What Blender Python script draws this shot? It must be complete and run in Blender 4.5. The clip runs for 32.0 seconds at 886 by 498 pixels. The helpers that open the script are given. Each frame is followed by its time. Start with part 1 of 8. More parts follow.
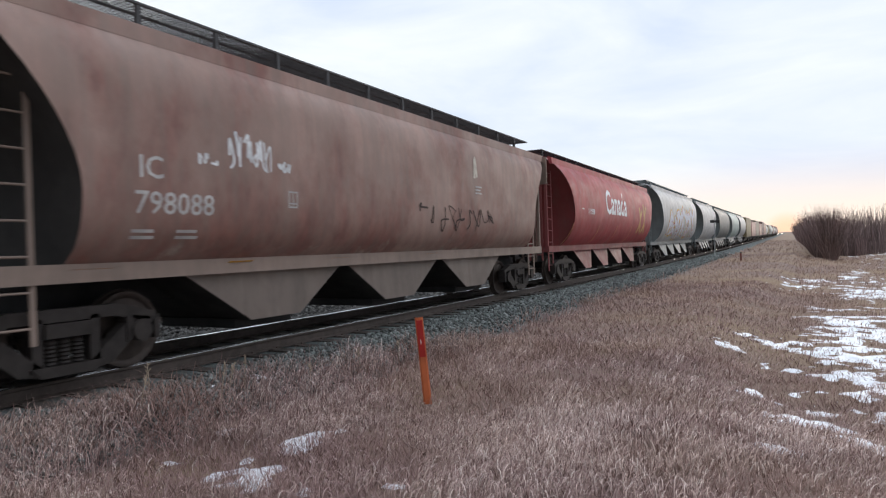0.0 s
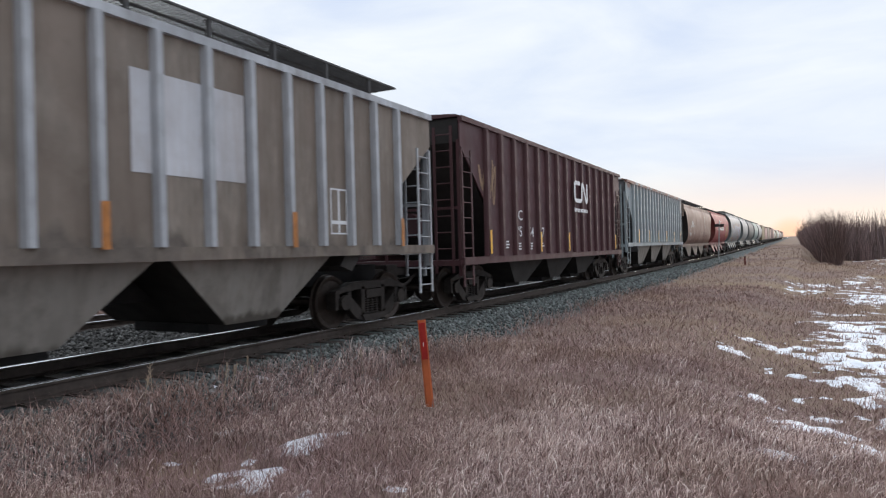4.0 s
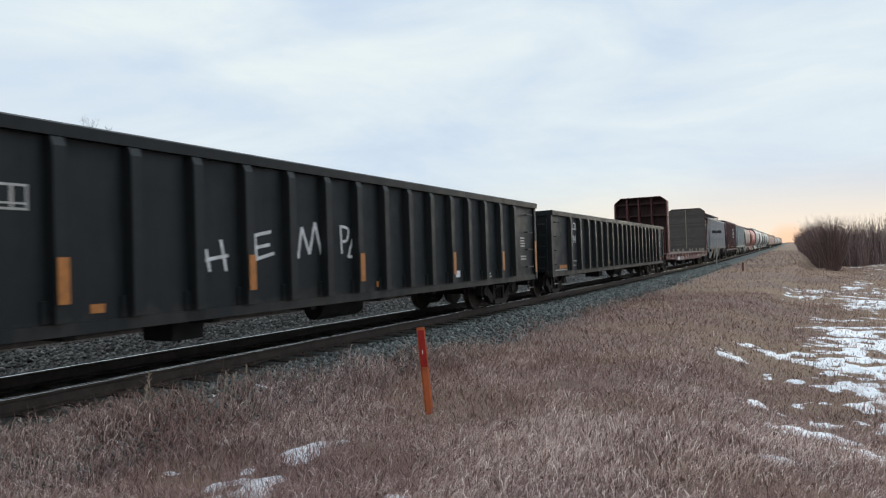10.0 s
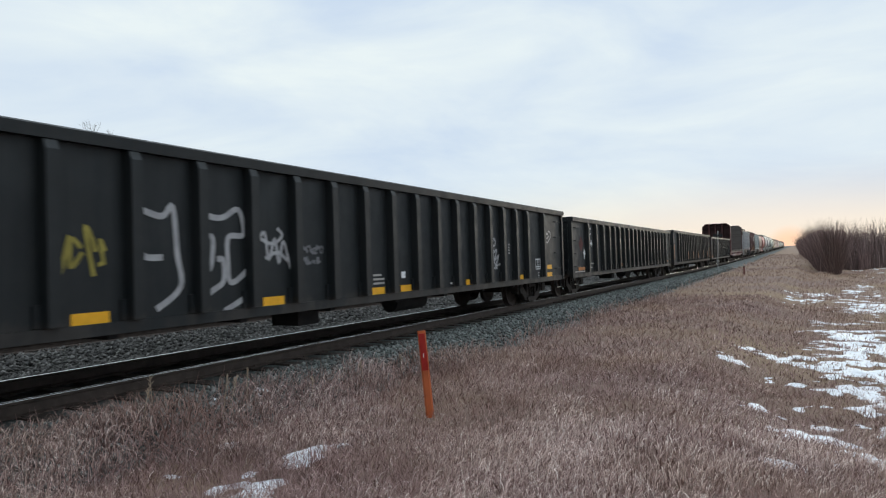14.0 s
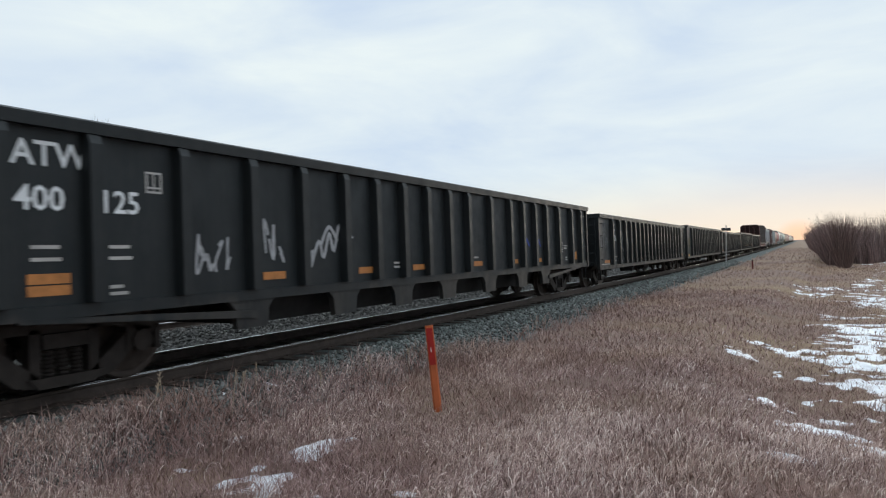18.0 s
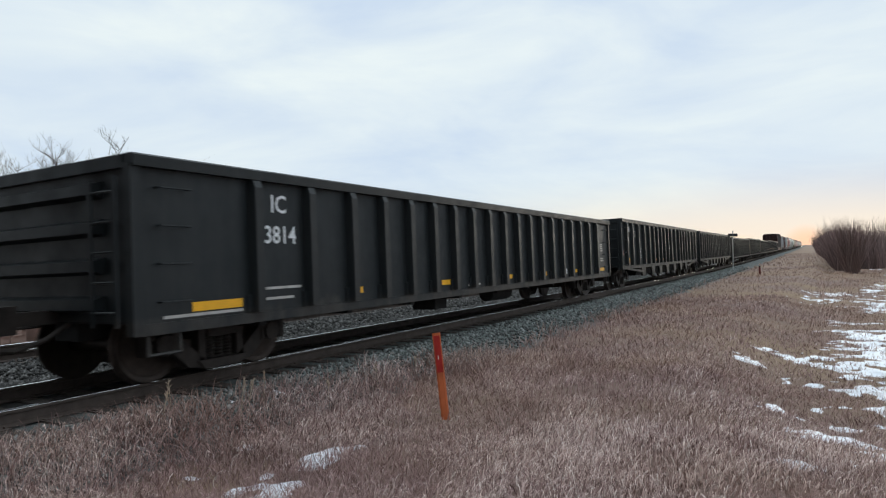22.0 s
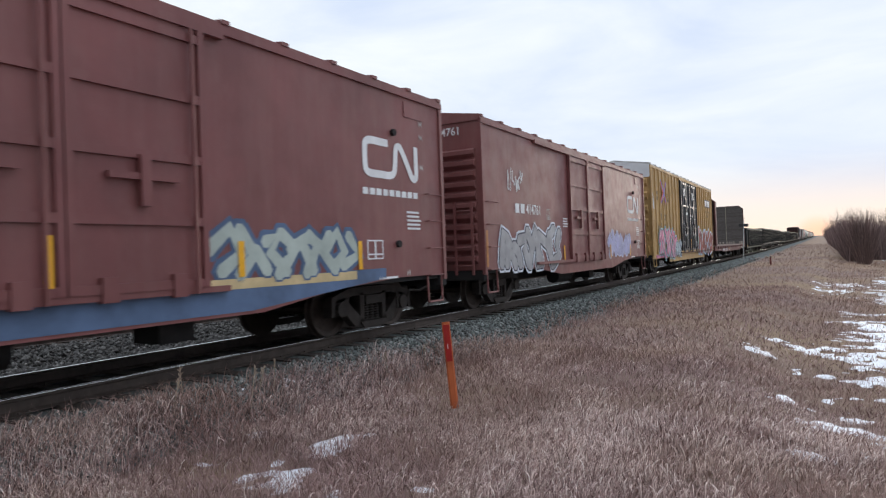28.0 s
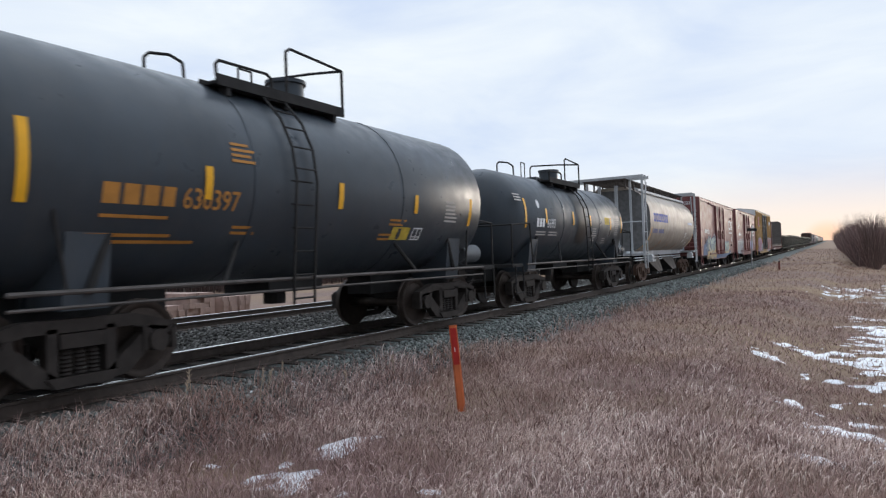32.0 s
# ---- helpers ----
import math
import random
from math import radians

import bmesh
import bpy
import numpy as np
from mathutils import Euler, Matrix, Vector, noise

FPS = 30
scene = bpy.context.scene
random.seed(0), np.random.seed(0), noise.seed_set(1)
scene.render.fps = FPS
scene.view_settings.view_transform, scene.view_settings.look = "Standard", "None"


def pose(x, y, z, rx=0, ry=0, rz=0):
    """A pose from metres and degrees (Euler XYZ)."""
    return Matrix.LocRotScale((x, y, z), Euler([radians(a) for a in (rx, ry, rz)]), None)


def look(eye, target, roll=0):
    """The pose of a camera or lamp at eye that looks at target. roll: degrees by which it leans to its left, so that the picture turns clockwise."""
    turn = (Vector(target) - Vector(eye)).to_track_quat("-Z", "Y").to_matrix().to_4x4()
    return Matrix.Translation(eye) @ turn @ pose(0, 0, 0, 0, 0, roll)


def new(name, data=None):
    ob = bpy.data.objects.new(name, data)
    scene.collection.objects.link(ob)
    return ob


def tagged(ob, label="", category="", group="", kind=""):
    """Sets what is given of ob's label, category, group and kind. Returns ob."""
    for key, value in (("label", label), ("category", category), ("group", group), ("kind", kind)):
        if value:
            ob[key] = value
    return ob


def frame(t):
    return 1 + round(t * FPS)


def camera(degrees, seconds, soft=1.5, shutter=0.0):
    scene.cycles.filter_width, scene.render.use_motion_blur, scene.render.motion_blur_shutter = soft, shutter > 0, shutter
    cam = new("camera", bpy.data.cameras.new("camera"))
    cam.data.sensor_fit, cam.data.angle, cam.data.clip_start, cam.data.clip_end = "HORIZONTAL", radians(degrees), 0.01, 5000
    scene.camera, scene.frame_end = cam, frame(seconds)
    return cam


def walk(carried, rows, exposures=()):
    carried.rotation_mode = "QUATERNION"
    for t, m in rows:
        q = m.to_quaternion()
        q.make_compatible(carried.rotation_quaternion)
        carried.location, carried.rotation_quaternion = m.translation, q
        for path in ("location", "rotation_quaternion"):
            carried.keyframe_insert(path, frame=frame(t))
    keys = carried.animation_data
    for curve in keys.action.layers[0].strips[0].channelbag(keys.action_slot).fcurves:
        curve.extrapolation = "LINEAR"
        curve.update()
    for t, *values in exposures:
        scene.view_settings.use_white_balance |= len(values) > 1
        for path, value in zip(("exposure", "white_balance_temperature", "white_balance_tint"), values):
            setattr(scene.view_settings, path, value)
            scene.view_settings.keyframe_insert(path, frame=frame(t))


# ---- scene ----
cam = camera(68.11, 32.0, soft=1.2, shutter=0.15)
EXPOSURES = [(0, 0.2, 6500, 10), (4, 0.14, 6500, 10), (7.5, -0.1, 6350, 8), (10, 0.0, 6450, 4), (22, 0.02, 6450, 4), (24, 0.0, 6480, 6), (25.5, 0.2, 6500, 8), (28, 0.16, 6450, 10), (32, 0.1, 6380, 9)]
PATH = [
    (0.0, pose(-0.001, 0.026, 1.302, 90.02, 1.89, 27.91)),
    (0.5, pose(-0.009, 0.037, 1.301, 89.80, 1.79, 27.86)),
    (1.0, pose(-0.005, 0.038, 1.299, 89.96, 1.60, 27.86)),
    (1.5, pose(-0.001, 0.040, 1.297, 90.12, 1.82, 27.94)),
    (2.0, pose(-0.004, 0.037, 1.303, 90.33, 2.06, 27.99)),
    (2.5, pose(-0.005, 0.029, 1.295, 90.38, 1.55, 28.00)),
    (3.0, pose(-0.000, 0.026, 1.301, 90.19, 1.80, 28.03)),
    (3.5, pose(0.001, 0.034, 1.301, 90.32, 2.41, 27.91)),
    (4.0, pose(-0.003, 0.035, 1.308, 90.20, 1.48, 28.21)),
    (4.5, pose(0.006, 0.020, 1.306, 90.18, 1.50, 28.83)),
    (6.5, pose(0.002, 0.014, 1.299, 90.80, 1.77, 28.47)),
    (7.0, pose(0.000, 0.012, 1.304, 90.88, 1.79, 28.22)),
    (7.5, pose(0.006, 0.014, 1.305, 90.95, 2.04, 27.90)),
    (8.0, pose(0.008, 0.022, 1.306, 91.02, 2.08, 27.72)),
    (8.5, pose(0.005, 0.021, 1.302, 90.90, 1.86, 27.74)),
    (9.0, pose(0.006, 0.021, 1.303, 90.84, 1.77, 27.83)),
    (9.5, pose(0.002, 0.025, 1.306, 90.79, 1.95, 27.94)),
    (10.0, pose(-0.002, 0.022, 1.301, 90.89, 1.80, 28.05)),
    (10.5, pose(0.001, 0.020, 1.298, 90.96, 1.90, 28.11)),
    (11.0, pose(0.006, 0.012, 1.302, 91.00, 1.86, 28.15)),
    (11.5, pose(0.001, 0.012, 1.308, 90.98, 1.79, 28.11)),
    (12.0, pose(0.001, 0.008, 1.300, 90.95, 1.61, 28.23)),
    (12.5, pose(0.005, 0.015, 1.296, 91.05, 1.90, 28.30)),
    (13.0, pose(0.004, 0.015, 1.301, 91.13, 2.09, 28.26)),
    (13.5, pose(0.008, 0.004, 1.302, 91.21, 1.82, 28.18)),
    (14.0, pose(0.007, 0.010, 1.301, 91.20, 1.81, 28.14)),
    (14.5, pose(0.010, 0.006, 1.302, 91.22, 1.86, 28.15)),
    (16.5, pose(0.005, 0.000, 1.303, 91.12, 1.95, 28.14)),
    (17.0, pose(0.007, 0.011, 1.300, 90.99, 1.81, 28.09)),
    (17.5, pose(0.008, 0.014, 1.300, 91.00, 1.72, 28.25)),
    (18.0, pose(0.006, 0.005, 1.295, 90.80, 2.00, 28.75)),
    (18.5, pose(0.007, 0.009, 1.299, 91.03, 2.41, 28.40)),
    (19.0, pose(0.008, 0.012, 1.302, 91.14, 2.03, 28.35)),
    (19.5, pose(0.011, 0.009, 1.303, 91.36, 2.34, 28.40)),
    (20.0, pose(0.006, 0.006, 1.304, 91.32, 2.17, 28.69)),
    (20.5, pose(0.006, 0.003, 1.303, 91.29, 2.38, 28.78)),
    (21.0, pose(0.005, 0.005, 1.306, 91.37, 2.26, 29.11)),
    (21.5, pose(0.008, -0.012, 1.303, 91.51, 2.39, 29.24)),
    (22.0, pose(0.006, -0.020, 1.304, 91.42, 2.24, 29.26)),
    (22.5, pose(0.005, -0.018, 1.305, 91.31, 1.94, 29.26)),
    (23.0, pose(-0.004, -0.013, 1.313, 91.13, 1.53, 29.41)),
    (23.5, pose(-0.005, -0.017, 1.309, 91.05, 1.24, 29.79)),
    (24.0, pose(-0.010, -0.030, 1.301, 90.74, 0.55, 30.88)),
    (24.5, pose(-0.015, -0.072, 1.304, 90.34, 0.82, 31.53)),
    (25.0, pose(-0.018, -0.081, 1.305, 89.92, 0.31, 31.52)),
    (25.5, pose(-0.024, -0.070, 1.302, 89.70, -0.01, 31.32)),
    (26.0, pose(-0.022, -0.057, 1.292, 90.02, 1.20, 31.18)),
    (26.5, pose(-0.010, -0.042, 1.300, 90.56, 1.96, 30.46)),
    (28.5, pose(-0.008, -0.019, 1.303, 90.51, 2.01, 29.97)),
    (29.0, pose(-0.004, -0.020, 1.305, 90.60, 2.08, 30.00)),
    (29.5, pose(-0.001, -0.023, 1.306, 90.70, 2.25, 29.97)),
    (30.0, pose(-0.004, -0.019, 1.303, 90.82, 2.31, 30.08)),
    (30.5, pose(-0.001, -0.026, 1.304, 90.78, 2.12, 30.15)),
    (31.0, pose(-0.006, -0.019, 1.309, 90.77, 2.07, 30.22)),
    (31.5, pose(-0.010, -0.033, 1.306, 90.93, 2.26, 30.54)),
    (32.0, pose(0.004, -0.050, 1.295, 90.90, 1.93, 30.62)),
]
walk(cam, PATH, EXPOSURES)

# ---- world and light ----
world = bpy.data.worlds.new("world")
scene.world = world
world.use_nodes = True
wt = world.node_tree
wt.nodes.clear()
w_out = wt.nodes.new("ShaderNodeOutputWorld")
w_bg = wt.nodes.new("ShaderNodeBackground")
w_sky = wt.nodes.new("ShaderNodeTexSky")
w_sky.sky_type = "NISHITA"
w_sky.sun_disc = False
w_sky.sun_elevation = radians(3.0)
w_sky.sun_rotation = radians(0.0)
w_sky.air_density, w_sky.dust_density, w_sky.ozone_density = 1.0, 0.6, 3.0
w_co = wt.nodes.new("ShaderNodeTexCoord")


def wnode(kind, **inputs):
    n = wt.nodes.new(kind)
    for k, val in inputs.items():
        n.inputs[k].default_value = val
    return n


w_sep = wt.nodes.new("ShaderNodeSeparateXYZ")
wt.links.new(w_co.outputs["Generated"], w_sep.inputs[0])
# high thin overcast, paler towards the horizon, in soft streaks
w_map = wt.nodes.new("ShaderNodeMapping")
w_map.inputs["Scale"].default_value = (1.0, 1.0, 3.2)
wt.links.new(w_co.outputs["Generated"], w_map.inputs[0])
w_n = wnode("ShaderNodeTexNoise", Scale=2.6, Detail=6.0, Roughness=0.55, Distortion=0.4)
wt.links.new(w_map.outputs[0], w_n.inputs["Vector"])
w_r = wt.nodes.new("ShaderNodeValToRGB")
w_r.color_ramp.elements[0].position, w_r.color_ramp.elements[0].color = 0.34, (0.64, 0.73, 0.90, 1)
w_r.color_ramp.elements[1].position, w_r.color_ramp.elements[1].color = 0.66, (0.86, 0.91, 0.95, 1)
wt.links.new(w_n.outputs["Fac"], w_r.inputs[0])
w_mix = wt.nodes.new("ShaderNodeMix")
w_mix.data_type = "RGBA"
w_gain = wt.nodes.new("ShaderNodeVectorMath")
w_gain.operation = "SCALE"
w_gain.inputs["Scale"].default_value = 0.10
wt.links.new(w_sky.outputs[0], w_gain.inputs[0])
# cloud cover by height above the horizon
w_cov = wt.nodes.new("ShaderNodeMapRange")
w_cov.inputs["From Min"].default_value, w_cov.inputs["From Max"].default_value = 0.0, 0.13
w_cov.inputs["To Min"].default_value, w_cov.inputs["To Max"].default_value = 0.80, 0.97
wt.links.new(w_sep.outputs["Z"], w_cov.inputs["Value"])
wt.links.new(w_cov.outputs[0], w_mix.inputs[0])
wt.links.new(w_gain.outputs[0], w_mix.inputs[6])
wt.links.new(w_r.outputs[0], w_mix.inputs[7])
# a warm band low over the place where the sun has gone down
w_dot = wt.nodes.new("ShaderNodeVectorMath")
w_dot.operation = "DOT_PRODUCT"
w_dot.inputs[1].default_value = (0.03, 0.9995, 0.0)
wt.links.new(w_co.outputs["Generated"], w_dot.inputs[0])
w_az = wt.nodes.new("ShaderNodeMapRange")
w_az.interpolation_type = "SMOOTHSTEP"
w_az.inputs["From Min"].default_value, w_az.inputs["From Max"].default_value = 0.80, 1.0
wt.links.new(w_dot.outputs["Value"], w_az.inputs["Value"])
w_el = wt.nodes.new("ShaderNodeMapRange")
w_el.interpolation_type = "SMOOTHSTEP"
w_el.inputs["From Min"].default_value, w_el.inputs["From Max"].default_value = 0.13, -0.01
wt.links.new(w_sep.outputs["Z"], w_el.inputs["Value"])
w_glow = wt.nodes.new("ShaderNodeMath")
w_glow.operation = "MULTIPLY"
wt.links.new(w_az.outputs[0], w_glow.inputs[0])
wt.links.new(w_el.outputs[0], w_glow.inputs[1])
w_warm = wt.nodes.new("ShaderNodeMix")
w_warm.data_type = "RGBA"
wt.links.new(w_glow.outputs[0], w_warm.inputs[0])
wt.links.new(w_mix.outputs[2], w_warm.inputs[6])
w_warm.inputs[7].default_value = (1.0, 0.84, 0.70, 1)
# the last red light where the sun has just gone under
w_spot = wt.nodes.new("ShaderNodeVectorMath")
w_spot.operation = "DOT_PRODUCT"
w_spot.inputs[1].default_value = (-0.0035, 0.99999, 0.004)
wt.links.new(w_co.outputs["Generated"], w_spot.inputs[0])
w_sf = wt.nodes.new("ShaderNodeMapRange")
w_sf.interpolation_type = "SMOOTHSTEP"
w_sf.inputs["From Min"].default_value, w_sf.inputs["From Max"].default_value = 0.9994, 1.0
wt.links.new(w_spot.outputs["Value"], w_sf.inputs["Value"])
w_red = wt.nodes.new("ShaderNodeMix")
w_red.data_type = "RGBA"
wt.links.new(w_sf.outputs[0], w_red.inputs[0])
wt.links.new(w_warm.outputs[2], w_red.inputs[6])
w_red.inputs[7].default_value = (1.12, 0.70, 0.48, 1)
# a thin gap of clear evening light under the clouds
w_gel = wt.nodes.new("ShaderNodeMapRange")
w_gel.interpolation_type = "SMOOTHSTEP"
w_gel.inputs["From Min"].default_value, w_gel.inputs["From Max"].default_value = 0.028, 0.020
wt.links.new(w_sep.outputs["Z"], w_gel.inputs["Value"])
w_gdot = wt.nodes.new("ShaderNodeVectorMath")
w_gdot.operation = "DOT_PRODUCT"
w_gdot.inputs[1].default_value = (-0.225, 0.974, 0.0)
wt.links.new(w_co.outputs["Generated"], w_gdot.inputs[0])
w_gaz = wt.nodes.new("ShaderNodeMapRange")
w_gaz.interpolation_type = "SMOOTHSTEP"
w_gaz.inputs["From Min"].default_value, w_gaz.inputs["From Max"].default_value = 0.985, 0.998
wt.links.new(w_gdot.outputs["Value"], w_gaz.inputs["Value"])
w_gm = wt.nodes.new("ShaderNodeMath")
w_gm.operation = "MULTIPLY"
wt.links.new(w_gel.outputs[0], w_gm.inputs[0])
wt.links.new(w_gaz.outputs[0], w_gm.inputs[1])
w_gap = wt.nodes.new("ShaderNodeMix")
w_gap.data_type = "RGBA"
wt.links.new(w_gm.outputs[0], w_gap.inputs[0])
wt.links.new(w_red.outputs[2], w_gap.inputs[6])
w_gap.inputs[7].default_value = (1.3, 0.80, 0.36, 1)
# an overcast sky is brightest overhead
w_up = wt.nodes.new("ShaderNodeMapRange")
w_up.inputs["From Min"].default_value, w_up.inputs["From Max"].default_value = 0.38, 1.0
w_up.inputs["To Min"].default_value, w_up.inputs["To Max"].default_value = 1.0, 2.6
wt.links.new(w_sep.outputs["Z"], w_up.inputs["Value"])
w_top = wt.nodes.new("ShaderNodeVectorMath")
w_top.operation = "SCALE"
wt.links.new(w_gap.outputs[2], w_top.inputs[0])
wt.links.new(w_up.outputs[0], w_top.inputs["Scale"])
# the sky is dimmer on the side away from the sunset
w_back = wt.nodes.new("ShaderNodeMapRange")
w_back.interpolation_type = "SMOOTHSTEP"
w_back.inputs["From Min"].default_value, w_back.inputs["From Max"].default_value = -0.5, 0.42
w_back.inputs["To Min"].default_value, w_back.inputs["To Max"].default_value = 0.6, 1.0
wt.links.new(w_dot.outputs["Value"], w_back.inputs["Value"])
w_dim = wt.nodes.new("ShaderNodeVectorMath")
w_dim.operation = "SCALE"
wt.links.new(w_top.outputs[0], w_dim.inputs[0])
wt.links.new(w_back.outputs[0], w_dim.inputs["Scale"])
wt.links.new(w_dim.outputs[0], w_bg.inputs["Color"])
w_bg.inputs["Strength"].default_value = 1.0
wt.links.new(w_bg.outputs[0], w_out.inputs[0])

sun = new("sun", bpy.data.lights.new("sun", "SUN"))
sun.data.energy, sun.data.angle, sun.data.color = 0.5, radians(12), (1.0, 0.86, 0.72)
sun.matrix_world = look((0, 0, 30), (-1, -20, 28.0))

# ---- materials ----
MATS = {}


class Nodes:
    """A material's node tree with short calls."""

    def __init__(self, name, rough=0.6, metal=0.0):
        self.m = bpy.data.materials.new(name)
        self.m.use_nodes = True
        self.t = self.m.node_tree
        self.b = self.t.nodes["Principled BSDF"]
        self.b.inputs["Roughness"].default_value = rough
        self.b.inputs["Metallic"].default_value = metal
        self.b.inputs["Specular IOR Level"].default_value = 0.3
        self.co = self.t.nodes.new("ShaderNodeTexCoord").outputs["Object"]

    def scaled(self, s):
        n = self.t.nodes.new("ShaderNodeMapping")
        n.inputs["Scale"].default_value = s
        self.t.links.new(self.co, n.inputs[0])
        return n.outputs[0]

    def noise(self, scale, detail=4, s=(1, 1, 1), rough=0.6):
        n = self.t.nodes.new("ShaderNodeTexNoise")
        n.inputs["Scale"].default_value, n.inputs["Detail"].default_value, n.inputs["Roughness"].default_value = scale, detail, rough
        self.t.links.new(self.scaled(s), n.inputs["Vector"])
        return n.outputs["Fac"]

    def ramp(self, fac, stops):
        n = self.t.nodes.new("ShaderNodeValToRGB")
        e = n.color_ramp.elements
        while len(e) < len(stops):
            e.new(0.5)
        for q, (p, c) in zip(e, stops):
            q.position, q.color = p, (*c, 1) if len(c) == 3 else c
        self.t.links.new(fac, n.inputs[0])
        return n.outputs[0]

    def mix(self, fac, a, b, kind="MIX"):
        n = self.t.nodes.new("ShaderNodeMix")
        n.data_type, n.blend_type = "RGBA", kind
        for sock, val in ((n.inputs[0], fac), (n.inputs[6], a), (n.inputs[7], b)):
            if isinstance(val, (int, float)):
                sock.default_value = val
            elif isinstance(val, tuple):
                sock.default_value = (*val, 1)
            else:
                self.t.links.new(val, sock)
        return n.outputs[2]

    def rnd(self):
        return self.t.nodes.new("ShaderNodeObjectInfo").outputs["Random"]

    def island(self):
        return self.t.nodes.new("ShaderNodeNewGeometry").outputs["Random Per Island"]

    def color(self, c):
        if isinstance(c, tuple):
            self.b.inputs["Base Color"].default_value = (*c, 1)
        else:
            self.t.links.new(c, self.b.inputs["Base Color"])

    def rough(self, r):
        self.t.links.new(r, self.b.inputs["Roughness"])

    def bump(self, h, strength=0.2, dist=0.01):
        n = self.t.nodes.new("ShaderNodeBump")
        n.inputs["Strength"].default_value, n.inputs["Distance"].default_value = strength, dist
        self.t.links.new(h, n.inputs["Height"])
        self.t.links.new(n.outputs[0], self.b.inputs["Normal"])


def dim(c, k):
    return tuple(v * k for v in c)


def paint(name, c, rust=0.1, streak=0.3, dirt=0.3, rough=0.55, rustc=(0.16, 0.06, 0.03), dirtc=(0.09, 0.075, 0.06), edge=None, foot=None, blotch=None):
    """Weathered painted steel: fading, vertical streaks, rust spots and road dirt."""
    if name in MATS:
        return MATS[name]
    n = Nodes(name, rough)
    base = n.mix(n.ramp(n.noise(0.7, 5), [(0.35, (0, 0, 0)), (0.65, (1, 1, 1))]), dim(c, 0.82), dim(c, 1.12))
    if blotch:
        big = n.ramp(n.noise(0.62, 7, (1, 1, 0.7), 0.62), [(0.44, (0, 0, 0)), (0.60, (0.85, 0.85, 0.85))])
        base = n.mix(big, base, n.ramp(n.noise(4.0, 6, (1.6, 1.6, 0.5)), [(0.3, dim(blotch, 0.75)), (0.7, dim(blotch, 1.3))]))
    st = n.ramp(n.noise(1.0, 5, (3.0, 3.0, 0.22), 0.7), [(0.42, (0, 0, 0)), (0.72, (1, 1, 1))])
    base = n.mix(n.mix(streak, (0.0, 0.0, 0.0), st), base, dirtc)
    ds = n.ramp(n.noise(3.5, 6, (1, 1, 0.6), 0.7), [(0.5, (0, 0, 0)), (0.78, (1, 1, 1))])
    base = n.mix(n.mix(dirt, (0.0, 0.0, 0.0), ds), base, dirtc)
    lo = 0.80 - 0.36 * rust
    rs = n.ramp(n.noise(1.6, 8, (1, 1, 0.45), 0.72), [(lo, (0, 0, 0)), (lo + 0.07, (1, 1, 1))])
    rc = n.ramp(n.noise(9.0, 4), [(0.3, dim(rustc, 0.6)), (0.7, dim(rustc, 1.6))])
    base = n.mix(rs, base, rc)
    for lim, scale in ((edge, (0.62, 0.62, 0.36)), (foot, (1.0, 1.0, 0.3))):
        if not lim:
            continue
        z0, z1, colour, amount = lim
        sep = n.t.nodes.new("ShaderNodeSeparateXYZ")
        n.t.links.new(n.co, sep.inputs[0])
        up = n.t.nodes.new("ShaderNodeMapRange")
        up.inputs["From Min"].default_value, up.inputs["From Max"].default_value = z0, z1
        up.inputs["To Min"].default_value, up.inputs["To Max"].default_value = -0.34, amount
        n.t.links.new(sep.outputs["Z"], up.inputs["Value"])
        add = n.t.nodes.new("ShaderNodeMath")
        n.t.links.new(up.outputs[0], add.inputs[0])
        n.t.links.new(n.noise(2.1, 8, scale, 0.62), add.inputs[1])
        m = n.ramp(add.outputs[0], [(0.56, (0, 0, 0)), (0.68, (0.9, 0.9, 0.9))])
        base = n.mix(m, base, n.ramp(n.noise(5.0, 6), [(0.3, dim(colour, 0.65)), (0.7, dim(colour, 1.4))]))
    n.color(base)
    n.rough(n.ramp(n.noise(2.6, 6), [(0.3, (rough - 0.1,) * 3), (0.7, (rough + 0.15,) * 3)]))
    n.bump(n.noise(14.0, 5), 0.12, 0.01)
    MATS[name] = n.m
    return n.m


def plain(name, c, rough=0.6, metal=0.0, var=0.25, scale=6.0):
    if name in MATS:
        return MATS[name]
    n = Nodes(name, rough, metal)
    n.color(n.mix(n.ramp(n.noise(scale, 6), [(0.3, (0, 0, 0)), (0.7, (1, 1, 1))]), dim(c, 1 - var), dim(c, 1 + var)))
    n.bump(n.noise(scale * 4, 4), 0.15, 0.008)
    MATS[name] = n.m
    return n.m


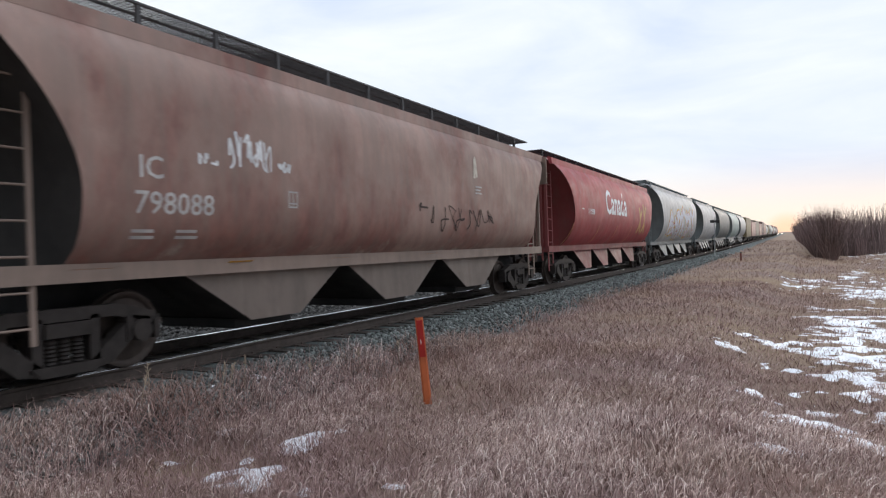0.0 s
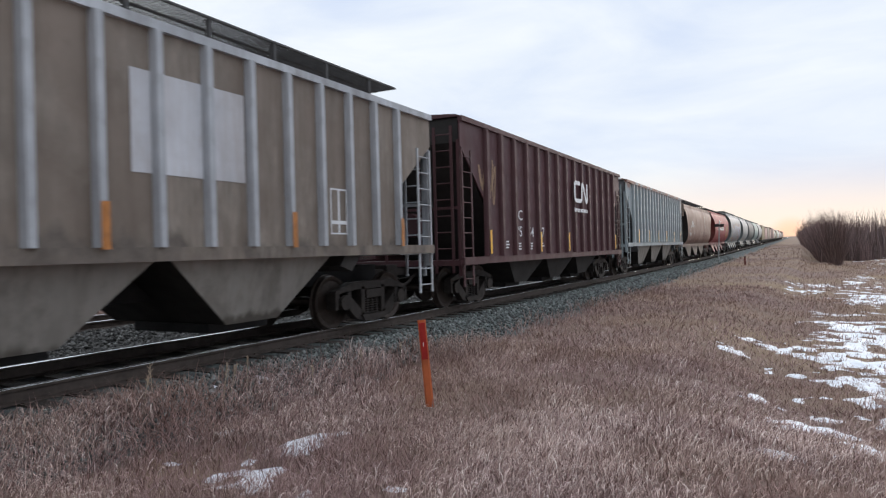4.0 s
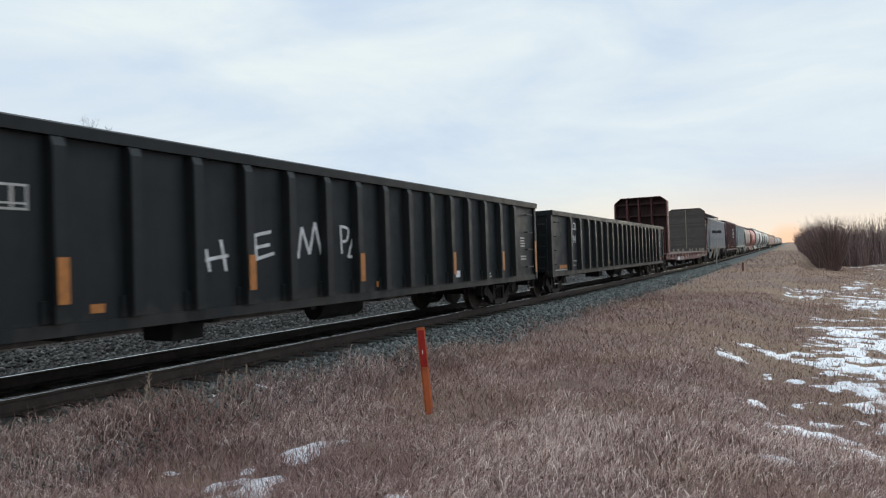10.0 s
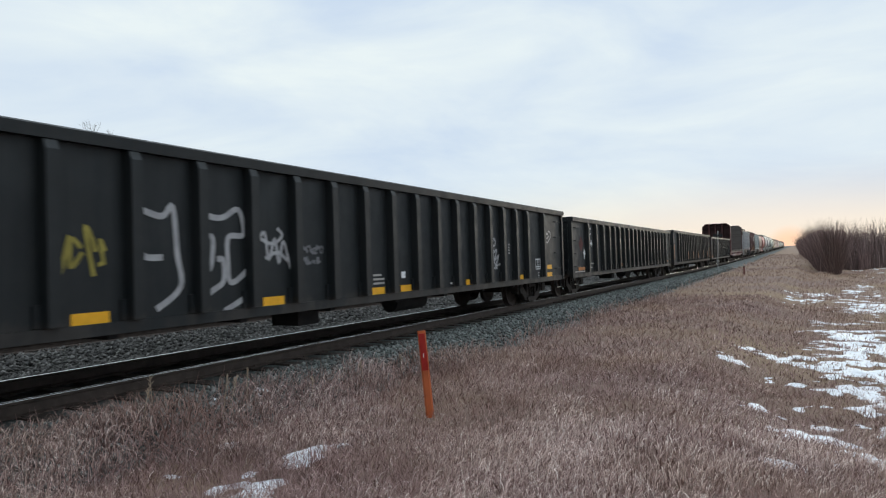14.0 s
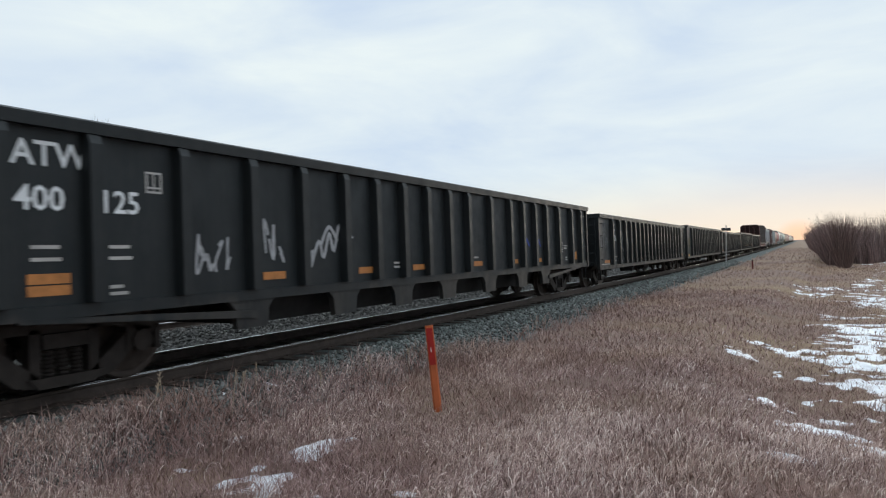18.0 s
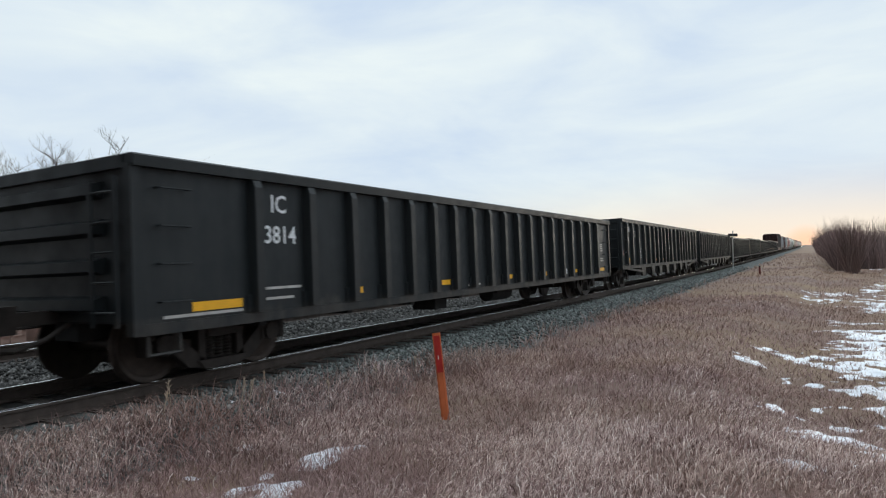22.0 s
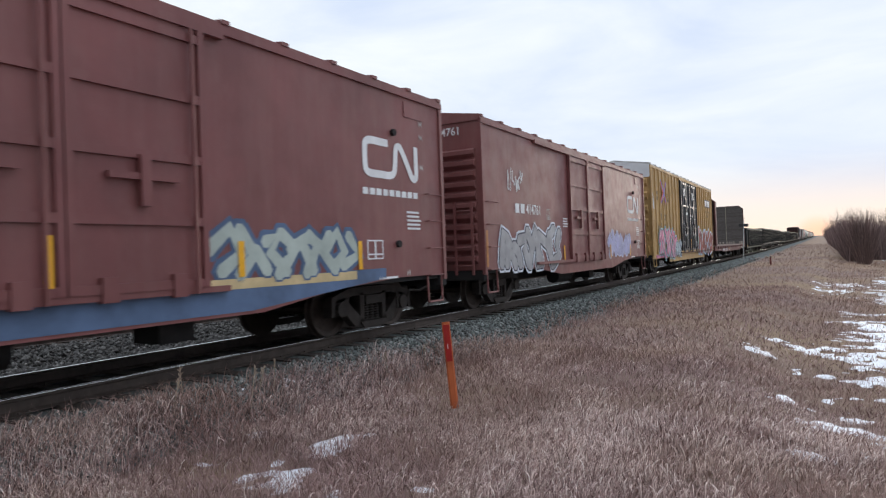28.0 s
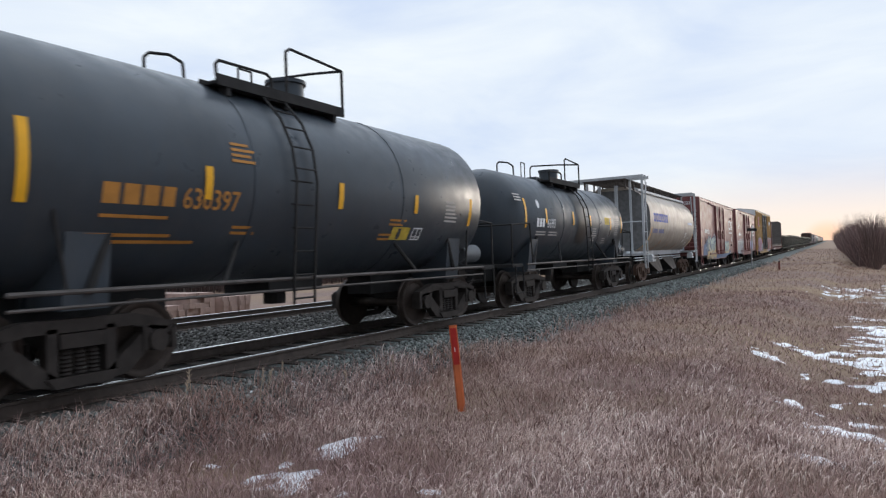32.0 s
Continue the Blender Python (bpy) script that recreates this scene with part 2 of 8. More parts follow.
# ---- mesh helpers ----
class Geo:
    """Vertices and faces of one part."""

    def __init__(self):
        self.v, self.f = [], []

    def add(self, vs, fs):
        o = len(self.v)
        self.v += [tuple(p) for p in vs]
        self.f += [tuple(i + o for i in q) for q in fs]
        return self

    def box(self, x0, x1, y0, y1, z0, z1):
        return self.add([(x0, y0, z0), (x1, y0, z0), (x1, y1, z0), (x0, y1, z0), (x0, y0, z1), (x1, y0, z1), (x1, y1, z1), (x0, y1, z1)],
                        [(3, 2, 1, 0), (4, 5, 6, 7), (0, 1, 5, 4), (1, 2, 6, 5), (2, 3, 7, 6), (3, 0, 4, 7)])

    def prism(self, poly, axis, a, b):
        n = len(poly)
        at = {"x": lambda p, q: (q, p[0], p[1]), "y": lambda p, q: (p[0], q, p[1]), "z": lambda p, q: (p[0], p[1], q)}[axis]
        return self.add([at(p, a) for p in poly] + [at(p, b) for p in poly],
                        [tuple(range(n)), tuple(range(2 * n - 1, n - 1, -1))] + [(i, (i + 1) % n, n + (i + 1) % n, n + i) for i in range(n)])

    def cyl(self, p0, p1, r, n=12, r2=None):
        p0, p1 = Vector(p0), Vector(p1)
        d = (p1 - p0).normalized()
        a = d.orthogonal().normalized()
        b = d.cross(a)
        r2 = r if r2 is None else r2
        ring = [(a * math.cos(2 * math.pi * i / n) + b * math.sin(2 * math.pi * i / n)) for i in range(n)]
        return self.add([p0 + q * r for q in ring] + [p1 + q * r2 for q in ring],
                        [tuple(range(n - 1, -1, -1)), tuple(range(n, 2 * n))] + [(i, (i + 1) % n, n + (i + 1) % n, n + i) for i in range(n)])

    def pipe(self, pts, r, n=6):
        for a, b in zip(pts, pts[1:]):
            self.cyl(a, b, r, n)
        return self

    def loft(self, rings, caps=True, closed=True):
        n, o = len(rings[0]), []
        vs = [p for q in rings for p in q]
        for k in range(len(rings) - 1):
            for i in range(n if closed else n - 1):
                j = (i + 1) % n
                o.append((k * n + i, k * n + j, (k + 1) * n + j, (k + 1) * n + i))
        if caps:
            o += [tuple(range(n - 1, -1, -1)), tuple(range((len(rings) - 1) * n, len(rings) * n))]
        return self.add(vs, o)

    def mesh(self, name, mat, smooth=0, keep=False):
        me = bpy.data.meshes.new(name)
        me.from_pydata(self.v, [], self.f)
        if not keep:
            bm = bmesh.new()
            bm.from_mesh(me)
            bmesh.ops.recalc_face_normals(bm, faces=bm.faces)
            bm.to_mesh(me)
            bm.free()
        me.materials.append(mat)
        if smooth:
            me.shade_smooth()
            me.set_sharp_from_angle(angle=radians(smooth))
        return me


def part(name, g, mat, parent=None, label="", smooth=0, m=None):
    """Links a Geo, or a mesh that is there already, as one object under a thing or a part."""
    ob = new(name, g if isinstance(g, bpy.types.Mesh) else g.mesh(name, mat, smooth))
    if parent:
        ob.parent = parent
    if m is not None:
        ob.matrix_basis = m
    if label:
        ob["label"] = label
    return ob


def raw(name, v, f, mat, smooth=False):
    """A mesh from large number arrays: v is n x 3, f is m x k."""
    me = bpy.data.meshes.new(name)
    v, f = np.asarray(v, np.float32), np.asarray(f, np.int32)
    k = f.shape[1]
    me.vertices.add(len(v))
    me.vertices.foreach_set("co", v.ravel())
    me.loops.add(f.size)
    me.loops.foreach_set("vertex_index", f.ravel())
    me.polygons.add(len(f))
    me.polygons.foreach_set("loop_start", np.arange(0, f.size, k, dtype=np.int32))
    me.polygons.foreach_set("loop_total", np.full(len(f), k, np.int32))
    if smooth:
        me.polygons.foreach_set("use_smooth", np.ones(len(f), bool))
    me.update(calc_edges=True)
    me.materials.append(mat)
    return me


# ---- ground ----
TX = -7.888        # centre of the main track
TX2 = -13.76       # centre of the second track
GAUGE = 1.505


def vnoise(x, y, seed=0):
    """Smooth value noise on arrays, 0 to 1."""
    x, y = np.asarray(x, float), np.asarray(y, float)
    xi, yi = np.floor(x).astype(np.int64), np.floor(y).astype(np.int64)
    fx, fy = x - xi, y - yi
    fx, fy = fx * fx * (3 - 2 * fx), fy * fy * (3 - 2 * fy)

    def hsh(a, b):
        n = (a * 374761393 + b * 668265263 + seed * 974711) & 0x7FFFFFFF
        n = ((n ^ (n >> 13)) * 1274126177) & 0x7FFFFFFF
        return ((n ^ (n >> 16)) & 0xFFFF) / 65535.0
    a, b = hsh(xi, yi), hsh(xi + 1, yi)
    c, d = hsh(xi, yi + 1), hsh(xi + 1, yi + 1)
    return (a * (1 - fx) + b * fx) * (1 - fy) + (c * (1 - fx) + d * fx) * fy


def fbm(x, y, seed=0, octaves=4):
    s, a, t = 0.0, 0.5, 0.0
    for i in range(octaves):
        s = s + a * vnoise(x * 2 ** i, y * 2 ** i, seed + i * 17)
        t += a
        a *= 0.5
    return s / t


PX = [-400, -120, -60, -22, -17.6, -16.2, -15.9, -11.7, -11.0, -10.6, -9.75, -5.95, -5.0, -3.5, 0.0, 2.5, 6.0, 12.0, 60.0, 400.0]
PZ = [-0.6, -0.6, -0.9, -0.9, -0.75, -0.26, -0.19, -0.19, -0.30, -0.30, -0.19, -0.19, -0.47, -0.50, -0.46, -0.56, -1.0, -1.15, -1.1, -1.1]


def rise(y):
    """The line and the land climb gently ahead."""
    return 0.0085 * 18.0 * np.logaddexp(0.0, (np.asarray(y, float) - 45.0) / 18.0)


def smooth(t):
    t = np.clip(t, 0, 1)
    return t * t * (3 - 2 * t)


def ditch(x, y):
    """The foot of the bank falls into a shallow ditch, then the land evens out."""
    foot = np.interp(y, [6, 10, 15, 20, 35, 70, 150], [-1.0, -1.5, -1.9, -1.7, -1.2, 0.2, 3.0])
    return -0.36 * smooth((x - foot) / 1.5) * smooth((y - 4) / 6) * (1 - smooth((x - foot - 3.5) / 5))


def ground_z(x, y):
    x, y = np.asarray(x, float), np.asarray(y, float)
    z = np.interp(x, PX, PZ) + ditch(x, y) + rise(y)
    rough = np.clip((x + 5.2) / 1.5, 0, 1) + np.clip((-17 - x) / 3, 0, 1)
    return z + rough * (0.16 * (fbm(x * 0.35, y * 0.35, 3) - 0.5) + 0.07 * (fbm(x * 1.6, y * 1.6, 9, 2) - 0.5))


def ground_material():
    n = Nodes("ground_soil", 0.95)
    sep = n.t.nodes.new("ShaderNodeSeparateXYZ")
    n.t.links.new(n.co, sep.inputs[0])
    wob = n.t.nodes.new("ShaderNodeMath")
    wob.operation = "MULTIPLY_ADD"
    n.t.links.new(n.noise(1.3, 5), wob.inputs[0])
    wob.inputs[1].default_value = 1.3
    n.t.links.new(sep.outputs["X"], wob.inputs[2])

    def band(a, b):
        m = n.t.nodes.new("ShaderNodeMapRange")
        m.inputs["From Min"].default_value, m.inputs["From Max"].default_value = a, b
        n.t.links.new(wob.outputs[0], m.inputs["Value"])
        return m.outputs[0]
    soil = n.ramp(n.noise(2.2, 8, rough=0.7), [(0.25, (0.12, 0.082, 0.068)), (0.5, (0.20, 0.138, 0.116)), (0.75, (0.26, 0.185, 0.155))])
    soil = n.mix(n.ramp(n.noise(0.12, 4), [(0.4, (0, 0, 0)), (0.62, (1, 1, 1))]), soil, (0.25, 0.175, 0.11))
    stone = n.ramp(n.noise(26.0, 6, rough=0.8), [(0.3, (0.035, 0.04, 0.04)), (0.55, (0.105, 0.12, 0.118)), (0.75, (0.20, 0.22, 0.215))])
    stone = n.mix(band(-8.4, -8.0), n.ramp(n.noise(26.0, 6, rough=0.8), [(0.3, (0.02, 0.019, 0.018)), (0.75, (0.10, 0.097, 0.09))]), stone)
    c = n.mix(band(-4.55, -4.3), stone, soil)
    c = n.mix(band(-15.9, -15.4), soil, c)
    oily = n.ramp(n.noise(14.0, 6, rough=0.8), [(0.3, (0.012, 0.011, 0.011)), (0.7, (0.04, 0.037, 0.035))])
    for lo, hi in ((TX - 0.75, TX + 0.72),):
        s0, s1 = band(lo + 0.55, lo + 0.75), band(hi + 0.62, hi + 0.42)
        mul = n.t.nodes.new("ShaderNodeMath")
        mul.operation = "MULTIPLY"
        n.t.links.new(s0, mul.inputs[0])
        n.t.links.new(s1, mul.inputs[1])
        c = n.mix(mul.outputs[0], c, oily)
    n.color(c)
    n.bump(n.noise(18.0, 8, rough=0.8), 0.6, 0.05)
    return n.m


def spaced(dense, far, n):
    """Coordinates: an even stretch, then growing steps to the horizon."""
    d = np.arange(dense[0], dense[1], dense[2])
    return np.concatenate([-np.geomspace(max(1.0, -dense[0] + 2), -far[0], n)[::-1] if dense[0] < 0 else [], d, np.geomspace(dense[1] + 0.5, far[1], n)])


def grid(xs, ys, zf):
    X, Y = np.meshgrid(xs, ys)
    v = np.stack([X.ravel(), Y.ravel(), zf(X, Y).ravel()], 1)
    a = np.arange(len(xs) - 1)[None, :] + (np.arange(len(ys) - 1) * len(xs))[:, None]
    a = a.ravel()
    return v, np.stack([a, a + 1, a + 1 + len(xs), a + len(xs)], 1)


def build_ground():
    xs = spaced((-18.0, 14.0, 0.22), (-3000.0, 3000.0), 34)
    ys = spaced((-8.0, 46.0, 0.4), (-600.0, 4000.0), 60)
    v, f = grid(xs, ys, ground_z)
    ob = new("ground", raw("ground", v, f, ground_material(), True))
    tagged(ob, "flat verge of brown dry soil, dead grass and ballast", "ground", kind="structure")


SNOWLETS = ((-4.22, 5.18, 0.42), (-4.11, 4.92, 0.36), (-3.94, 4.65, 0.34), (-3.96, 4.38, 0.45), (-3.92, 4.12, 0.42), (-3.93, 3.88, 0.50), (-4.04, 3.81, 0.35), (-5.89, 5.33, 0.24), (-5.84, 6.11, 0.20), (-4.97, 4.80, 0.16), (-4.77, 3.97, 0.18), (-2.68, 4.17, 0.30), (-3.17, 3.86, 0.40), (-2.83, 3.96, 0.35))


DRIFTS = ((-0.50, 9.35, 0.32, 0.30), (0.05, 8.1, 0.42, 0.42), (0.2, 7.0, 0.40, 0.35), (0.0, 6.2, 0.25, 0.30), (0.6, 7.3, 0.40, 0.5), (0.3, 9.0, 0.5, 0.35), (0.7, 10.3, 0.7, 0.6), (1.0, 11.8, 0.9, 0.6),
          (-0.26, 11.9, 0.45, 0.4), (-0.9, 12.7, 0.5, 0.5), (0.4, 14.0, 1.2, 0.8), (-0.5, 14.8, 0.7, 0.7), (1.5, 16.5, 1.0, 1.0), (1.4, 19.3, 0.8, 1.0), (0.4, 31.0, 0.9, 1.6), (2.6, 28.0, 1.4, 2.0), (0.8, 36.0, 1.0, 2.0))


def snow_cover(x, y):
    """How much snow lies at a place: above zero it shows."""
    edge = np.interp(y, [0, 6, 9.6, 11, 14, 20, 27, 41, 60, 90, 140], [0.5, 0.3, -0.12, -0.7, -1.2, -0.9, 0.0, 0.7, 2.0, 4.6, 9.0])
    reach = np.clip((x - edge) / (0.9 + y * 0.03), 0, 1)
    gap = np.clip((y - 43) / 5, 0, 1) * np.clip((84 - y) / 8, 0, 1)
    n = 0.36 * fbm(x * 0.8, y * 0.42, 41, 3) + 0.64 * fbm(x * 2.0, y * 2.4, 77, 4)
    s = n - (0.885 - 0.33 * reach + 0.10 * gap - 0.035 * np.clip((12 - y) / 4, 0, 1) * reach)
    for px, py, rx, ry in DRIFTS:
        q = np.hypot((x - px) / rx, (y - py) / ry)
        s = np.maximum(s, 0.95 * (fbm(x * 4.4, y * 3.6, 15, 4) - 0.5) + 0.105 - 0.24 * q)
    for px, py, r in SNOWLETS:
        q = np.hypot(x - px, y - py) / r
        s = np.maximum(s, 0.9 * (fbm(x * 5.2, y * 5.2, 5, 4) - 0.5) + 0.06 - 0.28 * q)
    return s


def build_snow():
    n = Nodes("old_snow", 0.55)
    n.color(n.ramp(n.noise(5.0, 6), [(0.3, (0.58, 0.60, 0.64)), (0.7, (0.82, 0.84, 0.87))]))
    n.b.inputs["Subsurface Weight"].default_value = 0.0
    n.bump(n.noise(16.0, 6), 0.5, 0.03)
    v, f = grid(np.arange(-6.0, 26.0, 0.085), np.concatenate([np.arange(-6.0, 3.0, 0.3), np.arange(3.0, 34.0, 0.11), np.arange(34.0, 95.0, 0.5)]),
                lambda x, y: ground_z(x, y) + np.clip(snow_cover(x, y) * 0.25, -0.04, 0.022) + 0.02 * (fbm(x * 5, y * 5, 13, 2) - 0.5))
    keep = (snow_cover(v[f][:, :, 0], v[f][:, :, 1]) > -0.06).any(1)
    f = f[keep]
    used, inv = np.unique(f.ravel(), return_inverse=True)
    ob = new("snow_patch", raw("snow_patch", v[used], inv.reshape(f.shape), n.m, True))
    tagged(ob, "thin patches of old white snow lying in dead grass", "snow", kind="stuff")


def blades(rng, n, x0, x1, y0, y1, r0, r1, h, w, hooked=False, rows=5):
    """Curved strips of dry grass inside a ring round the viewer: vertices and faces. Hooked blades stand and droop at the tip, the rest lies in a tangled mat."""
    x, y = rng.uniform(x0, x1, n), rng.uniform(y0, y1, n)
    r = np.hypot(x, y)
    dens = (0.45 + 0.95 * fbm(x * 0.9, y * 0.9, 21, 3)) if not hooked else np.clip(3.2 * (fbm(x * 0.85, y * 0.85, 23, 3) - 0.33), 0.05, 1)
    r = r * (1 + rng.normal(0, 0.07, n))
    ok = (r >= r0) & (r < r1) & (rng.random(n) < dens) & (rng.random(n) > np.clip(snow_cover(x, y) * 9, 0, 0.62))
    ok &= rng.random(n) < np.clip((x - np.interp(y, [3, 5, 8, 12, 30], [-6.5, -6.3, -5.85, -5.45, -5.35]) + 0.5 * (fbm(x * 1.5, y * 1.5, 91, 2) - 0.5)) / 0.5, 0.0, 1)
    x, y = x[ok], y[ok]
    n = len(x)
    z = ground_z(x, y) - 0.02
    tuft = 0.55 + 0.9 * fbm(x * 1.1, y * 1.1, 31, 3)
    ln = h * (0.5 + 0.7 * rng.random(n)) * tuft * np.clip(1.0 - (x + 3.5) * 0.05, 0.65, 1.25) * (1 + 0.7 * smooth((-4.4 - x) / 0.9))
    way = 0.35 + 2.4 * (fbm(x * 0.6, y * 0.6, 57, 2) - 0.5)
    a = way + rng.normal(0, 0.8, n) if hooked else rng.uniform(0, 2 * np.pi, n)
    dx, dy = np.cos(a), np.sin(a)
    ws = w * (0.6 + 0.8 * rng.random(n))
    b = a + np.pi / 2 + rng.normal(0, 0.6, n)
    wx, wy = np.cos(b) * ws, np.sin(b) * ws
    if hooked:
        start, turn, power = rng.normal(0.1, 0.22, n), 2.0 + 1.6 * rng.random(n), 2.3
    else:
        start, turn, power = np.abs(rng.normal(0.55, 0.45, n)), 0.3 + 1.1 * rng.random(n), 1.2
    out_rows, out, up = [], 0 * x, 0 * x
    m = rows - 1
    for i in range(rows):
        k = (1.0 - (i / m) ** 3) * 0.9 + 0.1
        for s in (-1, 1):
            out_rows.append(np.stack([x + dx * out + s * wx * k, y + dy * out + s * wy * k, z + up], 1))
        ang = start + turn * ((i + 0.7) / m) ** power
        seg = ln / m
        out, up = out + np.sin(ang) * seg, np.maximum(up + np.cos(ang) * seg, 0.012)
    v = np.stack(out_rows, 1).reshape(-1, 3)
    o = np.arange(n)[:, None] * (2 * rows)
    f = np.concatenate([o + np.array([[2 * i, 2 * i + 1, 2 * i + 3, 2 * i + 2]]) for i in range(m)], 1).reshape(-1, 4)
    return v, f


def stem_material(name, c):
    """Bare stems, some darker, some bleached."""
    n = Nodes(name, 0.9)
    n.color(n.mix(n.ramp(n.noise(0.3, 4), [(0.35, (0, 0, 0)), (0.65, (1, 1, 1))]), n.ramp(n.island(), [(0.0, dim(c, 0.35)), (0.6, c), (0.9, dim(c, 1.35)), (1.0, dim(c, 2.3))]), n.ramp(n.island(), [(0.0, dim(c, 0.55)), (0.8, (c[0] * 1.3, c[1] * 1.05, c[2] * 1.05)), (1.0, dim(c, 1.7))])))
    return n.m


def grass_material(name, dark, mid, light, ochre):
    """Dead grass: tones from blade to blade, ochre in broad drifts."""
    n = Nodes(name, 0.8)
    c = n.ramp(n.island(), [(0.0, dark), (0.35, dim(mid, 0.85)), (0.75, dim(mid, 1.15)), (1.0, light)])
    c = n.mix(n.ramp(n.noise(0.35, 4), [(0.40, (0, 0, 0)), (0.66, (1, 1, 1))]), c, n.mix(0.5, c, ochre))
    c = n.mix(n.ramp(n.noise(1.1, 4), [(0.45, (0, 0, 0)), (0.72, (0.4, 0.4, 0.4))]), c, dark)
    n.color(c)
    return n.m


def build_grass():
    mat = grass_material("dead_grass_mat", (0.125, 0.072, 0.066), (0.275, 0.172, 0.158), (0.44, 0.30, 0.28), (0.28, 0.178, 0.128))
    hook = grass_material("pale_grass_tips", (0.30, 0.196, 0.178), (0.56, 0.42, 0.375), (0.90, 0.79, 0.72), (0.52, 0.375, 0.275))
    far = grass_material("bleached_grass", (0.235, 0.155, 0.131), (0.36, 0.245, 0.208), (0.51, 0.37, 0.32), (0.395, 0.265, 0.168))
    rng = np.random.default_rng(5)
    low, tips, tan = "dense mat of pinkish-brown dead grass", "pale curled tips of dead grass over the mat", "bleached tan dead grass thinning towards the snow"
    jobs = ((200000, -6.6, 3.0, 1.0, 7.0, 2.2, 6.6, 0.17, 0.0021, False, 4, mat, low), (92000, -6.6, 3.0, 1.0, 7.0, 2.2, 6.9, 0.205, 0.0026, True, 7, hook, tips),
            (165000, -6.5, 5.0, 1.5, 12.5, 6.4, 12.0, 0.18, 0.0032, False, 4, mat, low), (80000, -6.5, 5.0, 1.5, 12.5, 6.4, 12.0, 0.205, 0.0032, True, 6, hook, tips),
            (14000, -5.4, 9.0, -9.0, 4.0, 0.0, 2.2, 0.22, 0.004, True, 5, hook, tips), (24000, -5.4, 9.0, -9.0, 1.0, 2.2, 12.0, 0.2, 0.007, False, 4, mat, low),
            (60000, -5.6, 10.0, 8.0, 30.0, 12.0, 29.0, 0.17, 0.0062, False, 4, mat, low), (70000, -5.6, 10.0, 8.0, 30.0, 11.0, 29.0, 0.18, 0.0055, False, 4, far, tan), (16000, -5.6, 10.0, 8.0, 30.0, 12.0, 29.0, 0.20, 0.0035, True, 5, hook, tips),
            (64000, -5.4, 24.0, 24.0, 75.0, 28.0, 72.0, 0.18, 0.011, False, 4, far, tan), (14000, 0.2, 12.0, 20.0, 80.0, 22.0, 80.0, 0.46, 0.010, True, 5, far, tan),
            (34000, -6.0, 40.0, 60.0, 190.0, 70.0, 190.0, 0.20, 0.035, False, 4, far, tan))
    for *j, m, words in jobs:
        v, f = blades(rng, *j)
        tagged(new("dry_grass", raw("dry_grass", v, f, m)), words, "grass", kind="stuff")
    # tall weeds at the foot of the ballast
    weeds = Geo()
    rw = random.Random(4)
    for x, y in ((-6.05, 4.7), (-5.75, 4.35), (-5.6, 5.6), (-5.55, 5.3), (-5.3, 6.4), (-5.25, 7.4), (-5.2, 8.3), (-5.35, 5.0)):
        z = float(ground_z(x, y))
        hgt, lean = rw.uniform(0.3, 0.55), rw.uniform(-0.05, 0.16)
        weeds.pipe([(x, y, z), (x, y + lean * 0.4, z + hgt * 0.5), (x, y + lean, z + hgt)], 0.0045, 5)
        for k in range(9):
            q = z + hgt * (0.72 + 0.03 * k)
            weeds.cyl((x, y + lean * 0.8, q), (x + rw.uniform(-0.03, 0.03), y + lean * 0.8 + rw.uniform(-0.03, 0.03), q + 0.035), 0.004, 4)
    tagged(part("tall_weed", weeds, plain("weed_stalk", (0.34, 0.27, 0.2), 0.8)), "tall dry weed stalks at the edge of the ballast", "weed", kind="stuff")


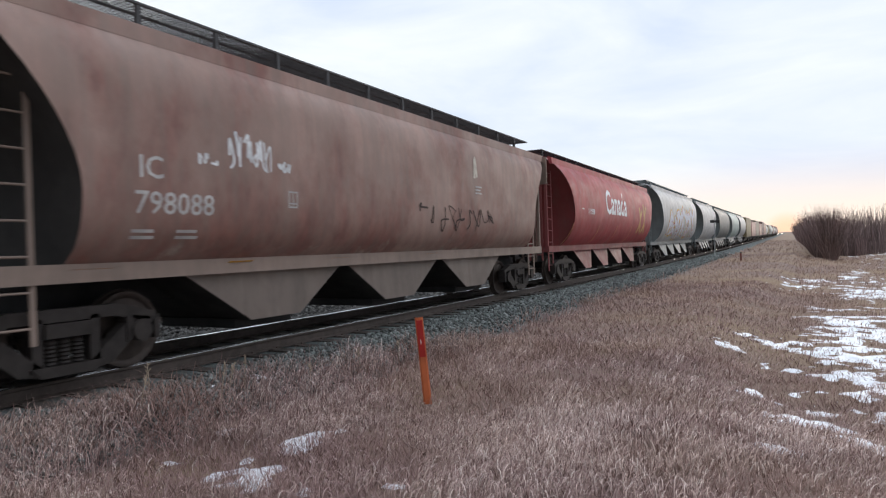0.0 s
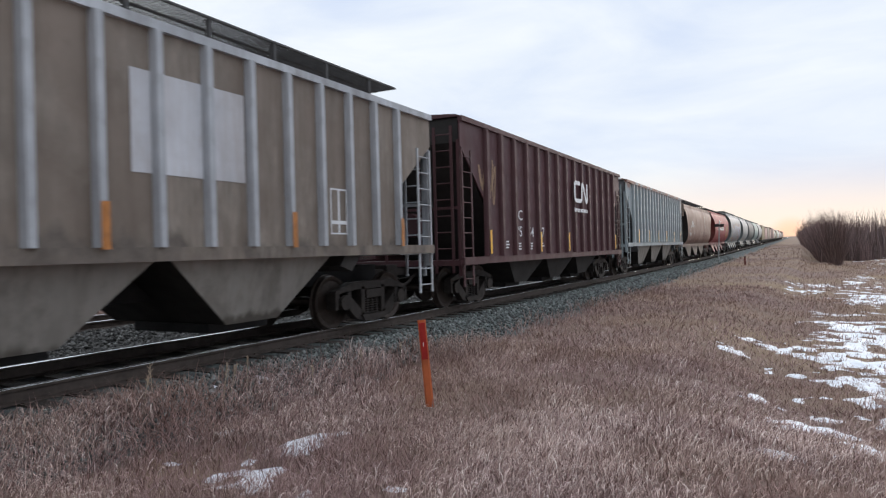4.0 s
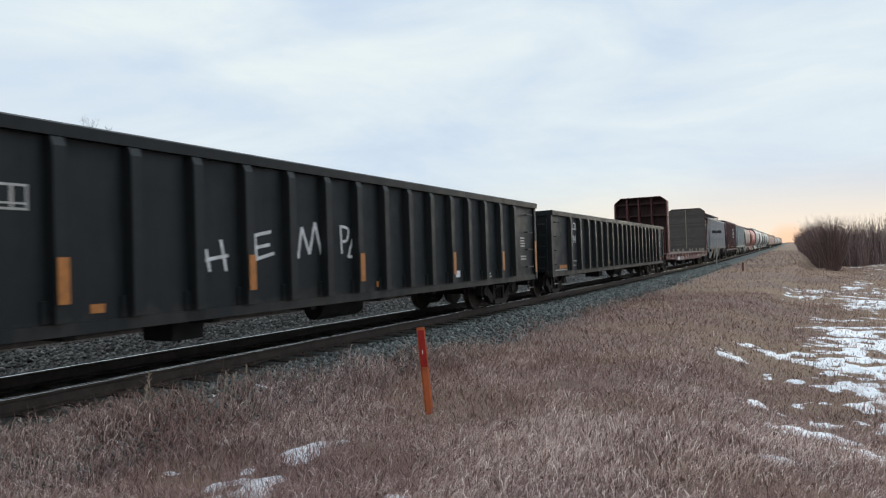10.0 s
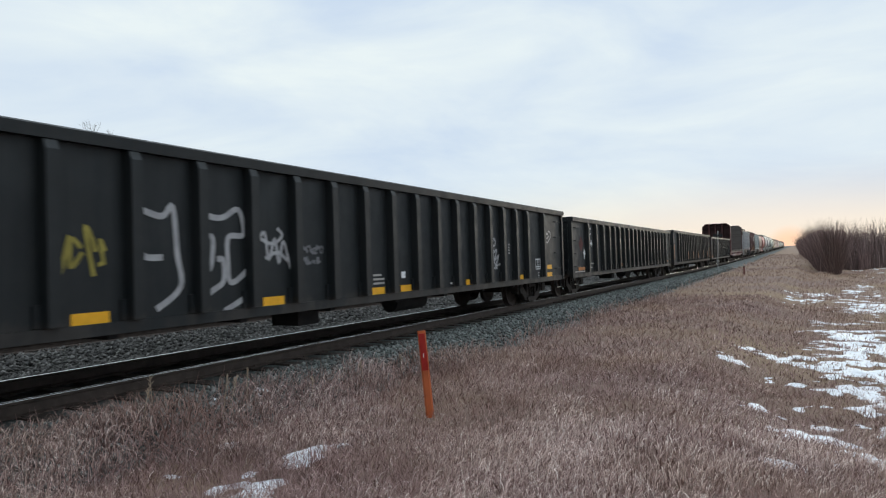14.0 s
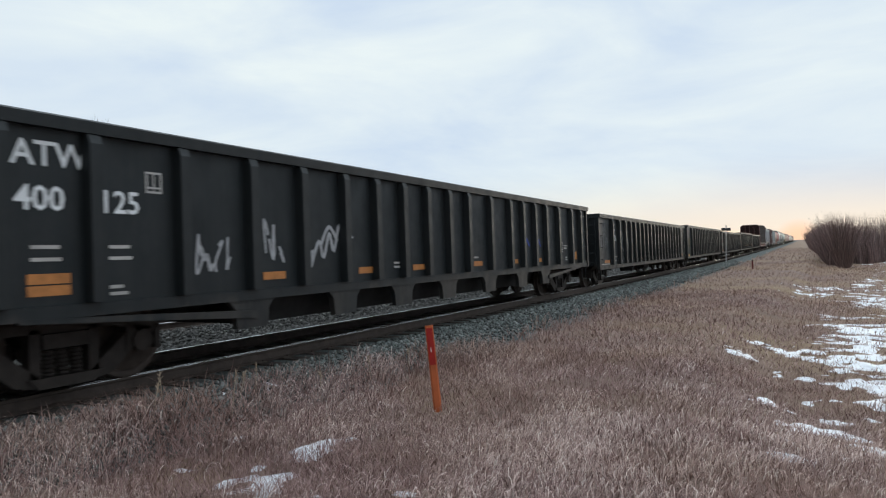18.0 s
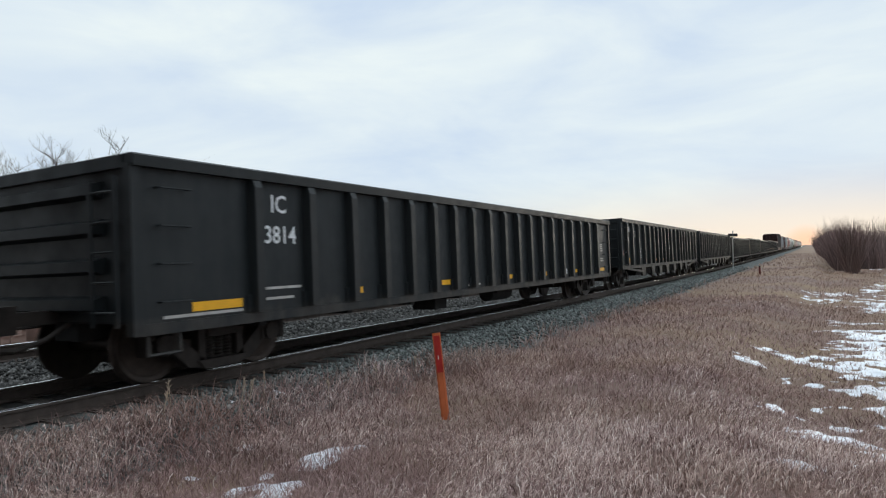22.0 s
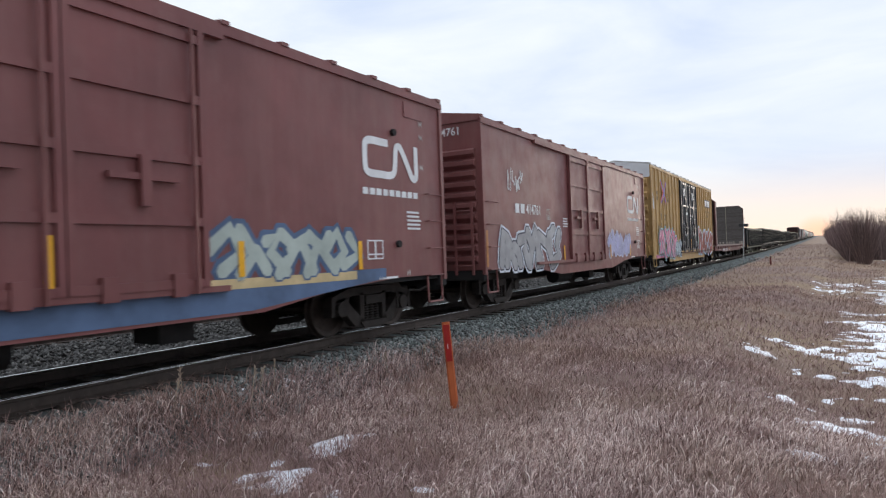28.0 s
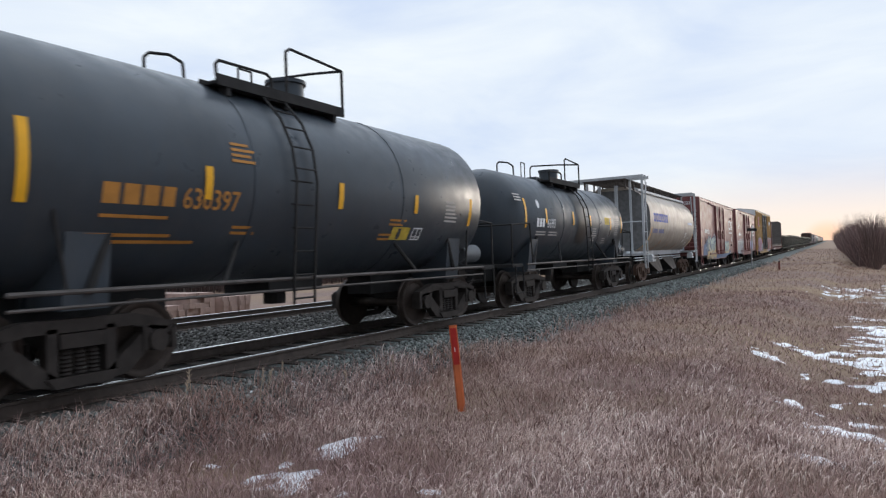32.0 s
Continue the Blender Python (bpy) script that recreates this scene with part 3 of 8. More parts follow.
def build_ballast():
    n = Nodes("crushed_stone", 0.85)
    c = n.ramp(n.island(), [(0.0, (0.03, 0.036, 0.036)), (0.4, (0.085, 0.102, 0.102)), (0.8, (0.15, 0.178, 0.175)), (1.0, (0.28, 0.30, 0.29))])
    n.color(n.mix(n.noise(30.0, 4), c, n.mix(0.5, c, (0.1, 0.08, 0.06))))
    rng = np.random.default_rng(8)
    base = np.array([(1, 0, 0), (-1, 0, 0), (0, 1, 0), (0, -1, 0), (0, 0, 1), (0, 0, -1)], float)
    tri = np.array([(4, 0, 2), (4, 2, 1), (4, 1, 3), (4, 3, 0), (5, 2, 0), (5, 1, 2), (5, 3, 1), (5, 0, 3)])

    def stones(num, x0, x1, y0, y1, size, keep):
        x, y = rng.uniform(x0, x1, num), rng.uniform(y0 ** 0.6, y1 ** 0.6, num) ** (1 / 0.6)
        ok = keep(x, y)
        x, y = x[ok], y[ok]
        m = len(x)
        s = size * (0.55 + 0.9 * rng.random(m)) * (1 + y / 60)
        p = base[None] * (0.65 + 0.6 * rng.random((m, 6, 1))) * s[:, None, None]
        p = p + rng.normal(0, 0.16, (m, 6, 3)) * s[:, None, None]
        a = rng.uniform(0, 2 * np.pi, m)
        px = p[:, :, 0] * np.cos(a)[:, None] - p[:, :, 1] * np.sin(a)[:, None]
        py = p[:, :, 0] * np.sin(a)[:, None] + p[:, :, 1] * np.cos(a)[:, None]
        z = ground_z(x, y) + s * (0.25 + 0.3 * rng.random(m))
        v = np.stack([px + x[:, None], py + y[:, None], p[:, :, 2] * 0.8 + z[:, None]], 2).reshape(-1, 3)
        return v, (np.arange(m)[:, None, None] * 6 + tri[None]).reshape(-1, 3)
    dirty = Nodes("dirty_crushed_stone", 0.9)
    dirty.color(dirty.ramp(dirty.island(), [(0.0, (0.018, 0.017, 0.016)), (0.4, (0.05, 0.048, 0.045)), (0.8, (0.095, 0.092, 0.087)), (1.0, (0.19, 0.185, 0.175))]))
    for num, x0, x1, y0, y1, size in ((30000, -6.15, -4.75, 1.5, 70.0, 0.030), (24000, -11.9, -9.55, 2.0, 60.0, 0.034), (18000, -15.9, -11.9, 2.0, 60.0, 0.034), (5000, -9.6, -8.7, 1.5, 50.0, 0.03), (5000, -6.62, -6.1, 1.5, 50.0, 0.03)):
        v, f = stones(num, x0, x1, y0, y1, size, lambda x, y: (x < -5.6) | (rng.random(len(x)) < np.clip((-5.15 - x) / 0.45, 0, 1)))
        tagged(new("ballast_stones", raw("ballast_stones", v, f, n.m if x0 > -8 else dirty.m)), "loose grey-green crushed stone ballast beside the rails", "ballast", kind="stuff")


RAIL = [(-0.068, -0.172), (0.068, -0.172), (0.068, -0.160), (0.012, -0.140), (0.009, -0.046), (0.036, -0.036), (0.037, -0.008), (0.028, 0.0), (-0.028, 0.0), (-0.037, -0.008), (-0.036, -0.036), (-0.009, -0.046), (-0.012, -0.140), (-0.068, -0.160)]


def sweep(profile):
    """A long bar of that section along the line."""
    return Geo().loft([[(px, y, pz + float(rise(y))) for px, pz in profile] for y in (-60, 0, 10, 18, 26, 34, 42, 50, 60, 72, 90, 130, 900)])


def build_track(x, name, label, near, far):
    top = new(name)
    top.location = (x, 0, 0)
    tagged(top, label, "railway track", kind="structure")
    rust = plain("rusty_rail_steel", (0.075, 0.058, 0.05), 0.75, 0.2)
    shine = plain("polished_rail_head", (0.80, 0.80, 0.80), 0.12, 1.0, 0.08)
    for s in (-1, 1):
        r = part("rail", sweep([(px + s * GAUGE / 2, pz) for px, pz in RAIL]), rust, top, "rusty steel rail")
        part("rail_head", sweep([(s * GAUGE / 2 + px, pz) for px, pz in ((-0.036, -0.012), (-0.033, -0.003), (-0.022, 0.0015), (-0.008, 0.004), (0.008, 0.004), (0.022, 0.0015), (0.033, -0.003), (0.036, -0.012))]), shine, r, "polished running surface")
    wood = Nodes("creosoted_tie", 0.9)
    wood.color(wood.mix(wood.rnd(), wood.ramp(wood.noise(3.0, 6, (1, 14, 14)), [(0.3, (0.022, 0.018, 0.016)), (0.7, (0.07, 0.056, 0.047))]), (0.06, 0.05, 0.043)))
    wood.bump(wood.noise(5.0, 6, (1, 20, 20)), 0.5, 0.02)
    tie = Geo().box(-1.30, 1.30, -0.115, 0.115, -0.36, -0.168).mesh("tie", wood.m)
    plate = Geo()
    for s in (-1, 1):
        plate.box(s * GAUGE / 2 - 0.16, s * GAUGE / 2 + 0.16, -0.09, 0.09, -0.17, -0.158)
        for q in (-0.1, 0.1):
            plate.cyl((s * GAUGE / 2 + q, 0.05, -0.16), (s * GAUGE / 2 + q, 0.05, -0.135), 0.014, 6)
    pm = plate.mesh("tie_plate", rust)
    rt = random.Random(11)
    y = near
    k = 0
    while k < 240:
        t = part("tie", tie, None, top, m=pose(rt.uniform(-0.04, 0.04), y, float(rise(y)) + rt.uniform(-0.012, 0.006), 0, 0, rt.uniform(-1.2, 1.2)))
        if y < 30:
            part("tie_plate", pm, None, t)
        y += 0.53
        k += 1
    rest = Geo()
    while y < far:
        q = float(rise(y))
        rest.box(-1.3, 1.3, y - 0.115, y + 0.115, q - 0.36, q - 0.168)
        y += 0.53
    tagged(part("ties_far_off", rest, wood.m, top), kind="stuff")


def build_markers():
    # flat flexible marker post in the grass
    x, y = -3.78, 6.66
    z = float(ground_z(x, y))
    top = new("marker_post")
    top.matrix_basis = pose(x, y, z, 0, -4.2, 28)
    tagged(top, "orange plastic marker post leaning in dead grass", "marker post")
    org = Nodes("orange_plastic", 0.5)
    org.color(org.ramp(org.noise(5, 6, (1, 1, 0.5)), [(0.25, (0.30, 0.085, 0.035)), (0.7, (0.62, 0.15, 0.05))]))
    red = plain("red_reflective_sheet", (0.34, 0.022, 0.018), 0.3, 0, 0.2, 12)
    hgt = 0.49 - z + 0.03
    prof = [(-0.047, -0.004), (-0.028, 0.006), (0.028, 0.006), (0.047, -0.004), (0.045, -0.010), (0.028, 0.0), (-0.028, 0.0), (-0.045, -0.010)]
    part("post", Geo().prism([(a, -b) for a, b in prof], "z", -0.12, hgt), org.m, top)
    part("reflector", Geo().box(-0.036, 0.036, -0.016, -0.010, hgt - 0.46, hgt - 0.03), red, top, "red reflective sheet")
    wht = plain("white_sticker", (0.75, 0.72, 0.68), 0.5)
    part("sticker", Geo().box(-0.008, 0.0, -0.019, -0.0165, hgt - 0.31, hgt - 0.26), wht, top)
    # far stake
    x, y = -3.36, 55.0
    z = float(ground_z(x, y))
    top = new("boundary_stake")
    top.location = (x, y, z)
    tagged(top, "short dark red wooden stake in the grass", "stake")
    part("stake", Geo().box(-0.055, 0.055, -0.02, 0.02, -0.1, 0.62), plain("dark_red_stake", (0.14, 0.035, 0.03), 0.7), top)
    part("stake_cap", Geo().box(-0.06, 0.06, -0.024, 0.024, 0.62, 0.70), plain("black_cap", (0.03, 0.03, 0.03), 0.6), top)
    # slim metal signal pole with a dark cross plate
    x, y = -5.62, 59.2
    z = float(ground_z(x, y))
    top = new("track_sign")
    top.matrix_basis = pose(x, y, z, 0, 2.2, 0)
    tagged(top, "slim galvanised sign pole with a small dark plate", "sign post")
    part("pole", Geo().cyl((0, 0, -0.2), (0, 0, 3.34), 0.04, 10), plain("galvanised_steel", (0.42, 0.43, 0.44), 0.45, 0.6), top, smooth=40)
    part("sign_plate", Geo().box(-0.36, -0.04, -0.06, -0.045, 2.86, 3.10).box(0.04, 0.36, -0.06, -0.045, 2.86, 3.10).box(-0.05, 0.05, -0.062, -0.043, 2.92, 3.04), plain("dark_plate", (0.03, 0.03, 0.032), 0.6), top)


# ---- trees and brush ----


def twig(g, rt, p, d, length, r, depth, sides):
    """A tapered limb that forks."""
    q = p
    n = 3 if depth > 1 else 1 + depth
    pts = [p]
    for i in range(n):
        d = (d + Vector((rt.uniform(-0.16, 0.16), rt.uniform(-0.16, 0.16), rt.uniform(0.0, 0.16)))).normalized()
        q = q + d * (length / n)
        pts.append(q)
    for i in range(n):
        ra, rb = r * (1 - 0.75 * i / n), r * (1 - 0.75 * (i + 1) / n)
        g.cyl(pts[i], pts[i + 1], ra, sides, rb)
    if depth == 0:
        return
    for k in range(rt.randint(3, 5)):
        f = rt.uniform(0.3, 1.0)
        b = pts[0].lerp(pts[-1], f)
        s = Vector((rt.uniform(-1, 1), rt.uniform(-1, 1), rt.uniform(0.15, 1.0))).normalized()
        twig(g, rt, b, (d * 0.55 + s).normalized(), length * rt.uniform(0.35, 0.6), r * 0.5, depth - 1, 3)


def build_aspen(seed, height, trunk_mat, twig_mat):
    rt = random.Random(seed)
    top = new("bare_aspen")
    trunk, crown = Geo(), Geo()
    p, d = Vector((0, 0, -0.2)), Vector((rt.uniform(-0.05, 0.05), rt.uniform(-0.05, 0.05), 1)).normalized()
    pts = [p]
    for i in range(7):
        d = (d + Vector((rt.uniform(-0.06, 0.06), rt.uniform(-0.06, 0.06), 0.08))).normalized()
        p = p + d * height / 7
        pts.append(p)
    r0 = 0.0075 * height + 0.015
    trunk.loft([[(q.x + r0 * (1 - i / 7.6) * math.cos(k * 1.047), q.y + r0 * (1 - i / 7.6) * math.sin(k * 1.047), q.z) for k in range(6)] for i, q in enumerate(pts)])
    for k in range(int(20 + height)):
        f = rt.uniform(0.42, 1.0)
        j = min(6, int(f * 7))
        b = pts[j].lerp(pts[j + 1], f * 7 - j if f < 1 else 1)
        a = rt.uniform(0, 6.283)
        up = rt.uniform(0.3, 1.0)
        twig(crown, rt, b, Vector((math.cos(a), math.sin(a), up)).normalized(), height * rt.uniform(0.14, 0.30) * (1.2 - 0.75 * f), r0 * 0.38 * (1.15 - f * 0.6), 2, 4)
    part("trunk", trunk, trunk_mat, top)
    part("crown", crown, twig_mat, top)
    return tagged(top, "tall bare grey-barked aspen with fine leafless twigs", "tree", "aspens behind the second track")


def strands(rng, n, x, y, z, h, w, lean, lx=0.0, ly=0.0):
    """Thin upright stems as two crossed strips each, leaning at random and by lx, ly."""
    dx, dy = rng.normal(0, lean, n) * h + lx, rng.normal(0, lean, n) * h + ly
    mx, my = dx * 0.35 + rng.normal(0, 0.04, n) * h, dy * 0.35 + rng.normal(0, 0.04, n) * h
    v, f = [], []
    for s, (ax, ay) in enumerate(((1, 0), (0, 1))):
        rows = []
        for k, (ox, oy, oz) in enumerate(((0 * dx, 0 * dx, 0 * h), (mx, my, h * 0.5), (dx, dy, h))):
            ww = w * (1.0, 0.7, 0.15)[k]
            for q in (-1, 1):
                rows.append(np.stack([x + ox + q * ww * ax, y + oy + q * ww * ay, z + oz], 1))
        v.append(np.stack(rows, 1).reshape(-1, 3))
        o = np.arange(n)[:, None] * 6 + s * n * 6
        f.append(np.concatenate([o + np.array([[0, 1, 3, 2]]), o + np.array([[2, 3, 5, 4]])], 1).reshape(-1, 4))
    return np.concatenate(v), np.concatenate(f)


def build_woods():
    bark = plain("grey_aspen_bark", (0.115, 0.10, 0.09), 0.85, 0, 0.45, 3.0)
    twigs = plain("bare_twigs", (0.105, 0.085, 0.078), 0.9, 0, 0.35, 1.0)
    kinds = [build_aspen(s, hh, bark, twigs) for s, hh in ((1, 11.5), (2, 10.2), (3, 12.3), (4, 8.6), (5, 7.2), (6, 9.4))]
    rt = random.Random(21)
    spots = []
    for i in range(24):      # tall stand
        spots.append((rt.uniform(-58, -48), 14.0 + i * 1.02 + rt.uniform(-0.7, 0.7), rt.choice((0, 1, 2, 2, 0)), rt.uniform(0.98, 1.2)))
    for i in range(84):      # lower edge of the wood along the line
        y = 36 + i * 1.2 + rt.uniform(-1, 1)
        spots.append((rt.uniform(-60, -46), y, rt.choice((3, 4, 3, 5)), rt.uniform(0.85, 1.16)))
    for i in range(8):       # stand near the line farther on
        spots.append((rt.uniform(-46, -36), rt.uniform(72, 100), rt.choice((3, 5, 4)), rt.uniform(0.75, 0.95)))
    for i in range(14):
        spots.append((rt.uniform(-75, -30), rt.uniform(140, 260), rt.choice((3, 5, 1)), rt.uniform(0.7, 1.0)))
    first = {}
    for x, y, k, s in spots:
        m = Matrix.Translation((x, y, float(ground_z(x, y)))) @ Matrix.Rotation(rt.uniform(0, 6.28), 4, "Z") @ Matrix.Diagonal((s, s, s, 1))
        if k not in first:
            first[k] = True
            kinds[k].matrix_basis = m
        else:
            ob = kinds[k].copy()
            scene.collection.objects.link(ob)
            ob.matrix_basis = m
            for c in kinds[k].children:
                cc = c.copy()
                scene.collection.objects.link(cc)
                cc.parent = ob
    rng = np.random.default_rng(3)
    brush = stem_material("brown_brush_stems", (0.13, 0.104, 0.096))
    ruddy = stem_material("ruddy_brush_twigs", (0.14, 0.095, 0.09))
    pole = plain("pale_young_trunks", (0.30, 0.27, 0.235), 0.85, 0, 0.4, 1.0)

    def grown(name, words, mat, n, x, y, h, w, lean, twigs=2):
        """Stems that fork half way up."""
        z = ground_z(x, y)
        vs, fs = [], []
        v, f = strands(rng, n, x, y, z, h, w, lean)
        vs.append(v)
        fs.append(f)
        for k in range(twigs):
            up = rng.uniform(0.35, 0.75, n)
            v2, f2 = strands(rng, n, x + rng.normal(0, 0.03, n) * h, y + rng.normal(0, 0.03, n) * h, z + up * h * 0.92, h * (1.05 - up) * rng.uniform(0.6, 1.0, n), w * 0.55, 0.5)
            fs.append(f2 + sum(len(q) for q in vs))
            vs.append(v2)
        tagged(new(name, raw(name, np.concatenate(vs), np.concatenate(fs), mat)), words, "brush", kind="stuff")
    for mat, n, lo, span, wid in ((brush, 19000, 2.6, 4.6, 0.028), (ruddy, 14000, 1.8, 4.0, 0.024)):
        x, y = rng.uniform(-64, -43, n), rng.uniform(2, 150, n)
        x = np.where(y > 80, x + rng.uniform(0, 9, n), x)
        h = (lo + span * rng.random(n) ** 1.1) * (0.35 + 1.25 * fbm(x * 0.14, y * 0.14, 61, 3)) * np.clip(1.25 - y / 420, 0.6, 1.25)
        grown("wood_undergrowth", "dense brown leafless undergrowth beneath bare aspens", mat, n, x, y, h, wid, 0.16)
    n = 900
    x, y = rng.uniform(-58, -44, n), rng.uniform(2, 130, n)
    h = (5.6 + 3.0 * rng.random(n)) * (0.6 + 0.8 * fbm(x * 0.1, y * 0.1, 63, 3))
    grown("young_poplars", "slim pale young poplar trunks in the wood's edge", pole, n, x, y, h, 0.045, 0.05, 3)
    n = 130
    x, y = rng.uniform(-45, -37, n), rng.uniform(70, 104, n)
    grown("young_poplars", "tall thin leafless poplar whips beyond the second track", brush, n, x, y, 6.2 + 4.2 * rng.random(n), 0.05, 0.05, 5)
    n = 15000
    x, y = rng.uniform(-120, -40, n), rng.uniform(150, 700, n)
    hgt = 2.0 + 3.5 * rng.random(n)
    v, f = strands(rng, n, x, y, ground_z(x, y), hgt, 0.07, 0.1)
    tagged(new("far_woods", raw("far_woods", v, f, brush)), "distant low leafless wood along the railway", "woods", kind="stuff")
    # willow brush on the other side
    willow = stem_material("willow_stems", (0.26, 0.2, 0.188))
    groups = []
    # rounded clump that stands forward
    n = 2400
    ang, rad = rng.uniform(0, 6.283, n), rng.random(n) ** 0.6
    x, y = 3.1 + 0.5 * rad * np.cos(ang), 67.0 + 1.1 * rad * np.sin(ang)
    hgt = (1.4 + 3.6 * rng.random(n) ** 1.2) * (1.02 - 0.12 * rad ** 3) * (0.55 + 0.85 * fbm(x * 0.9, y * 0.9, 71, 3))
    groups.append((x, y, hgt, 0.016, (x - 3.1) * 0.62 * hgt, (y - 67.0) * 0.3 * hgt))
    # the edge that runs back along the line
    n = 8000
    y = 70 + 120 * rng.random(n) ** 1.4
    x = 2.1 - (y - 66) * 0.006 + np.interp(y, [70, 82, 92], [0.7, 1.6, 6.0]) * rng.random(n) ** 1.4
    hgt = (1.9 + 2.2 * rng.random(n) ** 0.7) * (0.55 + 0.85 * fbm(x * 0.35, y * 0.35, 72, 3))
    groups.append((x, y, hgt, 0.023, -0.5 * np.exp(-(x - 2.0)), 0 * x))
    # the long front behind the snowy hollow
    n = 17000
    y = 85 + 60 * rng.random(n) ** 1.6
    x = 4.0 + 46 * rng.random(n)
    y = y + 7 * fbm(x * 0.3, x * 0 + 3, 5, 2) - 3.5
    hgt = (1.3 + 3.6 * rng.random(n) ** 0.9) * (0.66 + 0.72 * fbm(x * 0.22, y * 0.22, 73, 3))
    groups.append((x, y, hgt, 0.026, 0 * x, 0 * x))
    for x, y, hgt, wid, lx, ly in groups:
        v, f = strands(rng, len(x), x, y, ground_z(x, y) - 0.05, hgt, wid, 0.13, lx, ly)
        tagged(new("willow_thicket", raw("willow_thicket", v, f, willow)), "dense reddish-brown leafless willow thicket beyond snowy grass", "shrubs", kind="stuff")
    n = 14000
    y = 190 + 700 * rng.random(n)
    x = 3.0 + 90 * rng.random(n)
    v, f = strands(rng, n, x, y, ground_z(x, y), 2.2 + 2.4 * rng.random(n), 0.07, 0.14)
    tagged(new("far_thicket", raw("far_thicket", v, f, willow)), "distant leafless thicket reaching to the horizon", "shrubs", kind="stuff")


def build_tie_piles():
    """Stacks of old ties on the far side of the second track."""
    pink = plain("weathered_pink_tie", (0.30, 0.215, 0.185), 0.9, 0, 0.35, 1.5)
    rt = random.Random(44)
    one = Geo().box(-1.3, 1.3, -0.11, 0.11, 0.0, 0.17).mesh("tie", pink)
    for k, y in enumerate((8.2, 9.6, 11.1, 12.4, 14.0, 15.3, 16.9)):
        top = new("tie_pile")
        top.location = (-20.2, y, float(ground_z(-20.2, y)))
        tagged(top, "stack of old weathered railway ties beyond the second track", "tie pile", "tie piles along the line")
        for r in range(rt.randint(5, 7)):
            for q in range(5):
                part("tie", one, None, top, m=pose(rt.uniform(-0.1, 0.1), (q - 2) * 0.235 + rt.uniform(-0.012, 0.012), r * 0.172 - 0.02, 0, 0, rt.uniform(-1.5, 1.5)))


def build_crossing():
    """A level crossing's lights and a parked white van, small and far off."""
    x, y = SIGNAL
    top = new("crossing_signal")
    top.matrix_basis = pose(x, y, float(ground_z(x, y)), 0, 0, 75)
    tagged(top, "level crossing signal with two dark round lamp shields", "crossing signal")
    dark = plain("black_signal_paint", (0.02, 0.02, 0.022), 0.6)
    part("mast", Geo().cyl((0, 0, -0.2), (0, 0, 3.8), 0.07, 10), plain("galvanised_steel", (0.42, 0.43, 0.44), 0.45, 0.6), top)
    part("crossarm", Geo().cyl((-0.6, 0, 3.35), (0.6, 0, 3.35), 0.04, 8), dark, top)
    for s in (-1, 1):
        d = part("lamp_shield", Geo().cyl((s * 0.5, -0.05, 3.35), (s * 0.5, 0.02, 3.35), 0.34, 18), dark, top)
        part("lens", Geo().cyl((s * 0.5, -0.08, 3.35), (s * 0.5, -0.05, 3.35), 0.12, 14), plain("red_lens", (0.12, 0.01, 0.01), 0.2), d)
    x, y = VAN
    van = new("white_van")
    van.matrix_basis = pose(x, y, float(ground_z(x, y)), 0, 0, 118)
    tagged(van, "small white van parked far off beyond the tracks", "van")
    white, glass = plain("white_van_paint", (0.75, 0.76, 0.78), 0.35, 0, 0.05, 2), plain("dark_van_glass", (0.03, 0.035, 0.04), 0.1)
    part("body", Geo().prism([(-2.4, 0.35), (2.3, 0.35), (2.35, 0.95), (1.5, 1.15), (0.9, 1.95), (-2.3, 2.0), (-2.42, 1.6)], "x", -0.92, 0.92), white, van)
    for s in (-1, 1):
        part("side_window", Geo().prism([(0.2, 1.2), (1.28, 1.2), (0.85, 1.8), (0.2, 1.8)], "x", s * 0.925 - 0.01, s * 0.925 + 0.01), glass, van)
        for q in (-1.5, 1.5):
            part("wheel", Geo().cyl((s * 0.72, q, 0.33), (s * 0.95, q, 0.33), 0.33, 18), plain("tyre_rubber", (0.025, 0.025, 0.025), 0.85), van)
    part("windscreen", Geo().prism([(1.50, 1.17), (1.53, 1.17), (0.95, 1.93), (0.92, 1.93)], "x", -0.8, 0.8), glass, van)
    # banks of old snow beside the road
    snow = plain("road_snow_bank", (0.72, 0.75, 0.80), 0.6, 0, 0.12, 2)
    rt = random.Random(8)
    for k in range(5):
        px, py = SIGNAL[0] - 1.6 + k * 1.6, SIGNAL[1] + 7 + k * 1.0
        g = Geo()
        rings = []
        for u in range(7):
            w = math.sin(math.pi * (u + 0.4) / 6.8)
            rings.append([((u - 3) * 0.45, math.cos(q * 0.5236) * 0.7 * w + rt.uniform(-0.06, 0.06), max(-0.1, math.sin(q * 0.5236) * 0.75 * w + rt.uniform(-0.06, 0.06))) for q in range(12)])
        g.loft(rings)
        ob = part("snow_bank", g, snow, None, "", 60, pose(px, py, float(ground_z(px, py)), 0, 0, rt.uniform(-30, 30)))
        tagged(ob, "low bank of dirty snow ploughed beside the road", "snow bank", "snow banks by the road")


SIGNAL, VAN = (-21.9, 56.3), (-24.8, 63.4)
build_ground()
build_snow()
build_tie_piles()
build_grass()
build_ballast()
build_track(TX, "main_track", "railway track with rusty rails on dark ties", -5.0, 420.0)
build_track(TX2, "second_track", "empty second railway track with polished rails", -5.0, 420.0)
build_markers()
build_crossing()
build_woods()

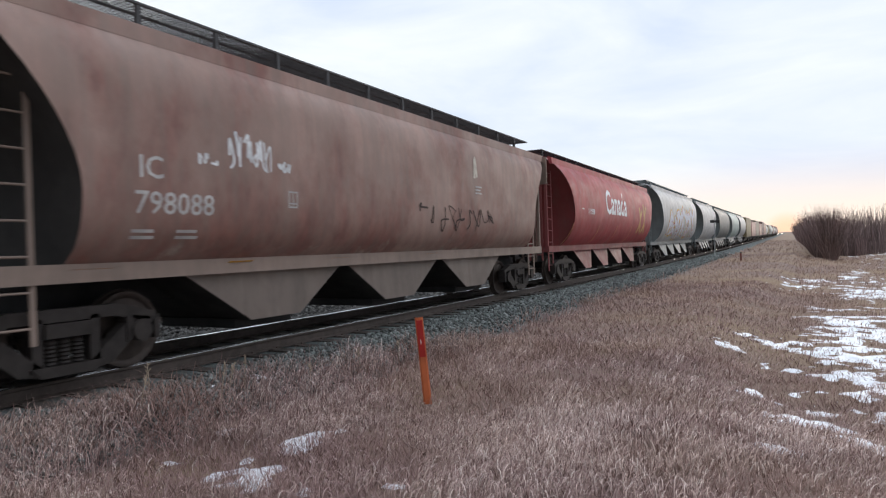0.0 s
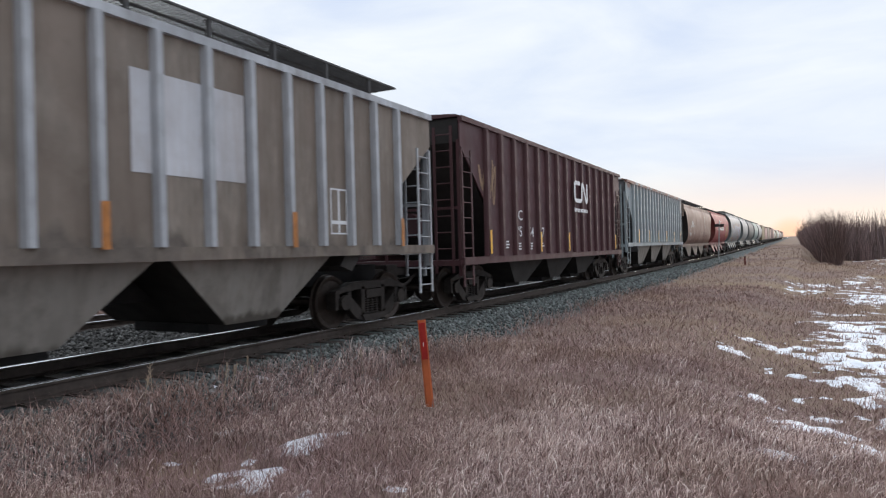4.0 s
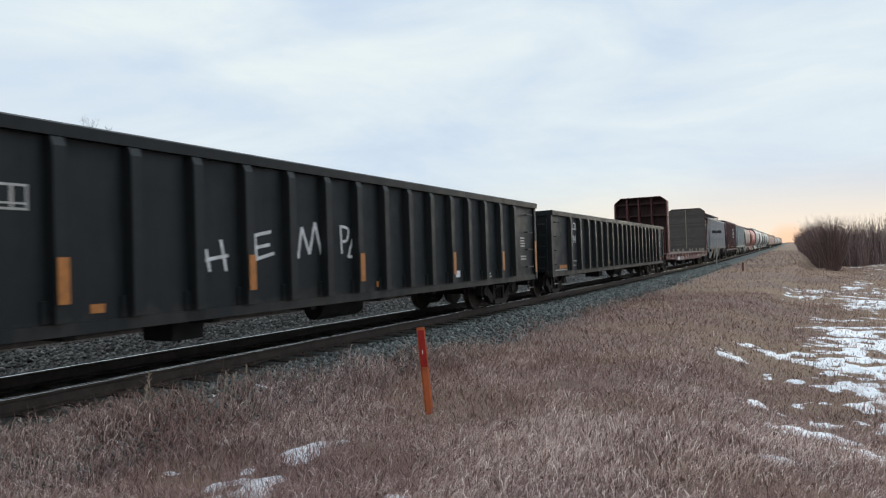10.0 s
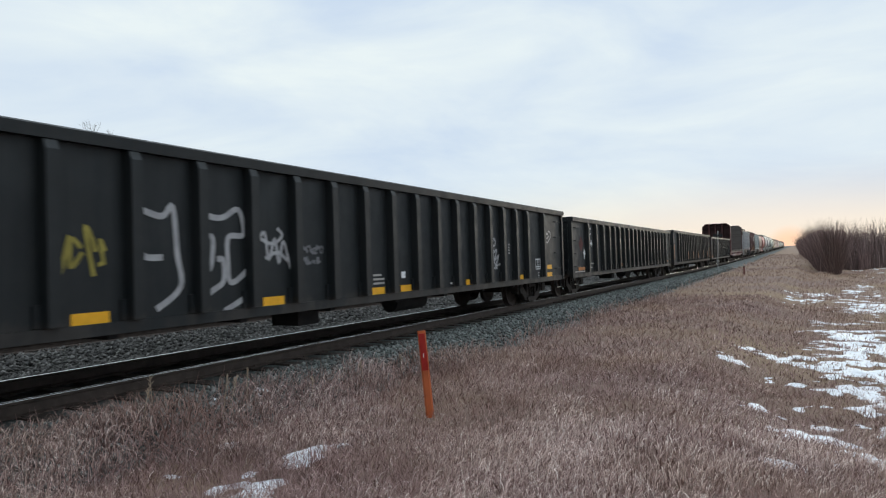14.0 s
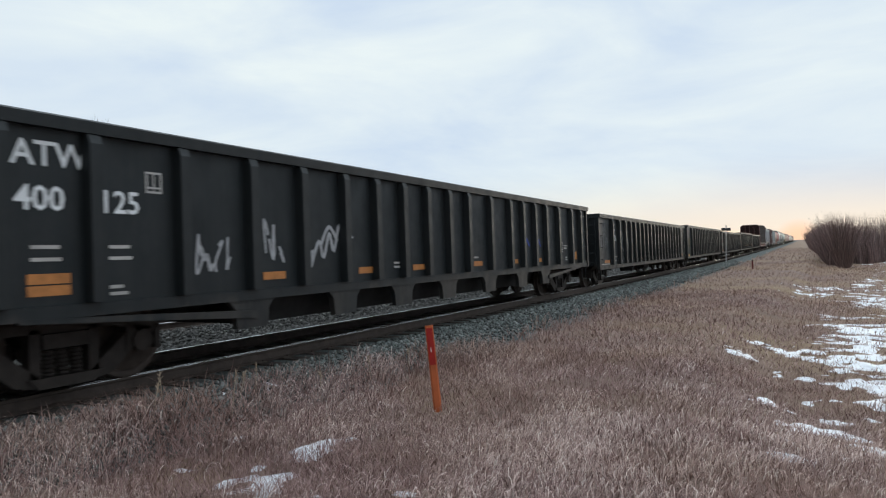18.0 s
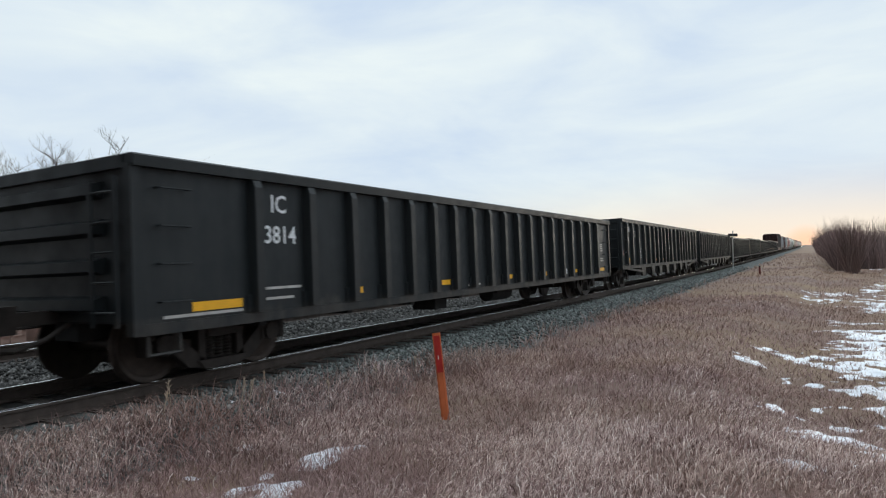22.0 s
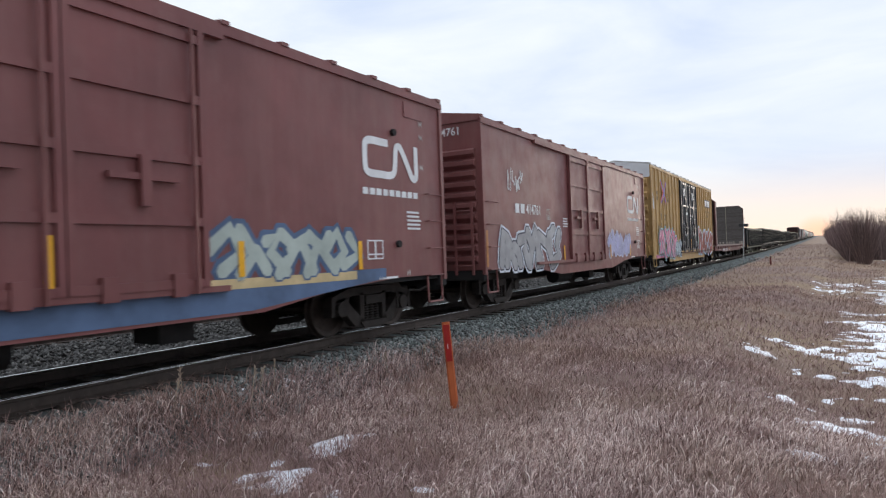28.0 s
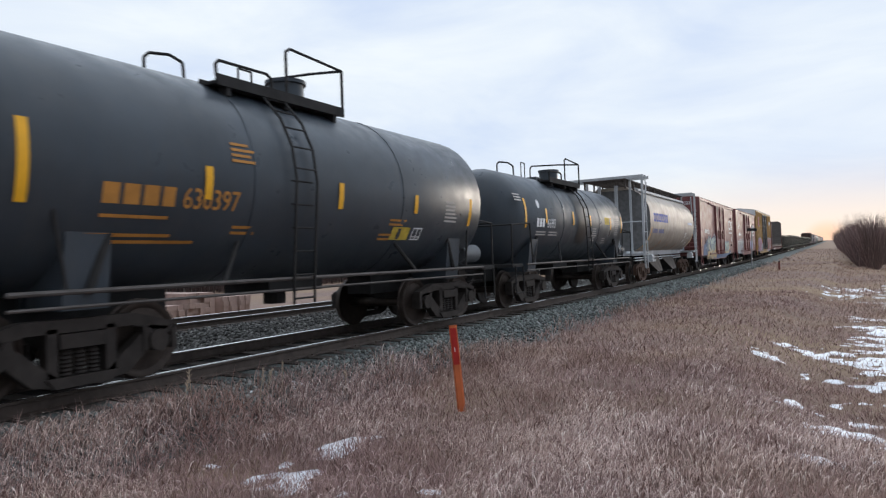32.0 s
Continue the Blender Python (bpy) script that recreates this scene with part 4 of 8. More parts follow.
# ---- train: parts that the cars share ----
CARS = []          # (car, rest place along the track)
STEEL = plain("dark_truck_steel", (0.034, 0.028, 0.025), 0.7, 0.3, 0.4, 5)
BROWNTRUCK = plain("rusty_truck_steel", (0.085, 0.05, 0.036), 0.8, 0.2, 0.4, 5)
WHEEL = plain("wheel_steel", (0.05, 0.038, 0.032), 0.55, 0.5, 0.3, 8)
UNDER = plain("black_underframe", (0.022, 0.021, 0.021), 0.8, 0.1, 0.4, 3)
R_WHEEL = 0.457
SHARED = {}


def shared(key, make):
    if key not in SHARED:
        SHARED[key] = make()
    return SHARED[key]


def wheelset_mesh():
    g = Geo()
    prof = [(0.0, 0.10), (0.06, 0.10), (0.085, 0.20), (0.05, 0.36), (0.03, 0.40), (0.03, R_WHEEL + 0.026), (0.058, R_WHEEL + 0.024), (0.068, R_WHEEL + 0.004), (0.145, R_WHEEL - 0.006), (0.145, 0.40), (0.12, 0.37), (0.125, 0.2), (0.16, 0.12), (0.16, 0.0)]
    n = 28
    for s in (-1, 1):
        rings = [[(s * (GAUGE / 2 - 0.075 + a), r * math.cos(2 * math.pi * i / n), r * math.sin(2 * math.pi * i / n)) for i in range(n)] for a, r in prof]
        g.loft(rings, caps=False)
        g.cyl((s * 0.9, 0, 0), (s * 1.06, 0, 0), 0.115, 12)
        for k in range(3):
            a = k * 2.094
            g.box(s * 1.06, s * 1.085, 0.06 * math.cos(a) - 0.018, 0.06 * math.cos(a) + 0.018, 0.06 * math.sin(a) - 0.018, 0.06 * math.sin(a) + 0.018)
    g.cyl((-0.9, 0, 0), (0.9, 0, 0), 0.085, 12)
    return g.mesh("wheelset", WHEEL, 40)


def side_frame_mesh(mat, name):
    """Cast truck side frame: top member, sloping tension arms, columns and pedestals round open windows."""
    g = Geo()
    x0, x1 = -0.075, 0.075

    def bar(pts, a=x0, b=x1):
        g.prism(pts, "x", a, b)
    bar([(-1.14, 0.53), (-1.10, 0.66), (-0.62, 0.79), (0.62, 0.79), (1.10, 0.66), (1.14, 0.53), (1.02, 0.53), (0.58, 0.655), (-0.58, 0.655), (-1.02, 0.53)])
    for s in (-1, 1):
        bar([(s * 1.04, 0.60), (s * 0.80, 0.64), (s * 0.24, 0.18), (s * 0.30, 0.10), (s * 0.52, 0.14)])
        bar([(s * 0.26, 0.70), (s * 0.37, 0.70), (s * 0.37, 0.20), (s * 0.26, 0.20)])
        bar([(s * 1.14, 0.62), (s * 1.14, 0.34), (s * 1.07, 0.34), (s * 1.06, 0.56)], x0 - 0.02, x1 + 0.02)
        bar([(s * 0.70, 0.64), (s * 0.70, 0.34), (s * 0.77, 0.36), (s * 0.80, 0.6)], x0 - 0.02, x1 + 0.02)
        g.cyl((x0 - 0.03, s * 0.889, 0.457), (x1 + 0.05, s * 0.889, 0.457), 0.13, 12)
    bar([(-0.40, 0.20), (0.40, 0.20), (0.30, 0.09), (-0.30, 0.09)], x0 - 0.03, x1 + 0.03)
    return g.mesh(name, mat)


def coil_mesh(mat):
    rings = []
    for k in range(13):
        r, z = (0.068, 0.05)[k % 2], 0.215 + k * 0.0215
        rings.append([(r * math.cos(q * 0.6283), r * math.sin(q * 0.6283), z) for q in range(10)])
    return Geo().loft(rings).mesh("coil_spring", mat)


def bolster_mesh():
    g = Geo()
    g.prism([(-1.0, 0.5), (1.0, 0.5), (1.0, 0.66), (0.45, 0.72), (-0.45, 0.72), (-1.0, 0.66)], "y", -0.18, 0.18)
    g.cyl((0, 0, 0.7), (0, 0, 0.82), 0.2, 16)
    for s in (-1, 1):
        g.box(-0.75, 0.75, s * 0.42 - 0.04, s * 0.42 + 0.04, 0.36, 0.47)
        for q in (-1, 1):
            g.prism([(s * 0.40, 0.30), (s * 0.47, 0.30), (s * 0.47, 0.55), (s * 0.42, 0.56)], "x", q * GAUGE / 2 - 0.05, q * GAUGE / 2 + 0.07)
    return g.mesh("truck", STEEL)


def add_truck(car, y, mat=None, tag="dark"):
    mat = mat or STEEL
    t = part("truck", shared("bolster", bolster_mesh), None, car, m=pose(0, y, 0))
    for s in (-1, 1):
        part("side_frame", shared("frame" + tag, lambda: side_frame_mesh(mat, "side_frame")), None, t, m=pose(s * 1.0, 0, 0))
        part("bolster_end", shared("bolster end" + tag, lambda: Geo().box(-0.1, 0.1, -0.24, 0.24, 0.49, 0.64).mesh("bolster_end", mat)), None, t, m=pose(s * 1.0, 0, 0))
        for q in (-0.15, 0.0, 0.15):
            part("coil_spring", shared("coil" + tag, lambda: coil_mesh(mat)), None, t, m=pose(s * 1.0, q, 0))
    for s in (-1, 1):
        WHEELSETS.append(part("wheelset", shared("wheelset", wheelset_mesh), None, t, m=pose(0, s * 0.889, R_WHEEL)))


WHEELSETS = []


def coupler_mesh():
    g = Geo()
    g.box(-0.09, 0.09, -0.05, 0.42, 0.78, 0.94)
    g.prism([(-0.14, 0.40), (0.17, 0.40), (0.20, 0.62), (0.06, 0.66), (0.05, 0.52), (-0.08, 0.52), (-0.16, 0.62)], "z", 0.70, 1.02)
    g.pipe([(-0.25, -0.1, 0.8), (-0.28, 0.2, 0.62), (-0.2, 0.45, 0.52), (-0.1, 0.62, 0.55)], 0.03, 8)
    g.pipe([(0.2, 0.0, 0.75), (0.55, 0.12, 0.72), (0.95, 0.12, 0.78)], 0.015, 6)
    return g.mesh("coupler", STEEL)


def add_coupler(car, y, s, reach):
    part("coupler", shared("coupler", coupler_mesh), None, car, m=pose(0, y, 0, 0, 0, 0 if s > 0 else 180) @ Matrix.Diagonal((1, reach / 0.56, 1, 1)))


def ladder(g, x, y, z0, z1, width, along="y", n=None, out=0.07, r=0.014):
    """Grab-iron ladder with stiles at x, y."""
    n = n or max(2, int((z1 - z0) / 0.38))
    for s in (-0.5, 0.5):
        if along == "y":
            g.box(x - 0.012, x + 0.012, y + s * width - 0.03, y + s * width + 0.03, z0, z1)
        else:
            g.box(x + s * width - 0.03, x + s * width + 0.03, y - 0.012, y + 0.012, z0, z1)
    for i in range(n):
        z = z0 + (i + 0.5) * (z1 - z0) / n
        if along == "y":
            g.cyl((x, y - width / 2, z), (x, y + width / 2, z), r, 6)
        else:
            g.cyl((x - width / 2, y, z), (x + width / 2, y, z), r, 6)


def rungs(g, x, y, z0, z1, width, n, out=0.08):
    """Separate grab irons on a side."""
    for i in range(n):
        z = z0 + i * (z1 - z0) / max(1, n - 1)
        g.pipe([(x, y - width / 2, z), (x + out, y - width / 2, z), (x + out, y + width / 2, z), (x, y + width / 2, z)], 0.011, 5)


def new_car(name, label, category, rest, length, group=""):
    car = new(name)
    car.location = (TX, rest, 0)
    tagged(car, label, category, group)
    CARS.append((car, rest))
    return car


WHITE = plain("white_lettering", (0.72, 0.73, 0.74), 0.6, 0, 0.12, 3)
DULLWHITE = plain("faded_lettering", (0.42, 0.40, 0.38), 0.7, 0, 0.3, 3)
YELLOW = plain("yellow_reflector", (0.78, 0.40, 0.02), 0.35, 0, 0.1, 8)
ORANGE = plain("faded_orange_reflector", (0.42, 0.17, 0.05), 0.45, 0, 0.25, 8)
BLACKINK = plain("black_lettering", (0.03, 0.03, 0.03), 0.6, 0, 0.2, 3)


def decal(name, g, mat, car, side, label="", off=0.006):
    """Paint on the side that faces the line's verge: (along, up) points laid on the surface side(z)."""
    h = Geo()
    h.f = g.f
    h.v = [(side(z) + off, y, z) for y, z in g.v]
    return part(name, h, mat, car, label)


class Flat:
    """Flat shapes in (along, up)."""

    def __init__(self):
        self.v, self.f = [], []

    def add(self, vs, fs):
        o = len(self.v)
        self.v += list(vs)
        self.f += [tuple(i + o for i in q) for q in fs]
        return self

    def rect(self, y0, y1, z0, z1):
        n = max(1, int((z1 - z0) / 0.25))
        for i in range(n):
            a, b = z0 + (z1 - z0) * i / n, z0 + (z1 - z0) * (i + 1) / n
            self.add([(y0, a), (y1, a), (y1, b), (y0, b)], [(0, 1, 2, 3)])
        return self

    def lines(self, y, z, w, rows, pitch=0.072, h=0.036, rt=None):
        """Small writing as bars."""
        rt = rt or random.Random(int(y * 31 + z * 77))
        for i in range(rows):
            ww = w * rt.uniform(0.65, 1.0)
            self.rect(y, y + ww, z - i * pitch - h, z - i * pitch)
        return self

    def poly(self, pts):
        self.v_o = len(self.v)
        self.v += list(pts)
        self.f.append(tuple(range(self.v_o, len(self.v))))
        return self

    def stroke(self, pts, w):
        """A brush line through points."""
        P = [Vector(p) for p in pts]
        left, right = [], []
        for i, p in enumerate(P):
            d = (P[min(i + 1, len(P) - 1)] - P[max(i - 1, 0)])
            d = d.normalized() if d.length > 1e-6 else Vector((1, 0))
            nrm = Vector((-d.y, d.x)) * w / 2
            left.append(tuple(p + nrm))
            right.append(tuple(p - nrm))
        n = len(P)
        return self.add(left + right, [(i, i + 1, n + i + 1, n + i) for i in range(n - 1)])

    def curve(self, pts, w, k=6):
        """A smooth brush line (Catmull-Rom)."""
        P = [pts[0]] + list(pts) + [pts[-1]]
        out = []
        for i in range(1, len(P) - 2):
            for j in range(k):
                t = j / k
                q = [0.5 * (2 * P[i][a] + (P[i + 1][a] - P[i - 1][a]) * t + (2 * P[i - 1][a] - 5 * P[i][a] + 4 * P[i + 1][a] - P[i + 2][a]) * t * t
                            + (3 * P[i][a] - P[i - 1][a] - 3 * P[i + 1][a] + P[i + 2][a]) * t ** 3) for a in (0, 1)]
                out.append(tuple(q))
        out.append(tuple(pts[-1]))
        return self.stroke(out, w)


def text_flat(body, y, z, size, spread=1.0, bold=0.0):
    """Lettering with the built-in font as a Flat; y, z is its lower left corner and size the capital's height."""
    cu = bpy.data.curves.new("lettering", "FONT")
    cu.body, cu.size, cu.resolution_u, cu.offset = body, size / 0.69, 2, bold * size
    ob = bpy.data.objects.new("lettering", cu)
    me = bpy.data.meshes.new_from_object(ob)
    g = Flat()
    g.v = [(y + v.co.x * spread, z + v.co.y) for v in me.vertices]
    g.f = [tuple(p.vertices) for p in me.polygons]
    bpy.data.objects.remove(ob)
    bpy.data.curves.remove(cu)
    bpy.data.meshes.remove(me)
    return g


def write(car, side, body, y, z, size, mat, spread=1.0, bold=0.012, label=""):
    decal("lettering", text_flat(body, y, z, size, spread, bold), mat, car, side, label)


def bars(car, side, mat, *specs):
    g = Flat()
    for y, z, w, rows in specs:
        g.lines(y, z, w, rows)
    tagged(decal("small_print", g, mat, car, side), kind="stuff")


def reflectors(car, side, mat, ys, z, w, h, off=0.008):
    for y in ys:
        decal("reflector", Flat().rect(y - w / 2, y + w / 2, z, z + h), mat, car, side, off=off)


def label_box(car, side, y, z, w, h, mat):
    """A framed consolidated stencil: outline with two dark fields."""
    g = Flat()
    t = 0.024
    g.rect(y, y + w, z, z + t).rect(y, y + w, z + h - t, z + h).rect(y, y + t, z + t, z + h - t).rect(y + w - t, y + w, z + t, z + h - t)
    g.rect(y + w * 0.45, y + w * 0.55, z + t, z + h - t).rect(y + t, y + w - t, z + h * 0.22, z + h * 0.30)
    decal("stencil_box", g, mat, car, side)


def scrawl(rt, y, z, w, h, n, width):
    """A loose tag: n looping strokes inside a box."""
    g = Flat()
    for i in range(n):
        cx = y + w * (i + 0.5) / n
        pts = [(cx + rt.uniform(-0.6, 0.6) * w / n, z + h * rt.uniform(0.0, 1.0)) for k in range(rt.randint(4, 6))]
        g.curve(pts, width * rt.uniform(0.7, 1.3), 5)
    return g


SWASHES = (
    (((0.0, 0.1), (0.25, 0.95), (0.6, 0.7), (0.3, 0.4)), ((0.35, 0.1), (0.75, 0.35), (1.0, 0.0))),
    (((0.1, 0.0), (0.45, 0.6), (0.1, 1.0)), ((0.4, 0.55), (0.75, 1.0), (1.0, 0.75), (0.7, 0.0))),
    (((0.0, 0.6), (0.35, 1.0), (0.55, 0.45), (0.15, 0.05)), ((0.55, 0.1), (0.9, 0.5), (0.7, 1.0))),
    (((1.0, 0.85), (0.6, 0.55), (0.85, 0.2), (0.3, 0.0)), ((0.05, 0.25), (0.3, 0.9), (0.55, 0.95))),
    (((0.0, 0.0), (0.3, 0.5), (0.15, 0.95), (0.6, 0.85)), ((0.5, 0.0), (0.7, 0.5), (1.0, 0.6))),
)


def throwup(car, side, rt, y, z, w, h, n, fill, edge, shade=None, core=None, heft=0.25):
    """A large piece: leaning thick-stroked letters with a pale halo, a dark outline and brighter cores."""
    shade = shade or edge
    lw = heft * min(h, 1.5 * w / n)
    for i in range(n):
        kind = SWASHES[(i * 3 + rt.randint(0, 2)) % len(SWASHES)]
        ww, hh = w / n * rt.uniform(1.1, 1.4), h * rt.uniform(0.86, 1.02)
        y0, z0, lean = y + w * i / n, z + rt.uniform(0, 0.06) * h, rt.uniform(-0.12, 0.2) * w / n
        strokes = []
        for s in kind:
            pts = [(y0 + ((1 - p if i % 2 else p) + rt.uniform(-0.13, 0.13)) * ww + lean * q, z0 + lw * 0.5 + (q + rt.uniform(-0.1, 0.1)) * (hh - lw)) for p, q in s]
            dense = []
            for (p0, q0), (p1, q1) in zip(pts, pts[1:]):
                m = max(1, int(math.hypot(p1 - p0, q1 - q0) / 0.22))
                dense += [(p0 + (p1 - p0) * k / m, q0 + (q1 - q0) * k / m) for k in range(m)]
            strokes.append(dense + [pts[-1]])
        jit = i * 0.0004
        for name, mat, extra, off in (("graffiti_halo", edge, 0.17 * h ** 0.5, 0.006), ("graffiti_outline", shade, 0.07 * h ** 0.5, 0.009), ("graffiti_letter", fill, 0.0, 0.012)):
            g = Flat()
            for s in strokes:
                g.stroke(s, lw + extra)
                for p in (s[0], s[-1]):
                    r = (lw + extra) * 0.5
                    g.poly([(p[0] + r * math.cos(k * 1.047), p[1] + r * math.sin(k * 1.047)) for k in range(6)])
            decal(name, g, mat, car, side, off=off + jit)
        if core:
            g = Flat()
            for s in strokes[:2]:
                m = len(s) // 2 + 1
                g.stroke(s[:m] if len(s[:m]) > 1 else s, lw * 0.38)
            decal("graffiti_core", g, core, car, side, off=0.0155 + jit)


def flat_side(x):
    return lambda z: x


# ---- gondola ----
POSTS = (-7.79, -6.72, -5.72, -4.83, -3.98, -3.13, -2.29, -1.46, -0.62, 0.21, 1.03, 1.84, 2.66, 3.5, 4.36, 5.2, 6.08, 6.98, 7.9)
WIDE_POSTS = (-7.75, -6.42, -5.5, -4.59, -3.73, -2.86, -2.0, -1.14, -0.29, 0.56, 1.4, 2.25, 3.1, 3.96, 4.78, 5.62, 6.44, 7.75)
TUB_POSTS = (-8.86, -7.95, -6.85, -5.75, -4.75, -3.75, -2.88, -2.02, -1.15, -0.27, 0.6, 1.76, 2.92, 3.76, 4.62, 5.5, 6.57, 7.8, 8.74)


def gon_posts(posts, tub):
    """Places of the side posts along the car."""
    return TUB_POSTS if tub else WIDE_POSTS if posts == 17 else POSTS


def build_gondola(rest, paintmat, posts=14, tub=False, h=2.62, length=19.1, label="", group="gondolas in the train"):
    car = new_car("gondola_car", label, "gondola car", rest, length, group)
    L, W = length / 2, 1.50
    zb = 0.98 if tub else 0.80
    for s in (-1, 1):
        part("side_wall", Geo().box(s * W - 0.012, s * W + 0.012, -L + 0.06, L - 0.06, zb - 0.04, h - 0.1), paintmat, car)
        part("top_chord", Geo().prism([(s * (W - 0.06), h - 0.14), (s * (W + 0.115), h - 0.14), (s * (W + 0.125), h - 0.02), (s * (W + 0.10), h), (s * (W - 0.06), h)], "y", -L, L), paintmat, car)
        part("end_chord", Geo().box(-W + 0.06, W - 0.06, s * (L - 0.06) - 0.07, s * (L - 0.06) + 0.07, h - 0.15, h - 0.004), paintmat, car)
    deep = 0.13
    post = Geo().loft([[(-0.09, 0.0, z), (-0.068, d, z), (0.068, d, z), (0.09, 0.0, z)] for z, d in ((zb - 0.02, deep), (h - 0.24, deep), (h - 0.145, deep * 0.72))])
    if not tub:
        post.prism([(-0.16, 0.0), (-0.15, 0.035), (0.15, 0.035), (0.16, 0.0)], "z", zb - 0.02, zb + 0.2)
    pm = shared(("post", tub, h, zb), lambda: post.mesh("side_post", paintmat))
    places = gon_posts(posts, tub)
    for y in places:
        for s in (1, -1):
            part("side_post", pm, paintmat, car, m=Matrix.Translation((s * (W + 0.012), y, 0)) @ Matrix.Rotation(-s * math.pi / 2, 4, "Z"))
    for s in (-1, 1):
        part("side_sill", Geo().box(s * W - 0.04, s * W + 0.05, -L + 0.06, L - 0.06, zb - 0.16, zb - 0.03), paintmat, car)
    if tub:
        for s in (-1, 1):
            for yy in places[3:-3:2]:
                part("tub_gusset", Geo().prism([(yy - 0.42, zb - 0.14), (yy + 0.42, zb - 0.14), (yy + 0.30, zb - 0.27), (yy + 0.27, zb - 0.52), (yy - 0.27, zb - 0.52), (yy - 0.30, zb - 0.27)], "x", s * W - 0.06, s * W + 0.03), paintmat, car)
            for q in (-1, 1):
                part("sill_brace", Geo().prism([(q * (L - 3.9), zb - 0.30), (q * (L - 2.2), zb - 0.20), (q * (L - 0.9), zb - 0.13), (q * (L - 0.9), zb - 0.18), (q * (L - 2.2), zb - 0.27), (q * (L - 3.9), zb - 0.40)], "x", s * W - 0.02, s * W + 0.06), paintmat, car)
        part("tub", Geo().prism([(-1.25, zb), (1.25, zb), (1.05, 0.46), (-1.05, 0.46)], "y", -L + 4.2, L - 4.2), UNDER, car)
    part("floor", Geo().box(-W, W, -L + 0.06, L - 0.06, zb - 0.02, zb + 0.04), UNDER, car)
    under = Geo().box(-0.22, 0.22, -L + 0.2, L - 0.2, 0.55, zb - 0.02)
    for k in range(-4, 5):
        under.box(-W + 0.05, W - 0.05, k * 1.9 - 0.06, k * 1.9 + 0.06, zb - 0.22, zb - 0.02)
    part("underframe", under, UNDER, car)
    if not tub:
        part("brake_reservoir", Geo().cyl((0.7, 0.9, 0.52), (0.7, 2.1, 0.52), 0.2, 14), UNDER, car, smooth=40)
        part("brake_valve", Geo().box(0.45, 1.0, -2.2, -1.7, 0.36, 0.66), UNDER, car)
        part("brake_pipe", Geo().pipe([(0.75, -6.5, 0.62), (0.75, 6.2, 0.62)], 0.025, 6), UNDER, car)
    for s in (-1, 1):
        e = part("end_wall", Geo().box(-W, W, s * (L - 0.07) - 0.012, s * (L - 0.07) + 0.012, zb, h - 0.1), paintmat, car)
        for k in range(4):
            z = zb + 0.2 + k * (h - zb - 0.55) / 3
            part("end_rib", Geo().prism([(s * (L - 0.06), z - 0.1), (s * (L + 0.07), z - 0.06), (s * (L + 0.07), z + 0.06), (s * (L - 0.06), z + 0.1)], "x", -W + 0.08, W - 0.5), paintmat, e)
        for q in (-1, 1):
            part("corner_post", Geo().box(q * W - 0.06, q * W + 0.07, s * (L - 0.05) - 0.06, s * (L - 0.05) + 0.06, zb - 0.15, h - 0.1), paintmat, car)
        lg = Geo()
        rungs(lg, W + 0.012, s * (L - 0.55), 1.0, h - 0.35, 0.42, 4)
        ladder(lg, W - 0.28, s * (L + 0.11), 0.75, h - 0.25, 0.42, "x", 5)
        lg.pipe([(W, s * (L - 0.2), zb - 0.1), (W + 0.02, s * (L - 0.2), 0.42), (W + 0.02, s * (L - 0.62), 0.42), (W, s * (L - 0.62), zb - 0.1)], 0.018, 6)
        part("grab_iron", lg, paintmat, car)
        add_coupler(car, s * (L - 0.02), s, 0.64)
        add_truck(car, s * (L - 1.62))
    return car, flat_side(W + 0.014)


# ---- covered hoppers ----
def hopper_under(car, L, body, chute, bays, zs=1.18, w=1.38, inner=2.9):
    """Sloping discharge bays below the side sill, between the trucks."""
    span = 2 * L - 2 * inner
    bw = span / bays
    for i in range(bays):
        c = -L + inner + (i + 0.5) * bw
        # Slope sheets nearly black: the shade between bays is put into their colour.
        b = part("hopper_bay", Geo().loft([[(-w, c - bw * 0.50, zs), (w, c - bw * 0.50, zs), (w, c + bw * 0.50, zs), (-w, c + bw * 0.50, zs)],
                                            [(-1.15, c - bw * 0.15, 0.38), (1.15, c - bw * 0.15, 0.38), (1.15, c + bw * 0.15, 0.38), (-1.15, c + bw * 0.15, 0.38)]]), plain("shaded_slope_sheet", (0.03, 0.027, 0.025), 0.8, 0, 0.4, 3), car)
        for s in (-1, 1):
            p = [(s * (w + 0.006), c - bw * 0.5, zs), (s * (w + 0.006), c + bw * 0.5, zs), (s * 1.156, c + bw * 0.15, 0.38), (s * 1.156, c - bw * 0.15, 0.38)]
            part("bay_side", Geo().loft([p, [(x - s * 0.02, y, z) for x, y, z in p]]), chute, b)
        part("outlet_gate", Geo().box(-0.62, 0.9, c - bw * 0.17, c + bw * 0.17, 0.26, 0.385), UNDER, b)


